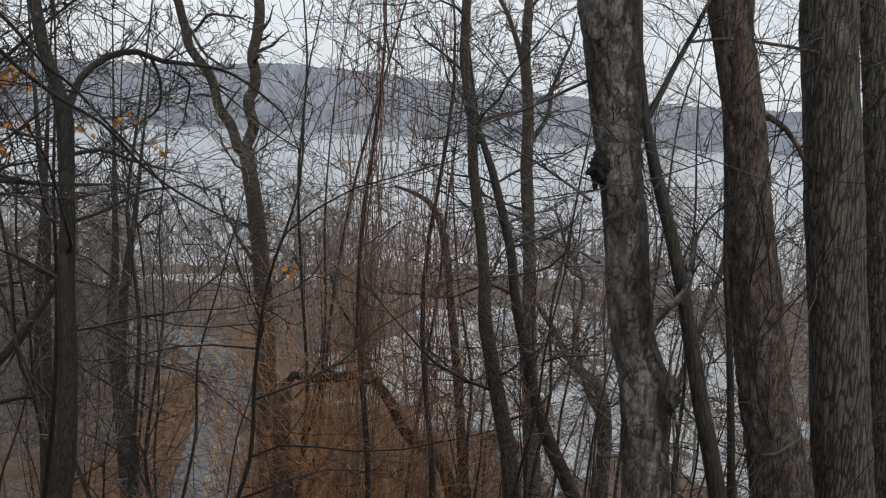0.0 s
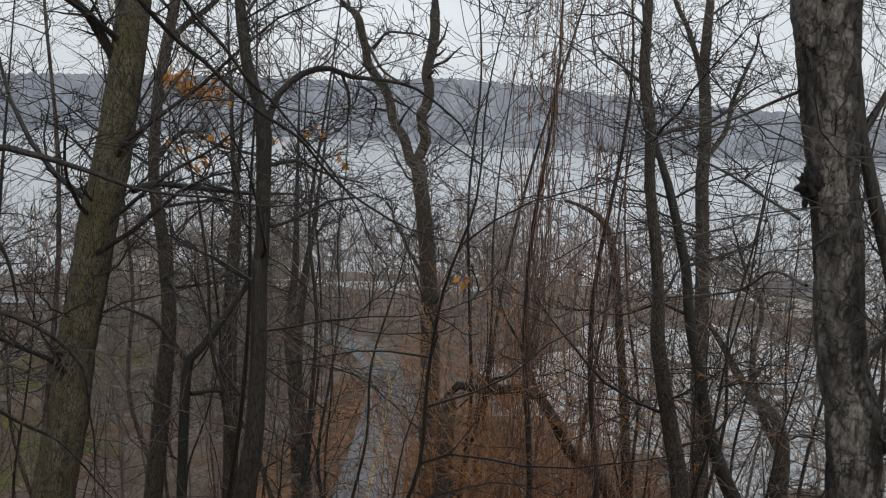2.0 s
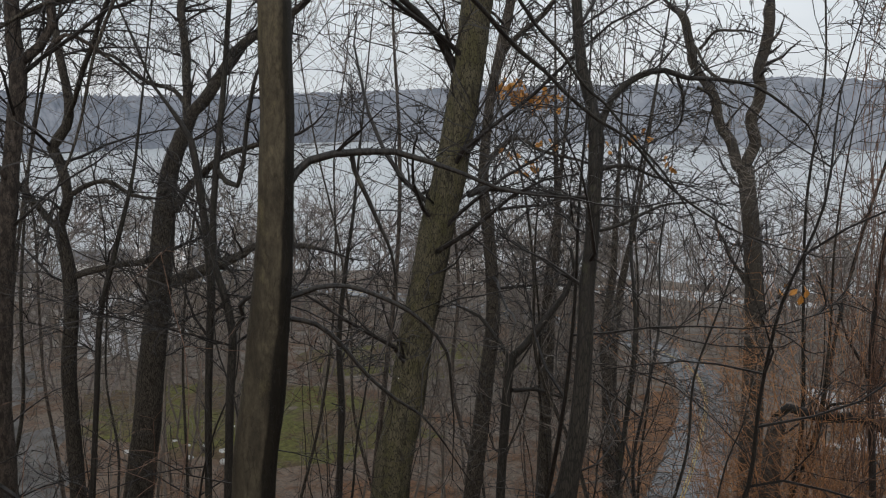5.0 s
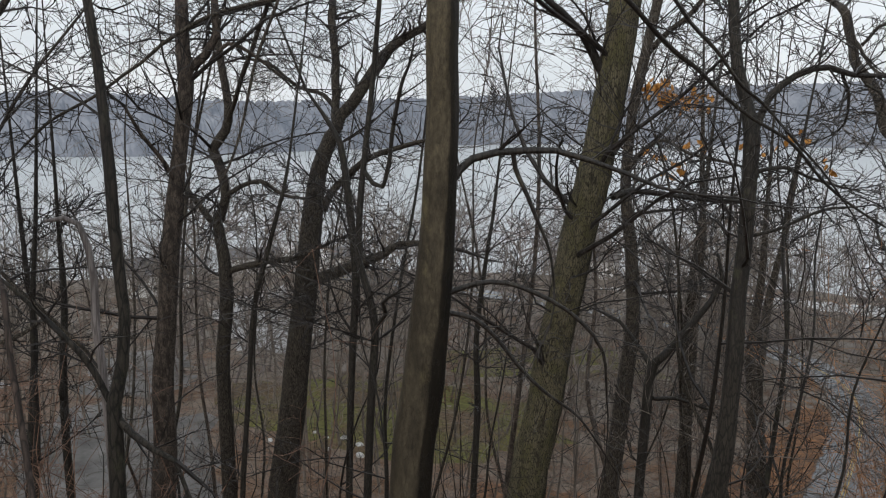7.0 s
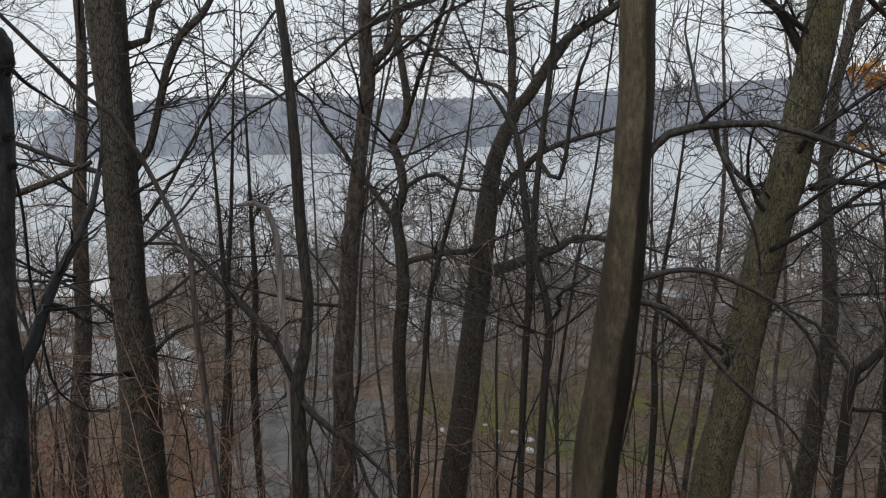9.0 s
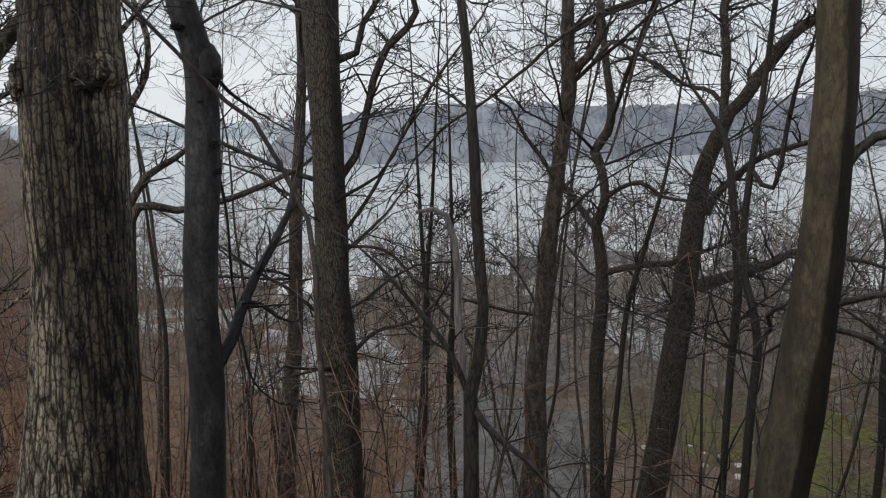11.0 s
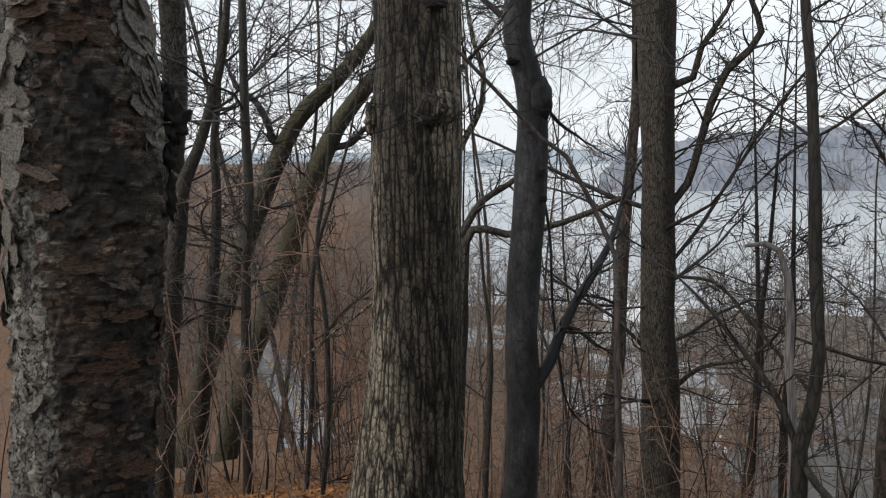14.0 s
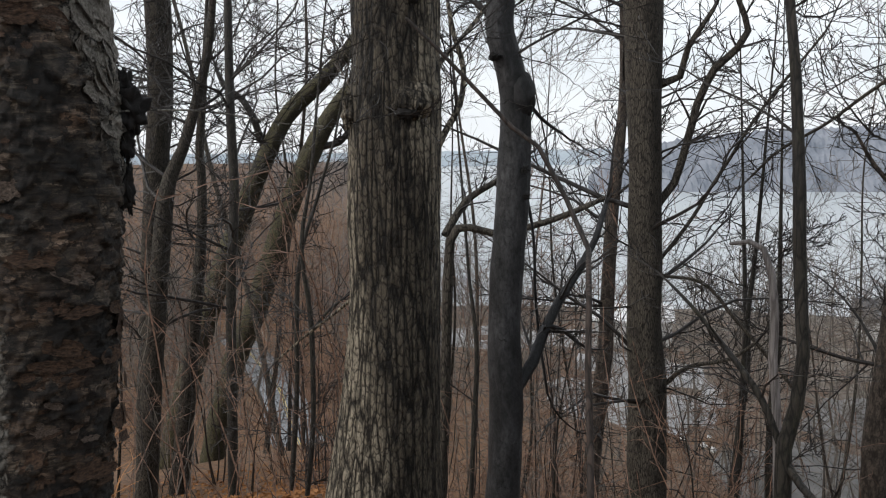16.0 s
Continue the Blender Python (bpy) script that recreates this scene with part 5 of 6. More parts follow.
limb(t, [(-14.35, 3.44, 2.52, 0.074), (-14.26, 3.78, 2.66, 0.059), (-14.16, 3.9, 3.12, 0.05), (-14.07, 4.24, 3.67, 0.036)])
limb(t, [(-14.36, 3.57, -2.55, 0.043), (-14.17, 3.94, -2.15, 0.038), (-13.99, 4.62, -1.96, 0.032), (-13.79, 4.95, -1.65, 0.027)])
limb(t, [(-14.35, 3.39, -0.5, 0.033), (-14.5, 3.89, 0.05, 0.033), (-14.66, 4.48, 0.89, 0.029), (-14.81, 5.16, 1.92, 0.029), (-14.98, 5.94, 2.86, 0.024), (-15.13, 6.45, 3.43, 0.019)])
limb(t, [(-14.36, 3.49, -0.6, 0.028), (-14.15, 4.18, -0.72, 0.028), (-13.94, 4.68, -1.29, 0.032), (-13.72, 5.16, -1.9, 0.032), (-13.5, 5.44, -2.3, 0.027)])
t = tree("rough", [(-19.31, 3.15, -6.61, 0.193), (-19.31, 3.27, -4.93, 0.205), (-19.32, 3.46, -3.31, 0.176), (-19.32, 3.53, -1.73, 0.162), (-19.33, 3.6, -0.17, 0.148), (-19.33, 3.76, 1.36, 0.121), (-19.34, 3.86, 2.98, 0.107), (-19.34, 3.84, 4.82, 0.093)], boughs=17, low=-3, high=7, reach=3.5)
t = tree("vine", [(-2.265, 0.508, 0.581, 0.0085), (-2.293, 0.511, 0.642, 0.0081), (-2.357, 0.519, 0.808, 0.0078), (-2.406, 0.521, 0.969, 0.0074), (-2.438, 0.527, 1.12, 0.007), (-2.673, 0.561, 1.202, 0.0067), (-2.694, 0.505, 1.334, 0.0063), (-2.706, 0.441, 1.456, 0.006), (-2.714, 0.375, 1.506, 0.0056), (-2.716, 0.286, 1.601, 0.0052), (-2.709, 0.177, 1.717, 0.0049), (-2.701, 0.119, 1.771, 0.0045)], boughs=0, rise=0)
t = tree("black", [(-6.61, 0.52, -1.14, 0.131), (-6.61, 0.54, -0.77, 0.128), (-6.61, 0.55, -0.33, 0.127), (-6.61, 0.54, 0.1, 0.12), (-6.61, 0.56, 0.53, 0.121), (-6.61, 0.6, 0.95, 0.12), (-6.61, 0.62, 1.36, 0.119), (-6.61, 0.63, 1.76, 0.11), (-6.61, 0.6, 2.01, 0.106), (-6.61, 0.53, 2.29, 0.101), (-6.61, 0.54, 2.56, 0.095)], boughs=8, low=2, reach=1.8)
black_tree = t
limb(t, [(-6.61, 0.63, -0.29, 0.049), (-6.74, 0.77, -0.11, 0.045), (-6.86, 0.86, 0.09, 0.042), (-6.99, 0.99, 0.28, 0.038), (-7.12, 1.14, 0.49, 0.034), (-7.25, 1.31, 0.75, 0.027), (-7.37, 1.41, 1.01, 0.021)])
limb(t, [(-6.87, 0.89, 0.13, 0.022), (-6.93, 1.02, 0.07, 0.02), (-7, 1.14, -0.04, 0.016)])
limb(t, [(-6.62, 0.68, 1.86, 0.018), (-6.68, 0.82, 1.7, 0.014), (-6.75, 0.99, 1.58, 0.01)])
limb(t, [(-6.62, 0.69, 1.23, 0.012), (-6.78, 0.77, 0.84, 0.011), (-6.94, 0.81, 0.2, 0.011), (-7.11, 0.91, -0.48, 0.011)])
t = tree("ash", [(-10.19, 0.07, 0.18, 0.06), (-10.19, 0.09, 0.45, 0.057), (-10.2, 0.18, 0.59, 0.053), (-10.2, 0.32, 0.6, 0.046), (-10.22, 0.59, 0.53, 0.043), (-10.23, 0.92, 0.57, 0.04), (-10.25, 1.25, 0.66, 0.036), (-10.26, 1.58, 0.78, 0.033), (-10.28, 1.97, 0.95, 0.026)], boughs=0, rise=0)
limb(t, [(-10.19, 0.03, 0.51, 0.05), (-10.32, 0.16, 0.74, 0.047), (-10.44, 0.28, 0.9, 0.041), (-10.58, 0.62, 1.1, 0.034), (-10.71, 0.96, 1.36, 0.024)])
t = tree("oak", [(-4.86, -0.19, -0.39, 0.317), (-4.86, -0.17, -0.12, 0.284), (-4.86, -0.14, 0.19, 0.261), (-4.86, -0.12, 0.5, 0.245), (-4.87, -0.11, 0.8, 0.236), (-4.87, -0.11, 1.1, 0.237), (-4.87, -0.1, 1.4, 0.235), (-4.87, -0.09, 1.69, 0.233), (-4.87, -0.08, 1.97, 0.223), (-4.87, -0.08, 2.25, 0.23)], boughs=5, low=2.6, reach=2.2)
burl_oak = t
limb(t, [(-4.88, 0.12, 1.47, 0.018), (-4.99, 0.17, 1.58, 0.018), (-5.1, 0.24, 1.71, 0.017), (-5.21, 0.26, 1.91, 0.016), (-5.32, 0.21, 2.11, 0.014), (-5.43, 0.18, 2.29, 0.013)])
limb(t, [(-4.88, 0.12, 1.88, 0.016), (-5.03, 0.2, 1.99, 0.013), (-5.18, 0.3, 2.12, 0.011), (-5.33, 0.4, 2.27, 0.008)])
limb(t, [(-4.86, -0.29, 0.74, 0.01), (-5.07, -0.47, 0.58, 0.008), (-5.28, -0.64, 0.44, 0.007), (-5.49, -0.89, 0.22, 0.005)])
t = tree("flaky", [(-2.863, -0.965, 0.48, 0.193), (-2.868, -0.945, 0.72, 0.197), (-2.868, -0.925, 0.96, 0.2), (-2.868, -0.905, 1.28, 0.207), (-2.868, -0.895, 1.6, 0.205), (-2.868, -0.905, 1.78, 0.188), (-2.868, -0.915, 1.91, 0.181)], boughs=3, low=2.6)
flaky = t
limb(t, [(-2.87, -0.69, 1.57, 0.003), (-3.01, -0.62, 1.58, 0.003), (-3.15, -0.51, 1.58, 0.003), (-3.3, -0.34, 1.55, 0.002), (-3.44, -0.19, 1.54, 0.002)])
t = tree("mossy", [(-32.13, -10.3, -12.2, 0.482), (-32.16, -9.67, -9.32, 0.477), (-32.2, -8.88, -6.54, 0.462), (-32.24, -7.89, -4.27, 0.458), (-32.28, -7.1, -2.03, 0.443), (-32.32, -6.37, -0.05, 0.418), (-32.35, -5.66, 1.47, 0.394), (-32.38, -4.97, 2.76, 0.349), (-32.42, -4.06, 3.93, 0.315), (-32.48, -2.89, 5.29, 0.27)], boughs=10, low=0, high=8, reach=4)
limb(t, [(-32.36, -5.47, 1.79, 0.153), (-32.4, -4.59, 2, 0.131), (-32.43, -3.81, 2.63, 0.109)])
t = tree("mossy", [(-33.63, -12.56, -12.85, 0.554), (-33.66, -11.88, -9.83, 0.525), (-33.7, -11.03, -6.91, 0.497), (-33.75, -9.89, -3.58, 0.468), (-33.81, -8.73, -0.79, 0.417), (-33.84, -8.04, 0.82, 0.38), (-33.89, -6.86, 3.03, 0.343), (-33.96, -5.45, 4.41, 0.319), (-34.01, -4.28, 5.68, 0.272), (-34.06, -3.34, 7.04, 0.248)], boughs=10, low=0, high=8, reach=4)
limb(t, [(-33.84, -8.1, 0.59, 0.185), (-33.85, -7.82, 1.96, 0.149), (-33.82, -8.44, 3.55, 0.137), (-33.78, -9.32, 4.46, 0.114)])
t = tree("dark", [(-17.97, -4.92, -6.06, 0.12), (-17.97, -4.85, -3.7, 0.112), (-17.97, -4.76, -1.19, 0.11), (-17.98, -4.61, 0.65, 0.103), (-17.98, -4.62, 2.44, 0.096), (-17.98, -4.57, 4.77, 0.083)], boughs=17, low=-3, high=7, reach=3.5)
t = tree("ash", [(-19.45, -7.48, -6.71, 0.275), (-19.46, -7.23, -4.14, 0.251), (-19.47, -7.01, -2.21, 0.228), (-19.48, -6.73, -0.06, 0.206), (-19.49, -6.52, 0.99, 0.171), (-19.51, -6.19, 1.67, 0.138), (-19.52, -5.89, 2.54, 0.118), (-19.54, -5.59, 3.57, 0.104), (-19.54, -5.43, 4.33, 0.09), (-19.55, -5.33, 5.14, 0.084)], boughs=17, low=-3, high=7, reach=3.5)
t = tree("ash", [(-22.59, -8.8, -8.07, 0.257), (-22.6, -8.6, -5.07, 0.269), (-22.61, -8.37, -2.82, 0.282), (-22.62, -8.18, -0.62, 0.294), (-22.63, -7.99, 1.23, 0.315), (-22.64, -7.82, 2.74, 0.328), (-22.64, -7.74, 4.23, 0.333), (-22.64, -7.73, 5.7, 0.338)], boughs=17, low=-3, high=7, reach=3.5)
t = tree("ash", [(-21.06, -7.31, -7.41, 0.269), (-21.07, -7.09, -5.84, 0.237), (-21.08, -6.75, -3.42, 0.19), (-21.1, -6.47, -1.36, 0.145), (-21.11, -6.3, 0.37, 0.122), (-21.11, -6.3, 1.79, 0.107), (-21.11, -6.16, 2.91, 0.085)], boughs=17, low=-3, high=7, reach=3.5)
t = tree("dark", [(-13.28, -2.33, -4.03, 0.041), (-13.29, -2.19, -2.78, 0.041), (-13.29, -2.17, -1.12, 0.04), (-13.29, -2.28, 0.06, 0.035), (-13.29, -2.11, 1.03, 0.026)], rise=6.0, boughs=13, low=-6, high=6, reach=1.9)
limb(t, [(-13.29, -2.18, -1.3, 0.027), (-13.3, -1.88, -0.94, 0.022), (-13.32, -1.47, -0.63, 0.018)])
t = tree("dark", [(-14.86, -2.94, -4.71, 0.046), (-14.86, -2.77, -2.78, 0.046), (-14.87, -2.66, -0.52, 0.04), (-14.89, -2.28, 0.77, 0.03), (-14.9, -1.96, 1.75, 0.02)], rise=6.0, boughs=13, low=-6, high=6, reach=1.9)
t = tree("dark", [(-11.8, 0.31, -3.38, 0.032), (-11.81, 0.36, -2.37, 0.036), (-11.81, 0.41, -1.23, 0.031), (-11.8, 0.32, -0.27, 0.023)], rise=6.0, boughs=13, low=-6, high=6, reach=1.9)
t = tree("dark", [(-18.49, 6.18, -6.24, 0.076), (-18.49, 6.33, -4.65, 0.075), (-18.5, 6.47, -3.12, 0.068), (-18.49, 6.37, -1.61, 0.055)], rise=6.0, boughs=13, low=-6, high=6, reach=1.9)
t = tree("dark", [(-18.98, 7.26, -7.86, 0.099), (-19.02, 7.21, -6.06, 0.097), (-19.01, 7.22, -4.33, 0.089), (-18.94, 7.31, -2.65, 0.074), (-18.96, 7.29, -1.29, 0.053)], rise=6.0, boughs=13, low=-6, high=6, reach=1.9)
t = tree("dark", [(-16.32, 5.47, -6.3, 0.07), (-16.25, 5.56, -4.8, 0.064), (-16.23, 5.59, -3.36, 0.057), (-16.2, 5.63, -1.96, 0.051), (-16.11, 5.74, -0.38, 0.039)], rise=6.0, boughs=13, low=-6, high=6, reach=1.9)
t = tree("dark", [(-13.61, 8.42, -5.56, 0.053), (-13.47, 8.51, -3.55, 0.052), (-13.36, 8.58, -2.06, 0.051), (-13.09, 8.76, -0.82, 0.045), (-12.85, 8.92, 0.2, 0.035), (-12.75, 8.99, 0.79, 0.025)], rise=6.0, boughs=13, low=-6, high=6, reach=1.9)
t = tree("dark", [(-12.92, 14.62, -7.79, 0.084), (-12.87, 14.65, -5.41, 0.083), (-12.93, 14.62, -3.7, 0.068), (-12.8, 14.7, -2.04, 0.054), (-12.65, 14.8, -0.68, 0.04)], rise=6.0, boughs=13, low=-6, high=6, reach=1.9)
t = tree("ash", [(-11.42, 23.28, -10.75, 0.187), (-11.48, 23.23, -8.35, 0.185), (-11.62, 23.14, -6.06, 0.164), (-11.59, 23.16, -3.46, 0.126), (-11.44, 23.26, -1.29, 0.089)], rise=6.0, boughs=13, low=-6, high=6, reach=1.9)
t = tree("ash", [(-10.82, 27.5, -12.23, 0.253), (-11.04, 27.35, -8.24, 0.217), (-11.22, 27.24, -6.12, 0.184), (-11.08, 27.33, -3.62, 0.131), (-11.08, 27.33, -1.6, 0.09)], rise=6.0, boughs=13, low=-6, high=6, reach=1.9)
t = tree("ash", [(-11.04, 28.8, -12.95, 0.275), (-11.27, 28.8, -10.25, 0.25), (-11.51, 28.8, -7.67, 0.206), (-11.34, 28.8, -4.72, 0.152), (-10.95, 28.8, -2.25, 0.09)], rise=6.0, boughs=13, low=-6, high=6, reach=1.9)
t = tree("ash", [(-11.14, 22.4, -9.85, 0.198), (-11.11, 22.4, -6.73, 0.177), (-11.07, 22.4, -3.75, 0.158), (-10.98, 22.4, -1.52, 0.109), (-11.12, 22.4, 0.33, 0.077)], rise=6.0, boughs=13, low=-6, high=6, reach=1.9)


# ---- knots, burl and loose bark ----
def lump(name, owner, place, size, mat, seed, rough=0.25):
    """An uneven knob grown out of a trunk."""
    verts, faces = [], []
    rows, cols = 22, 30
    for i in range(rows + 1):
        t = math.pi * i / rows
        for k in range(cols):
            a = 2 * math.pi * k / cols
            n = Vector((math.sin(t) * math.cos(a), math.sin(t) * math.sin(a), math.cos(t)))
            r = 1 + rough * noise.noise(n * 2.2 + Vector((seed, 0, 0))) + rough * 0.5 * noise.noise(n * 5 + Vector((0, seed, 0))) + rough * 0.3 * noise.noise(n * 12 + Vector((0, 0, seed)))
            verts.append(Vector(place) + Vector((n.x * size[0], n.y * size[1], n.z * size[2])) * r)
    for i in range(rows):
        for k in range(cols):
            j = (k + 1) % cols
            faces.append((i * cols + k, (i + 1) * cols + k, (i + 1) * cols + j, i * cols + j))
    return part(name, shifted(verts, owner[2]), faces, mat, owner[0])


lump("knot", cherry, (0.885, 4.82, 1.36), (0.06, 0.06, 0.085), BARK["knob"], 3, 0.75)
lump("knot", cherry, (1.42, 4.86, 0.0), (0.07, 0.09, 0.1), BARK["cherry"], 5, 0.5)
lump("burl", burl_oak, (-4.71, -0.01, 1.7), (0.105, 0.13, 0.1), BARK["oak"], 8, 0.18)
# Solid black lump: its colour stands for the shade inside a hollow.
lump("hollow_shade", burl_oak, (-4.628, -0.015, 1.645), (0.025, 0.055, 0.028), BARK["knob"], 9, 0.5)
lump("knot", burl_oak, (-4.67, 0.02, 2.2), (0.03, 0.06, 0.03), BARK["knob"], 10, 0.5)
lump("burl", burl_oak, (-4.8, -0.3, 1.66), (0.06, 0.05, 0.09), BARK["oak"], 12, 0.5)
for k, (h, out, size) in enumerate(((1.585, 0.25, (0.042, 0.042, 0.055)), (1.49, 0.232, (0.022, 0.022, 0.05)), (1.36, 0.228, (0.018, 0.018, 0.06)), (1.65, 0.238, (0.02, 0.02, 0.035)))):
    lump("knot", flaky, (-2.848 - 0.442 * (out - 0.016), -0.888 + 0.897 * (out - 0.016), h), size, BARK["knob"], 11 + k, 0.9)
lump("knob", black_tree, (-6.58, 0.675, 1.85), (0.1, 0.1, 0.17), BARK["black"], 15, 0.12)
for k, (y, h, s) in enumerate(((0.7, 1.33, 0.028), (0.72, 1.14, 0.022), (0.5, 2.12, 0.03), (0.55, 0.1, 0.025), (0.63, 1.62, 0.02))):
    lump("knot", black_tree, (-6.51, y - 0.02, h), (s, s * 1.2, s * 0.8), BARK["knob"], 20 + k, 0.8)


def bark_plate(seed):
    """A curled, ragged scale of bark, flat side towards -y."""
    rng = random.Random(seed)
    verts, faces = [], []
    cols, rows = 6, 5
    for layer, dy in ((0, -1.0), (1, 0.0)):
        for j in range(rows + 1):
            for i in range(cols + 1):
                u, v = i / cols * 2 - 1, j / rows * 2 - 1
                wide = 1 + 0.5 * noise.noise(Vector((v * 1.9, seed * 3.1, 0))) - 0.2 * v * v
                tall = 1 + 0.6 * noise.noise(Vector((u * 1.9, seed * 5.3, 4))) - 0.2 * u * u
                curl = 0.28 * max(0, abs(v) - 0.3) + 0.2 * u * u + 0.12 * noise.noise(Vector((u * 3, v * 3, seed)))
                verts.append((u * wide * (0.94 if layer else 1), (-curl if seed % 2 else -0.1 - 0.6 * curl) + dy * 0.1, v * tall))
    n = (cols + 1) * (rows + 1)
    for j in range(rows):
        for i in range(cols):
            o = j * (cols + 1) + i
            faces.append((o, o + 1, o + cols + 2, o + cols + 1))
            faces.append((n + o, n + o + cols + 1, n + o + cols + 2, n + o + 1))
    ring = [i for i in range(cols + 1)] + [(j + 1) * (cols + 1) - 1 for j in range(1, rows + 1)]
    ring += [rows * (cols + 1) + i for i in range(cols - 1, -1, -1)] + [j * (cols + 1) for j in range(rows - 1, 0, -1)]
    for a, b in zip(ring, ring[1:] + ring[:1]):
        faces.append((b, a, n + a, n + b))
    return verts, faces


plates = []
for k in range(8):
    v, f = bark_plate(k + 1)
    pair = []
    for mat in (PLATE, PLATE_BROWN, PLATE_TAN):
        me = bpy.data.meshes.new("bark_plate")
        me.from_pydata(v, [], f)
        me.materials.append(mat)
        pair.append(me)
    plates.append(pair)
rng = random.Random(77)
for k in range(300):
    zone = "left" if k < 95 else "right" if k < 140 else "front"
    z = rng.uniform(1.5, 2.1) if zone == "right" else rng.uniform(0.35, 2.1)
    a = radians({"left": rng.uniform(-88, -12), "right": rng.uniform(72, 125), "front": rng.uniform(-18, 112)}[zone])
    r = 0.21 - 0.05 * abs(z - 1.35) ** 1.5
    ob = new("bark_plate", plates[rng.randrange(8)][rng.choice((1, 1, 2)) if zone == "front" else 0])
    out = Vector((math.cos(a), math.sin(a), 0))
    c = Vector((-2.868, -0.918, z)) + out * (r + {"front": rng.uniform(-0.006, 0.006), "left": rng.uniform(-0.002, 0.01), "right": rng.uniform(0.004, 0.018)}[zone])
    turn = math.atan2(out.y, out.x) + math.pi / 2
    size = rng.choice((0.014, 0.02, 0.028, 0.042)) if zone == "front" else rng.uniform(0.018, 0.04) if zone == "left" else rng.uniform(0.03, 0.055)
    m = Matrix.Translation(c - flaky[2]) @ Matrix.Rotation(turn, 4, "Z") @ Matrix.Rotation(rng.uniform(-0.35, 0.35), 4, "Y")
    m = m @ Matrix.Rotation(rng.uniform(-0.3, 0.15), 4, "X")
    m = m @ Matrix.Diagonal((size * rng.uniform(0.8, 1.4), size * 0.3, size * (rng.uniform(0.3, 0.7) if zone == "front" else rng.uniform(1.0, 2.2)), 1))
    ob.parent, ob.matrix_basis = flaky[0], m


# ---- last oak leaves on the twigs ----
def oak_leaf():
    """A lobed leaf folded along its rib."""
    outline = [(0.0, 0.0)]
    for i in range(1, 9):
        t = i / 9
        w = (0.34 * math.sin(math.pi * min(1, t * 1.05))) * (1.0 if i % 2 else 0.6)
        outline.append((w, t))
    verts = [(0, 0, 0), (0, 0.5, -0.02), (0, 1, 0)]
    right = [(w, y, 0.3 * w) for w, y in outline[1:]]
    left = [(-w, y, 0.3 * w) for w, y in outline[1:]]
    faces = [(0, *[3 + i for i in range(8)], 2, 1), (0, 1, 2, *[11 + i for i in range(7, -1, -1)])]
    me = bpy.data.meshes.new("leaf")
    me.from_pydata(verts + right + left, [], faces)
    me.materials.append(LEAF)
    return me


leaf_mesh = oak_leaf()
rng = random.Random(5)
for (cx, cy, cz), spread, count in (((-7.53, 13.03, 2.15), 0.12, 22), ((-7.35, 13.14, 2.05), 0.15, 34), ((-7.05, 13.3, 2.0), 0.13, 30), ((-6.88, 13.39, 1.25), 0.1, 6),
                                    ((-7.21, 13.2, 0.82), 0.11, 14), ((-7.48, 13.06, 0.97), 0.1, 5), ((-6.1, 13.76, 1.19), 0.08, 5), ((-5.5, 14.01, 1.34), 0.14, 8), ((-5.07, 14.16, 0.97), 0.09, 5), ((-2.81, 14.52, -1.14), 0.12, 6)):
    for _ in range(count):
        ob = new("leaf", leaf_mesh)
        p = Vector((cx + rng.gauss(0, spread), cy + rng.gauss(0, spread), cz + rng.gauss(0, spread * 0.7)))
        m = Matrix.Translation(p - leaner_twin[2]) @ Euler((rng.uniform(-2.6, -0.6), rng.uniform(-1, 1), rng.uniform(0, 6.3))).to_matrix().to_4x4()
        ob.parent, ob.matrix_basis = leaner_twin[0], m @ Matrix.Scale(rng.uniform(0.12, 0.2), 4)


# ---- orange thicket and the vine-hung tree ----
def thicket(place, wide, deep, tall, count, mat, name, label, seed, droop=0.5, fine=0.006):
    rng = random.Random(seed)
    base = Vector((place[0], place[1], gz(*place)))
    verts, faces = [], []
    for _ in range(count):
        x, y = base.x + rng.gauss(0, wide * 0.5), base.y + rng.gauss(0, deep * 0.5)
        p = Vector((x, y, gz(x, y) - 0.1))
        h = tall * rng.uniform(0.45, 1.1)
        lean = Vector((rng.uniform(-0.4, 0.4), rng.uniform(-0.4, 0.4), 1)).normalized()
        pts, radii = [p.copy()], [fine * 2]
        n = 9
        for i in range(n):
            lean = (lean + Vector((rng.uniform(-0.2, 0.2), rng.uniform(-0.2, 0.2), rng.uniform(-0.1, 0.1) - droop * 0.05 * max(0, i - 5)))).normalized()
            p = p + lean * h / n
            pts.append(p.copy())
            radii.append(fine * (2 - 1.2 * i / n))
            if i > 2 and rng.random() < 0.65:
                side = Vector((rng.uniform(-1, 1), rng.uniform(-1, 1), rng.uniform(-0.3, 0.8))).normalized()
                grow(verts, faces, rng, p, side, h * rng.uniform(0.1, 0.26), fine, 1, lift=-0.05, bend=0.35, fork=0.6, fine=fine * 0.75)
        tube(verts, faces, pts, radii, 3)
    ob = part(name, shifted(verts, base), faces, mat, smooth=False)
    ob.location = base
    return tagged(ob, label, "thicket", kind="stuff")


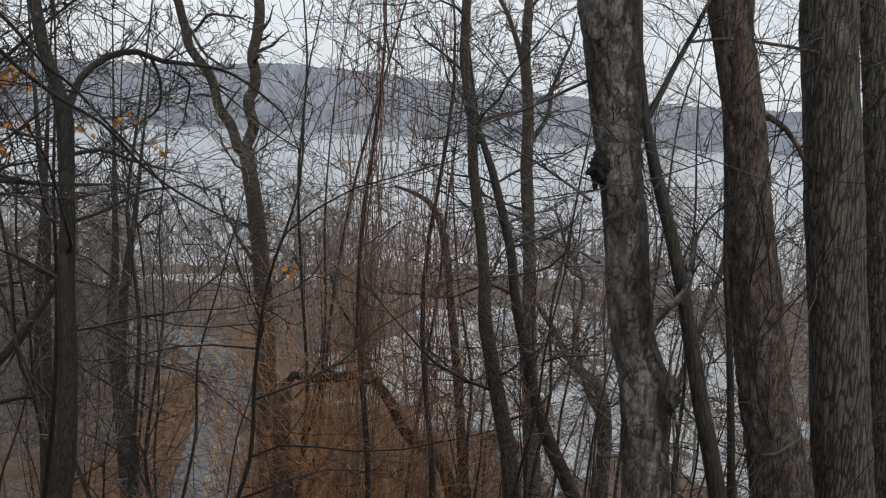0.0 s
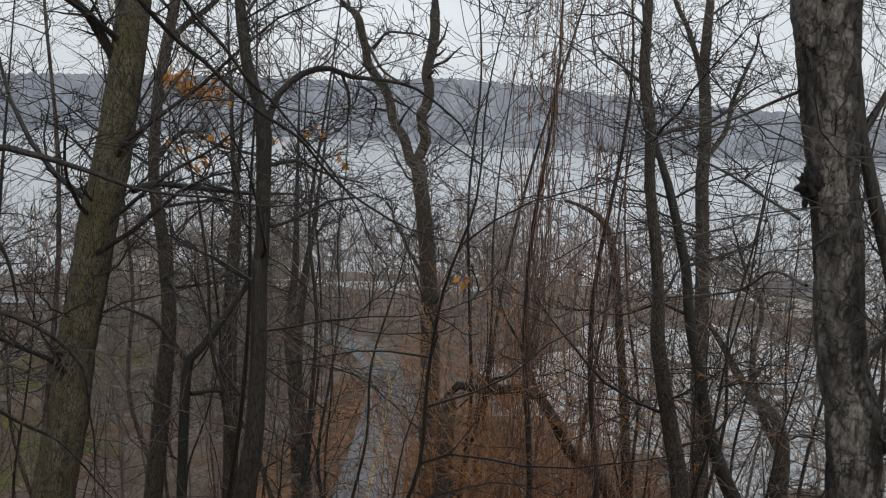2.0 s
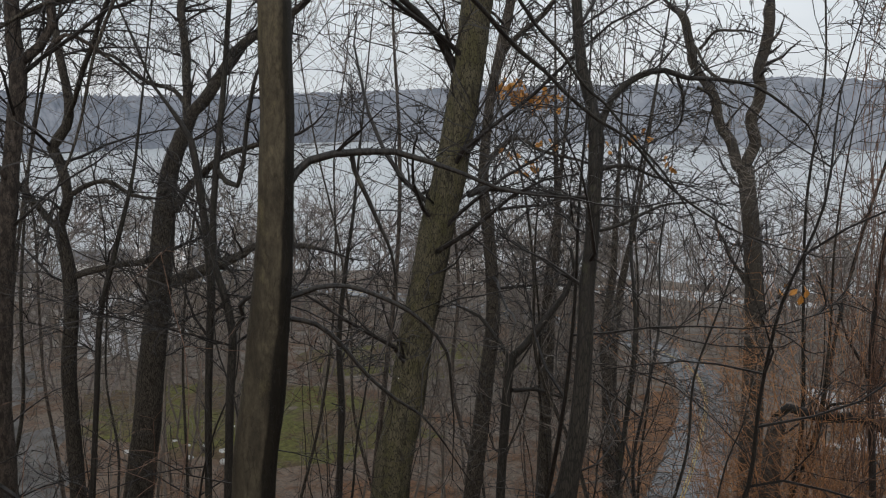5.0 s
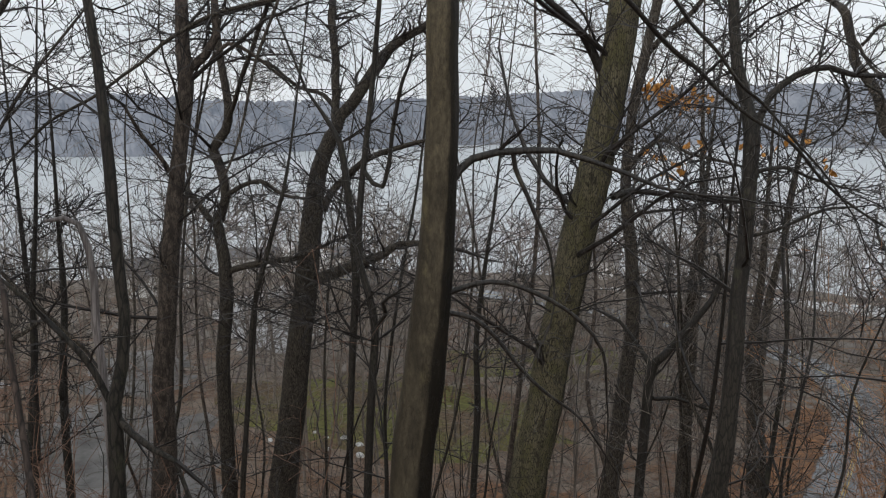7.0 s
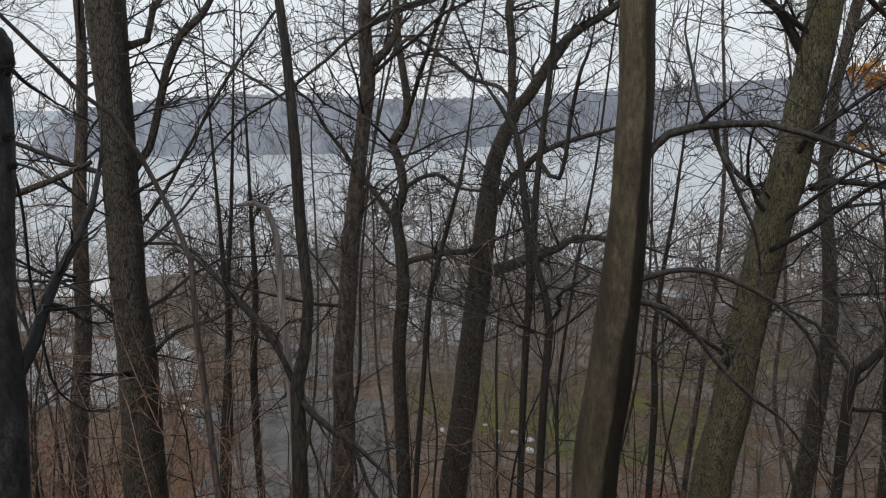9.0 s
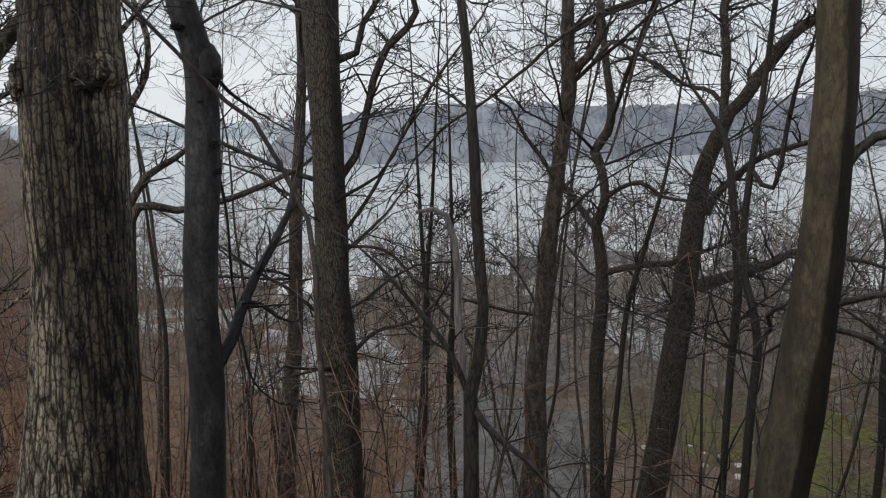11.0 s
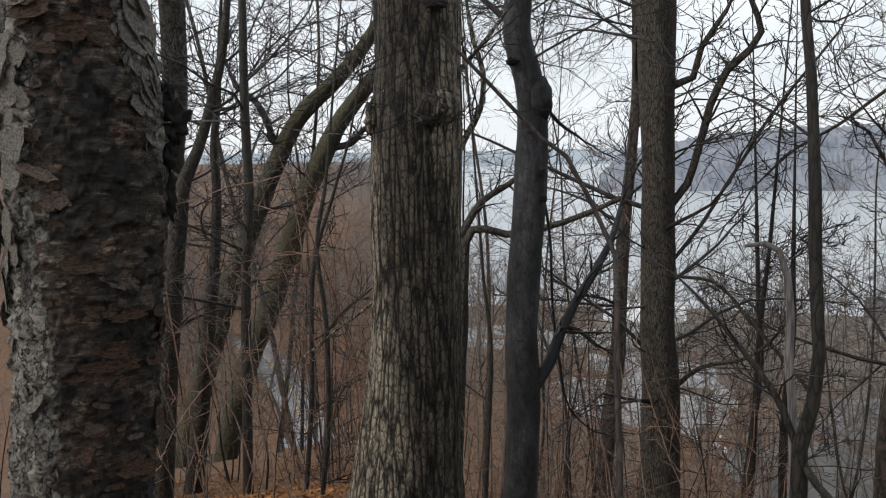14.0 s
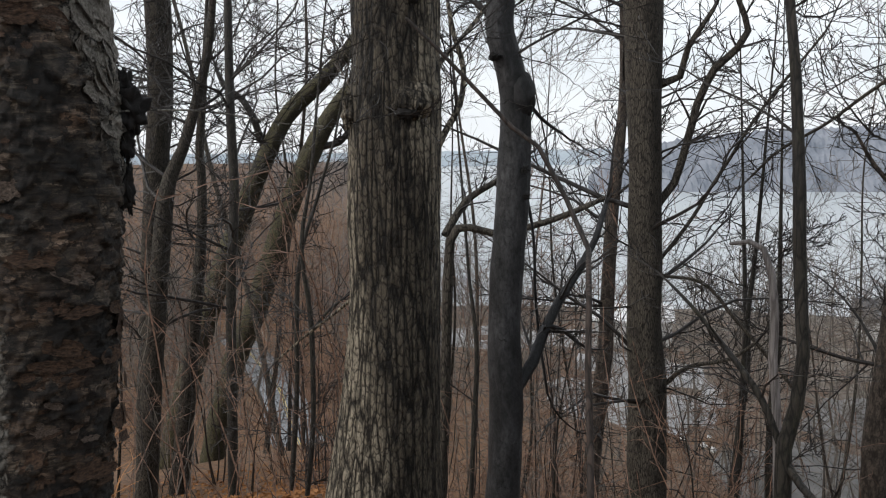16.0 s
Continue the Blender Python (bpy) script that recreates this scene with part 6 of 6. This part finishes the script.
thicket((-2.3, 24), 3.4, 2.2, 11.2, 210, ORANGE, "thicket", "tangled thicket of arching orange-brown stems", 21, 0.9, 0.007)
thicket((-4.6, 23.4), 2.2, 1.6, 8.2, 70, ORANGE, "thicket", "tangled thicket of arching orange-brown stems", 22, 1.1, 0.007)
thicket((0.8, 25), 2.6, 2.0, 7.5, 50, BRUSH, "thicket", "thicket of reddish bare stems on the slope", 23, 0.7, 0.009)
thicket((-2.6, 23.2), 4.5, 2.2, 7.5, 50, ORANGE, "thicket", "thicket of reddish bare stems on the slope", 25, 0.8, 0.009)
thicket((-7.5, -2.2), 2.2, 1.6, 3.0, 12, TWIG, "thicket", "low thicket of thin red-brown stems among trees", 26, 0.8, 0.003)
thicket((-5.6, -1.85), 0.6, 0.5, 1.7, 6, ORANGE, "thicket", "low thicket of tan and orange stems by the trunk", 30, 0.6, 0.0035)
thicket((-12, -3.2), 4.0, 2.5, 4.2, 16, BRUSH, "thicket", "low thicket of thin red-brown stems among trees", 27, 0.8, 0.005)
thicket((-9, 1.5), 2.4, 2.2, 4.2, 20, BRUSH, "thicket", "low thicket of thin red-brown stems among trees", 28, 0.8, 0.004)
thicket((-14, 5), 4.0, 3.0, 6.0, 50, BRUSH, "thicket", "low thicket of thin red-brown stems among trees", 29, 0.8, 0.006)
for k, (x, y, w, t, n) in enumerate(((-17, -1.5, 5, 6, 40), (-23, -3, 6, 7, 50), (-30, 1, 8, 8, 50), (-22, -8, 6, 6, 40), (-34, 3, 8, 8, 50))):
    thicket((x, y), w, 3.0, t, n, BRUSH if k < 3 else NEARWOOD, "thicket", "low thicket of thin brown stems among trees", 70 + k, 0.8, 0.008)
thicket((-1.0, 16), 2.0, 2.0, 5.0, 14, BRUSH, "thicket", "thicket of reddish bare stems on the slope", 24, 0.8, 0.008)


def hung_tree(place, height, count, seed):
    """A thin tree wrapped in many hanging vine stems."""
    rng = random.Random(seed)
    base = Vector((place[0], place[1], gz(*place) - 0.1))
    root = thing("vine_hung_tree", base, "thin tree wrapped in hanging red-brown vines", "tree")
    verts, faces = [], []
    axis = [Vector((0.25 * math.sin(k * 0.7), 0.2 * math.cos(k * 0.9), height * k / 14)) for k in range(15)]
    tube(verts, faces, axis, [0.1 * (1 - k / 17) for k in range(15)], 9)
    part("trunk", verts, faces, BARK["vine"], root)
    verts, faces = [], []
    for _ in range(count):
        a, r = rng.uniform(0, 6.3), abs(rng.gauss(0, 0.45)) + 0.05
        z, top = rng.uniform(0, height * 0.4), height * rng.uniform(0.6, 1.05)
        p = Vector((r * math.cos(a), r * math.sin(a), z))
        pts = []
        while p.z < top:
            pts.append(p.copy())
            p = p + Vector((rng.gauss(0, 0.07), rng.gauss(0, 0.07), rng.uniform(0.3, 0.6)))
            if rng.random() < 0.22:
                side = Vector((rng.uniform(-1, 1), rng.uniform(-1, 1), rng.uniform(-0.2, 0.7))).normalized()
                grow(verts, faces, rng, p, side, rng.uniform(0.4, 1.3), 0.009, 1, bend=0.35, fine=0.0075)
        if len(pts) > 2:
            tube(verts, faces, pts, [0.011] * len(pts), 3)
    tagged(part("vine", verts, faces, BRUSH, root, "hanging red-brown vine stems", smooth=False), kind="stuff")


hung_tree((-1.95, 21), 19, 40, 31)
hung_tree((-0.2, 19.5), 17, 22, 32)


# ---- saplings and mid trees on the bank ----
def sapling(seed, height, boughs, label, name, mat, fine, level=2, slim=1.0, low=0.22, twigs=SAPTWIG, spread=1.0, stout=0.36):
    rng = random.Random(seed)
    root = thing(name, (0, 0, 0), label, "tree", name + "s on the bank")
    thick = (height * 0.0038 + 0.008) * slim
    line = [(0, 0, -0.3, thick)]
    x = y = 0.0
    drift = Vector((rng.gauss(0, 0.014), rng.gauss(0, 0.014), 0))
    for k in range(1, 8):
        x, y = x + (drift.x + rng.gauss(0, 0.014)) * height, y + (drift.y + rng.gauss(0, 0.014)) * height
        line.append((x, y, height * k / 7, thick * (1 - 0.85 * k / 7)))
    pts, radii = spline(line, 0.35)
    verts, faces = [], []
    tube(verts, faces, pts, radii, 8)
    part("trunk", verts, faces, mat, root)
    verts, faces = [], []
    for _ in range(boughs):
        i = int(len(pts) * (low + (1 - low) * rng.random() ** 0.9))
        i = min(i, len(pts) - 1)
        a = rng.uniform(0, 6.3)
        d = Vector((math.cos(a), math.sin(a), rng.uniform(0.2, 1.1) / spread)).normalized()
        grow(verts, faces, rng, pts[i], d, height * spread * rng.uniform(0.14, 0.3), max(fine * 1.3, radii[i] * stout), level, lift=0.08 / spread ** 4, bend=0.6, fork=0.72, fine=fine)
    tagged(part("crown", verts, faces, twigs, root, "bare wet twigs", smooth=False), kind="stuff")
    return root


young = [sapling(100 + k, 6.5 + 0.7 * k, 13 + k // 2, "slim bare sapling on the leafy bank", "sapling", BARK["dark" if k % 2 else "ash"], 0.005) for k in range(7)]
wet_young = [sapling(240 + k, 7.5 + 1.1 * k, 13, "slim bare sapling with dark wet kinked twigs", "sapling", BARK["wet_limb"], 0.0068, twigs=TWIG, spread=1.6, stout=0.75) for k in range(5)]
grown = [sapling(200 + k, 15 + 1.2 * k, 15, "bare grey-brown tree on the lower bank", "bank_tree", BARK["ash" if k % 2 else "rough"], 0.0085) for k in range(5)]

tall = [sapling(220 + k, 23 + 1.5 * k, 16, "tall slim bare tree on the lower bank", "slim_tree", BARK["ash" if k % 2 else "dark"], 0.0075, slim=0.75, low=0.45) for k in range(4)]


PAVED = ((17, 112, 26, 40), (-112, 78, 17, 11), (-112, 24, 14, 7), (-150, 10, 7, 15), (-60, 170, 36, 18))


def paved(x, y):
    return any(((x - cx) / a) ** 2 + ((y - cy) / b) ** 2 < 1 for cx, cy, a, b in PAVED)


def scatter(kinds, count, near, far, az_low, az_high, seed, low=0.8, high=1.25):
    rng = random.Random(seed)
    used = set()
    for _ in range(count):
        a = radians(rng.uniform(az_low, az_high))
        r = math.sqrt(rng.uniform(near * near, far * far))
        x, y = -r * math.sin(a), r * math.cos(a)
        if min(math.hypot(x - p, y - q) for p, q in ROAD + ROAD_WEST) < 5:
            continue
        if 28 < math.degrees(a) < 96 and rng.random() < (0.52 if math.degrees(a) < 52 else 0.38):
            continue
        if 100 < math.degrees(a) < 105.5 and rng.random() < 0.6:
            continue
        if 14.5 < math.degrees(a) < 20 and rng.random() < (0.75 if r > 19 else 0.4):
            continue
        if paved(x, y) or (r < 23 and abs(math.degrees(a) - 5) < 7):
            continue
        ob = rng.choice(kinds)
        m = Matrix.Translation((x, y, gz(x, y))) @ Euler((rng.gauss(0, 0.06), rng.gauss(0, 0.06), rng.uniform(0, 6.3))).to_matrix().to_4x4() @ Matrix.Scale(rng.uniform(low, high), 4)
        if ob in used:
            copy_thing(ob, m)
        else:
            ob.matrix_basis = m
            used.add(ob)


def shrub(seed, height, stems, fine):
    """A small tree of slim stems from one root."""
    rng = random.Random(seed)
    root = thing("small_tree", (0, 0, 0), "small many-stemmed bare tree with reddish-brown twigs on the bank", "tree", "small trees on the bank")
    verts, faces = [], []
    for _ in range(stems):
        a, tall_by = rng.uniform(0, 6.3), height * rng.uniform(0.65, 1.0)
        lean = Vector((math.cos(a), math.sin(a), 0)) * rng.uniform(0.05, 0.2)
        line, x = [], Vector((math.cos(a) * 0.2, math.sin(a) * 0.2, -0.2))
        for k in range(7):
            line.append((x.x, x.y, x.z, 0.036 * (1 - 0.12 * k)))
            x = x + (lean + Vector((rng.gauss(0, 0.09), rng.gauss(0, 0.09), 1))) * tall_by / 6
        pts, radii = spline(line, 0.7)
        v, f = [], []
        tube(v, f, pts, radii, 5)
        part("stem", v, f, BARK["vine" if seed % 3 else "dark"], root)
        for _ in range(5):
            p = pts[min(len(pts) - 1, int(len(pts) * rng.uniform(0.3, 1.0)))]
            a = rng.uniform(0, 6.3)
            grow(verts, faces, rng, p, Vector((math.cos(a), math.sin(a), rng.uniform(0.3, 1.2))), tall_by * rng.uniform(0.12, 0.3), 0.014, 2, lift=0.06, bend=0.42, fork=0.55, fine=fine)
    tagged(part("crown", verts, faces, BRUSH if seed % 3 else SAPTWIG, root, smooth=False), kind="stuff")
    return root


shrubs = [shrub(400 + k, 9 + 1.0 * k, 4, 0.0075) for k in range(6)]
scatter(shrubs, 44, 20, 46, 58, 98, 71, 0.8, 1.25)
scatter(shrubs, 14, 12, 40, 93, 120, 72, 0.5, 0.9)
scatter(shrubs, 34, 20, 46, -28, 58, 73, 0.8, 1.2)
scatter(tall, 10, 22, 40, 60, 92, 78, 0.85, 1.15)
scatter(tall, 26, 25, 44, -32, 124, 75, 0.9, 1.2)
scatter(young, 34, 12.5, 23, -32, 122, 41)
scatter(young, 7, 13, 22, 22, 42, 48, 0.9, 1.3)
scatter(young, 34, 20, 42, -32, 124, 42, 0.95, 1.5)
scatter(young, 16, 22, 48, -12, 24, 44, 0.9, 1.4)
scatter(grown, 20, 18, 40, -34, 126, 43, 1.0, 1.5)
scatter(young, 10, 14, 34, 89, 116, 49, 0.8, 1.3)
scatter(grown, 7, 27, 44, 27, 49, 58, 0.95, 1.25)
scatter(young, 12, 13, 30, -24, -2.5, 59, 0.9, 1.4)
scatter(grown, 6, 26, 44, -26, -2.5, 60, 0.9, 1.2)
scatter(grown, 4, 14, 26, 66, 110, 46, 1.0, 1.4)
scatter(young, 9, 14, 26, 17, 32, 47, 1.0, 1.5)
scatter(young, 4, 13, 19, 8, 24, 86, 0.8, 1.1)
scatter(wet_young, 13, 10.0, 19, 10, 44, 79, 0.8, 1.15)
scatter(wet_young, 5, 11, 18, -22, -5, 83, 0.8, 1.1)
scatter(wet_young, 7, 11, 20, 46, 82, 84, 0.7, 1.0)
scatter(shrubs, 5, 20, 34, 93, 108, 85, 0.6, 0.9)
scatter(grown, 18, 36, 60, -34, 126, 45, 0.75, 1.2)
for k, (a, r) in enumerate(((4, 42), (-9, 30), (-18, 34), (28, 33), (40, 34), (52, 36), (64, 30), (74, 36), (84, 30))):
    thicket((-r * math.sin(radians(a)), r * math.cos(radians(a))), 7.0, 4.0, 5.5, 34, SAPTWIG, "thicket", "thicket of thin grey-brown stems on the bank", 120 + k, 0.7, 0.009)


# ---- far woods ----
def far_tree(seed, height, fine, boughs, level):
    rng = random.Random(seed)
    verts, faces = [], []
    pts = [Vector((rng.gauss(0, 0.5), rng.gauss(0, 0.5), height * k / 5 - 0.4)) for k in range(6)]
    tube(verts, faces, pts, [height * 0.0055 * (1 - 0.85 * k / 5) + fine for k in range(6)], 4)
    for _ in range(boughs):
        k = 1.4 + 3.6 * rng.random()
        p = pts[int(k)].lerp(pts[min(5, int(k) + 1)], k % 1)
        a = rng.uniform(0, 6.3)
        grow(verts, faces, rng, p, Vector((math.cos(a), math.sin(a), rng.uniform(0.1, 1.0))).normalized(), height * rng.uniform(0.2, 0.42), fine * 1.9, level, lift=0.15, bend=0.38, fork=0.95, fine=fine, tip=2)
    tris = []
    for f in faces:
        tris += [(f[0], f[i], f[i + 1]) for i in range(1, len(f) - 1)]
    return np.array([tuple(v) for v in verts], np.float32), np.array(tris, np.int32)


def woods(name, protos, spots, mat, label, seed):
    """A whole wood as one mesh of many bare trees."""
    rng = random.Random(seed)
    vs, fs, n = [], [], 0
    for x, y, s in spots:
        v, f = rng.choice(protos)
        a = rng.uniform(0, 6.3)
        c, d = math.cos(a), math.sin(a)
        w = v @ np.array([[c, d, 0], [-d, c, 0], [0, 0, 1]], np.float32) * s + np.array([x, y, gz(x, y)], np.float32)
        vs.append(w)
        fs.append(f + n)
        n += len(v)
    vs, fs = np.concatenate(vs), np.concatenate(fs)
    me = bpy.data.meshes.new(name)
    me.vertices.add(len(vs))
    me.vertices.foreach_set("co", vs.ravel())
    me.loops.add(len(fs) * 3)
    me.loops.foreach_set("vertex_index", fs.ravel())
    me.polygons.add(len(fs))
    me.polygons.foreach_set("loop_start", np.arange(0, len(fs) * 3, 3))
    me.update(calc_edges=True)
    me.materials.append(mat)
    return tagged(new(name, me), label, "woods", kind="stuff")


thinned = lambda x, y: not 24 < math.degrees(math.atan2(-x, y)) < 50 or math.sin(x * 3.1 + y * 5.7) > -0.2
open_way = lambda x, y: math.hypot(x, y) > 105 or not 100 < math.degrees(math.atan2(-x, y)) < 106


def spots(count, near, far, az_low, az_high, seed, low, high, keep=lambda x, y: True):
    rng = random.Random(seed)
    out = []
    while len(out) < count:
        a, r = radians(rng.uniform(az_low, az_high)), math.sqrt(rng.uniform(near * near, far * far))
        x, y = -r * math.sin(a), r * math.cos(a)
        clear = min(math.hypot(x - p, y - q) for p, q in spaced) > 5.5
        if clear and keep(x, y) and not paved(x, y):
            out.append((x, y, rng.uniform(low, high)))
    return out


spaced = [tuple(p)[:2] for line in (ROAD, ROAD_WEST) for p in spline([(x, y, 0, 1) for x, y in line], 4.0)[0]]
on_land = lambda x, y: gz(x, y) > LAKE + 1.5
mid_protos = [far_tree(300 + k, 17 + 1.2 * k, 0.019, 21, 1) for k in range(8)]
brush_protos = [far_tree(340 + k, 9 + k, 0.026, 15, 1) for k in range(5)]
back_protos = [far_tree(320 + k, 13 + k, 0.05, 9, 1) for k in range(6)]
woods("near_woods", mid_protos, spots(300, 46, 135, -36, 112, 51, 0.7, 1.05, thinned), NEARWOOD, "bare grey woods below the bank by the road", 61)
woods("near_woods", mid_protos, spots(30, 50, 115, 19, 34, 80, 0.7, 1.0) + spots(40, 96, 150, 4, 24, 82, 0.8, 1.1), NEARWOOD, "bare grey woods below the bank by the lawn", 81)
woods("shore_woods", back_protos, spots(205, 120, 345, -38, 100, 52, 0.6, 1.05, on_land), FARWOOD, "bare woods between the houses and the shore", 62)
woods("shore_woods", back_protos, spots(90, 105, 260, -12, 36, 55, 0.7, 1.1, on_land) + spots(110, 88, 150, -6, 62, 56, 0.85, 1.2) + spots(60, 150, 300, -26, 3, 67, 0.9, 1.25), FARWOOD, "bare woods between the road and the shore", 65)
woods("hill_woods", mid_protos, spots(80, 55, 220, 92, 128, 53, 0.5, 0.85, open_way), FARWOOD, "bare woods on the western hillside", 63)
woods("hill_woods", brush_protos, spots(110, 45, 150, 91.5, 118, 57, 0.45, 0.8, open_way), BRUSH, "reddish bare brushwood on the western hillside", 66)
woods("hill_woods", back_protos, spots(150, 170, 330, 91.5, 124, 68, 0.5, 0.8, open_way), FARWOOD, "pale brown bare woods on the western hillside", 69)
woods("hill_woods", brush_protos, spots(110, 105, 180, 93, 114, 76, 0.6, 0.95), HILLWOOD, "reddish-brown bare brushwood on the western hillside", 77)
woods("hill_woods", back_protos, spots(150, 230, 480, 92, 128, 54, 0.7, 1.1), FARWOOD, "bare woods on the western hillside", 64)


# ---- houses by the shore ----
def prism(x0, x1, y0, y1, z0, z1):
    v = [(x, y, z) for z in (z0, z1) for y in (y0, y1) for x in (x0, x1)]
    return v, [(0, 2, 3, 1), (4, 5, 7, 6), (0, 1, 5, 4), (1, 3, 7, 5), (3, 2, 6, 7), (2, 0, 4, 6)]


SIDING = plain("pale_siding", (0.5, 0.5, 0.49), (0.66, 0.66, 0.65), 2.0, 0.7)
SHINGLE = plain("grey_shingles", (0.1, 0.1, 0.105), (0.19, 0.19, 0.2), 3.0, 0.7)
WHITE = plain("white_paint", (0.7, 0.7, 0.7), (0.8, 0.8, 0.8), 2.0, 0.5)
PANE = plain("dark_window_glass", (0.02, 0.022, 0.025), (0.04, 0.042, 0.045), 1.0, 0.08, 0.6)


def house(x, y, turn, wide, deep, tall, pitch, roof_mat, label, windows):
    root = thing("house", (x, y, gz(x, y) - 0.3), label, "house", "houses by the shore")
    root.rotation_euler = (0, 0, turn)
    part("wall", *prism(-wide / 2, wide / 2, -deep / 2, deep / 2, 0, tall), SIDING, root, smooth=False)
    e, h = 0.5, deep / 2 * pitch
    v = [(-wide / 2 - e, -deep / 2 - e, tall), (wide / 2 + e, -deep / 2 - e, tall), (wide / 2 + e, 0, tall + h), (-wide / 2 - e, 0, tall + h),
         (-wide / 2 - e, deep / 2 + e, tall), (wide / 2 + e, deep / 2 + e, tall)]
    v += [(a, b, c + 0.3) for a, b, c in v]
    f = [(6, 7, 8, 9), (9, 8, 11, 10), (1, 0, 3, 2), (2, 3, 4, 5), (0, 1, 7, 6), (5, 4, 10, 11), (1, 2, 8, 7), (2, 5, 11, 8), (3, 0, 6, 9), (4, 3, 9, 10)]
    part("roof", v, f, roof_mat, root, smooth=False)
    for k in range(windows):
        cx = -wide / 2 + wide * (k + 0.5) / windows
        ob = part("window", *prism(cx - 0.7, cx + 0.7, -deep / 2 - 0.06, -deep / 2 + 0.05, tall * 0.4, tall * 0.4 + 1.4), WHITE, root, smooth=False)
        part("pane", *prism(cx - 0.55, cx + 0.55, -deep / 2 - 0.08, -deep / 2 - 0.062, tall * 0.4 + 0.15, tall * 0.4 + 1.25), PANE, ob, smooth=False)


house(-6, 300, 0.1, 34, 12, 4.5, 0.25, WHITE, "long low building with a white roof near the water", 9)
house(62, 250, -0.2, 12, 9, 5, 0.7, SHINGLE, "pale house with a grey shingle roof among trees", 3)
house(-205, 152, 0.9, 40, 14, 6, 0.3, SHINGLE, "long grey-roofed building near the shore", 8)
house(-170, 130, 0.8, 11, 8, 5, 0.7, WHITE, "small pale house with a light roof among trees", 3)
house(-120, 190, 0.5, 12, 9, 5.5, 0.7, SHINGLE, "pale house with a grey shingle roof among trees", 3)
house(-150, 78, 1.1, 12, 9, 5, 0.6, SHINGLE, "pale house with a grey shingle roof among trees", 3)
house(-145, 30, 1.4, 13, 9, 4.5, 0.5, WHITE, "small pale house with a light roof among trees", 3)
house(40, 190, -0.1, 13, 9, 5, 0.6, SHINGLE, "pale house with a grey shingle roof among trees", 3)

# ---- pale boulders at the lawn's edge ----
STONE = plain("pale_stone", (0.42, 0.42, 0.41), (0.66, 0.66, 0.65), 3.0, 0.8, bump=0.03)
rng = random.Random(9)
for k in range(16):
    x, y = (-58.4 + rng.gauss(0, 3.5), 47 + rng.gauss(0, 3.5)) if k < 10 else (-86 + rng.gauss(0, 3), 25 + rng.gauss(0, 4))
    root = thing("boulder", (x, y, gz(x, y)), "pale boulder lying at the edge of the lawn", "boulder", "boulders by the lawn")
    s = rng.uniform(0.2, 0.5)
    lump("stone", (root, None, Vector((0, 0, 0))), (0, 0, s * 0.3), (s, s * rng.uniform(0.6, 1), s * 0.55), STONE, k * 3.1, 0.35)


# ---- fallen leaves on the western slope ----
def fallen_leaves(count, seed):
    rng = random.Random(seed)
    verts, faces = [], []
    while len(faces) < count * 2:
        a, r = radians(rng.uniform(86, 132) if len(faces) < count else rng.uniform(0, 360)), rng.uniform(0.6, 15)
        if len(faces) < count:
            r = rng.uniform(2.5, 26)
        x, y = -r * math.sin(a), r * math.cos(a)
        c = Vector((x, y, gz(x, y) + rng.uniform(0.01, 0.05)))
        m = Euler((rng.gauss(0, 0.5), rng.gauss(0, 0.5), rng.uniform(0, 6.3))).to_matrix()
        s = rng.uniform(0.05, 0.09)
        n = len(verts)
        for p in ((0, -1, 0.1), (0.5, 0, 0.35), (0, 1, 0.1), (-0.5, 0, 0.35), (0, 0, 0)):
            verts.append(c + m @ Vector(p) * s)
        faces += [(n, n + 1, n + 2, n + 4), (n, n + 4, n + 2, n + 3)]
    return tagged(part("leaf_litter", verts, faces, FALLEN, smooth=False), "loose orange-brown fallen leaves on the slope", "leaves", kind="stuff")


FALLEN = plain("fallen_leaves", (0.16, 0.065, 0.022), (0.42, 0.2, 0.075), 2.5, 0.7)
fallen_leaves(14000, 91)


# ---- rain hanging on the near twigs ----
def raindrops(count, seed):
    rng = random.Random(seed)
    verts, faces = [], []
    ring = [(math.cos(k * math.pi / 3), math.sin(k * math.pi / 3)) for k in range(6)]
    for v, _, _ in rng.sample(wet_tips, min(count, len(wet_tips))):
        s = rng.uniform(0.0016, 0.0032)
        c, n = v - Vector((0, 0, s * 1.1)), len(verts)
        verts.append(c + Vector((0, 0, s * 1.3)))
        for z, w in ((0.5, 0.8), (-0.35, 0.95)):
            verts += [c + Vector((x * w * s, y * w * s, z * s)) for x, y in ring]
        verts.append(c - Vector((0, 0, s)))
        for k in range(6):
            j = (k + 1) % 6
            faces += [(n, n + 1 + k, n + 1 + j), (n + 1 + k, n + 7 + k, n + 7 + j, n + 1 + j), (n + 13, n + 7 + j, n + 7 + k)]
    return tagged(part("raindrops", verts, faces, DROP), "clear raindrops hanging from bare wet twigs", "raindrops", kind="stuff")


DROP, _, drop_shader = material("rain_water", 0.02, 0.5)
drop_shader.inputs["Transmission Weight"].default_value = 1.0
drop_shader.inputs["IOR"].default_value = 1.33
raindrops(2200, 17)
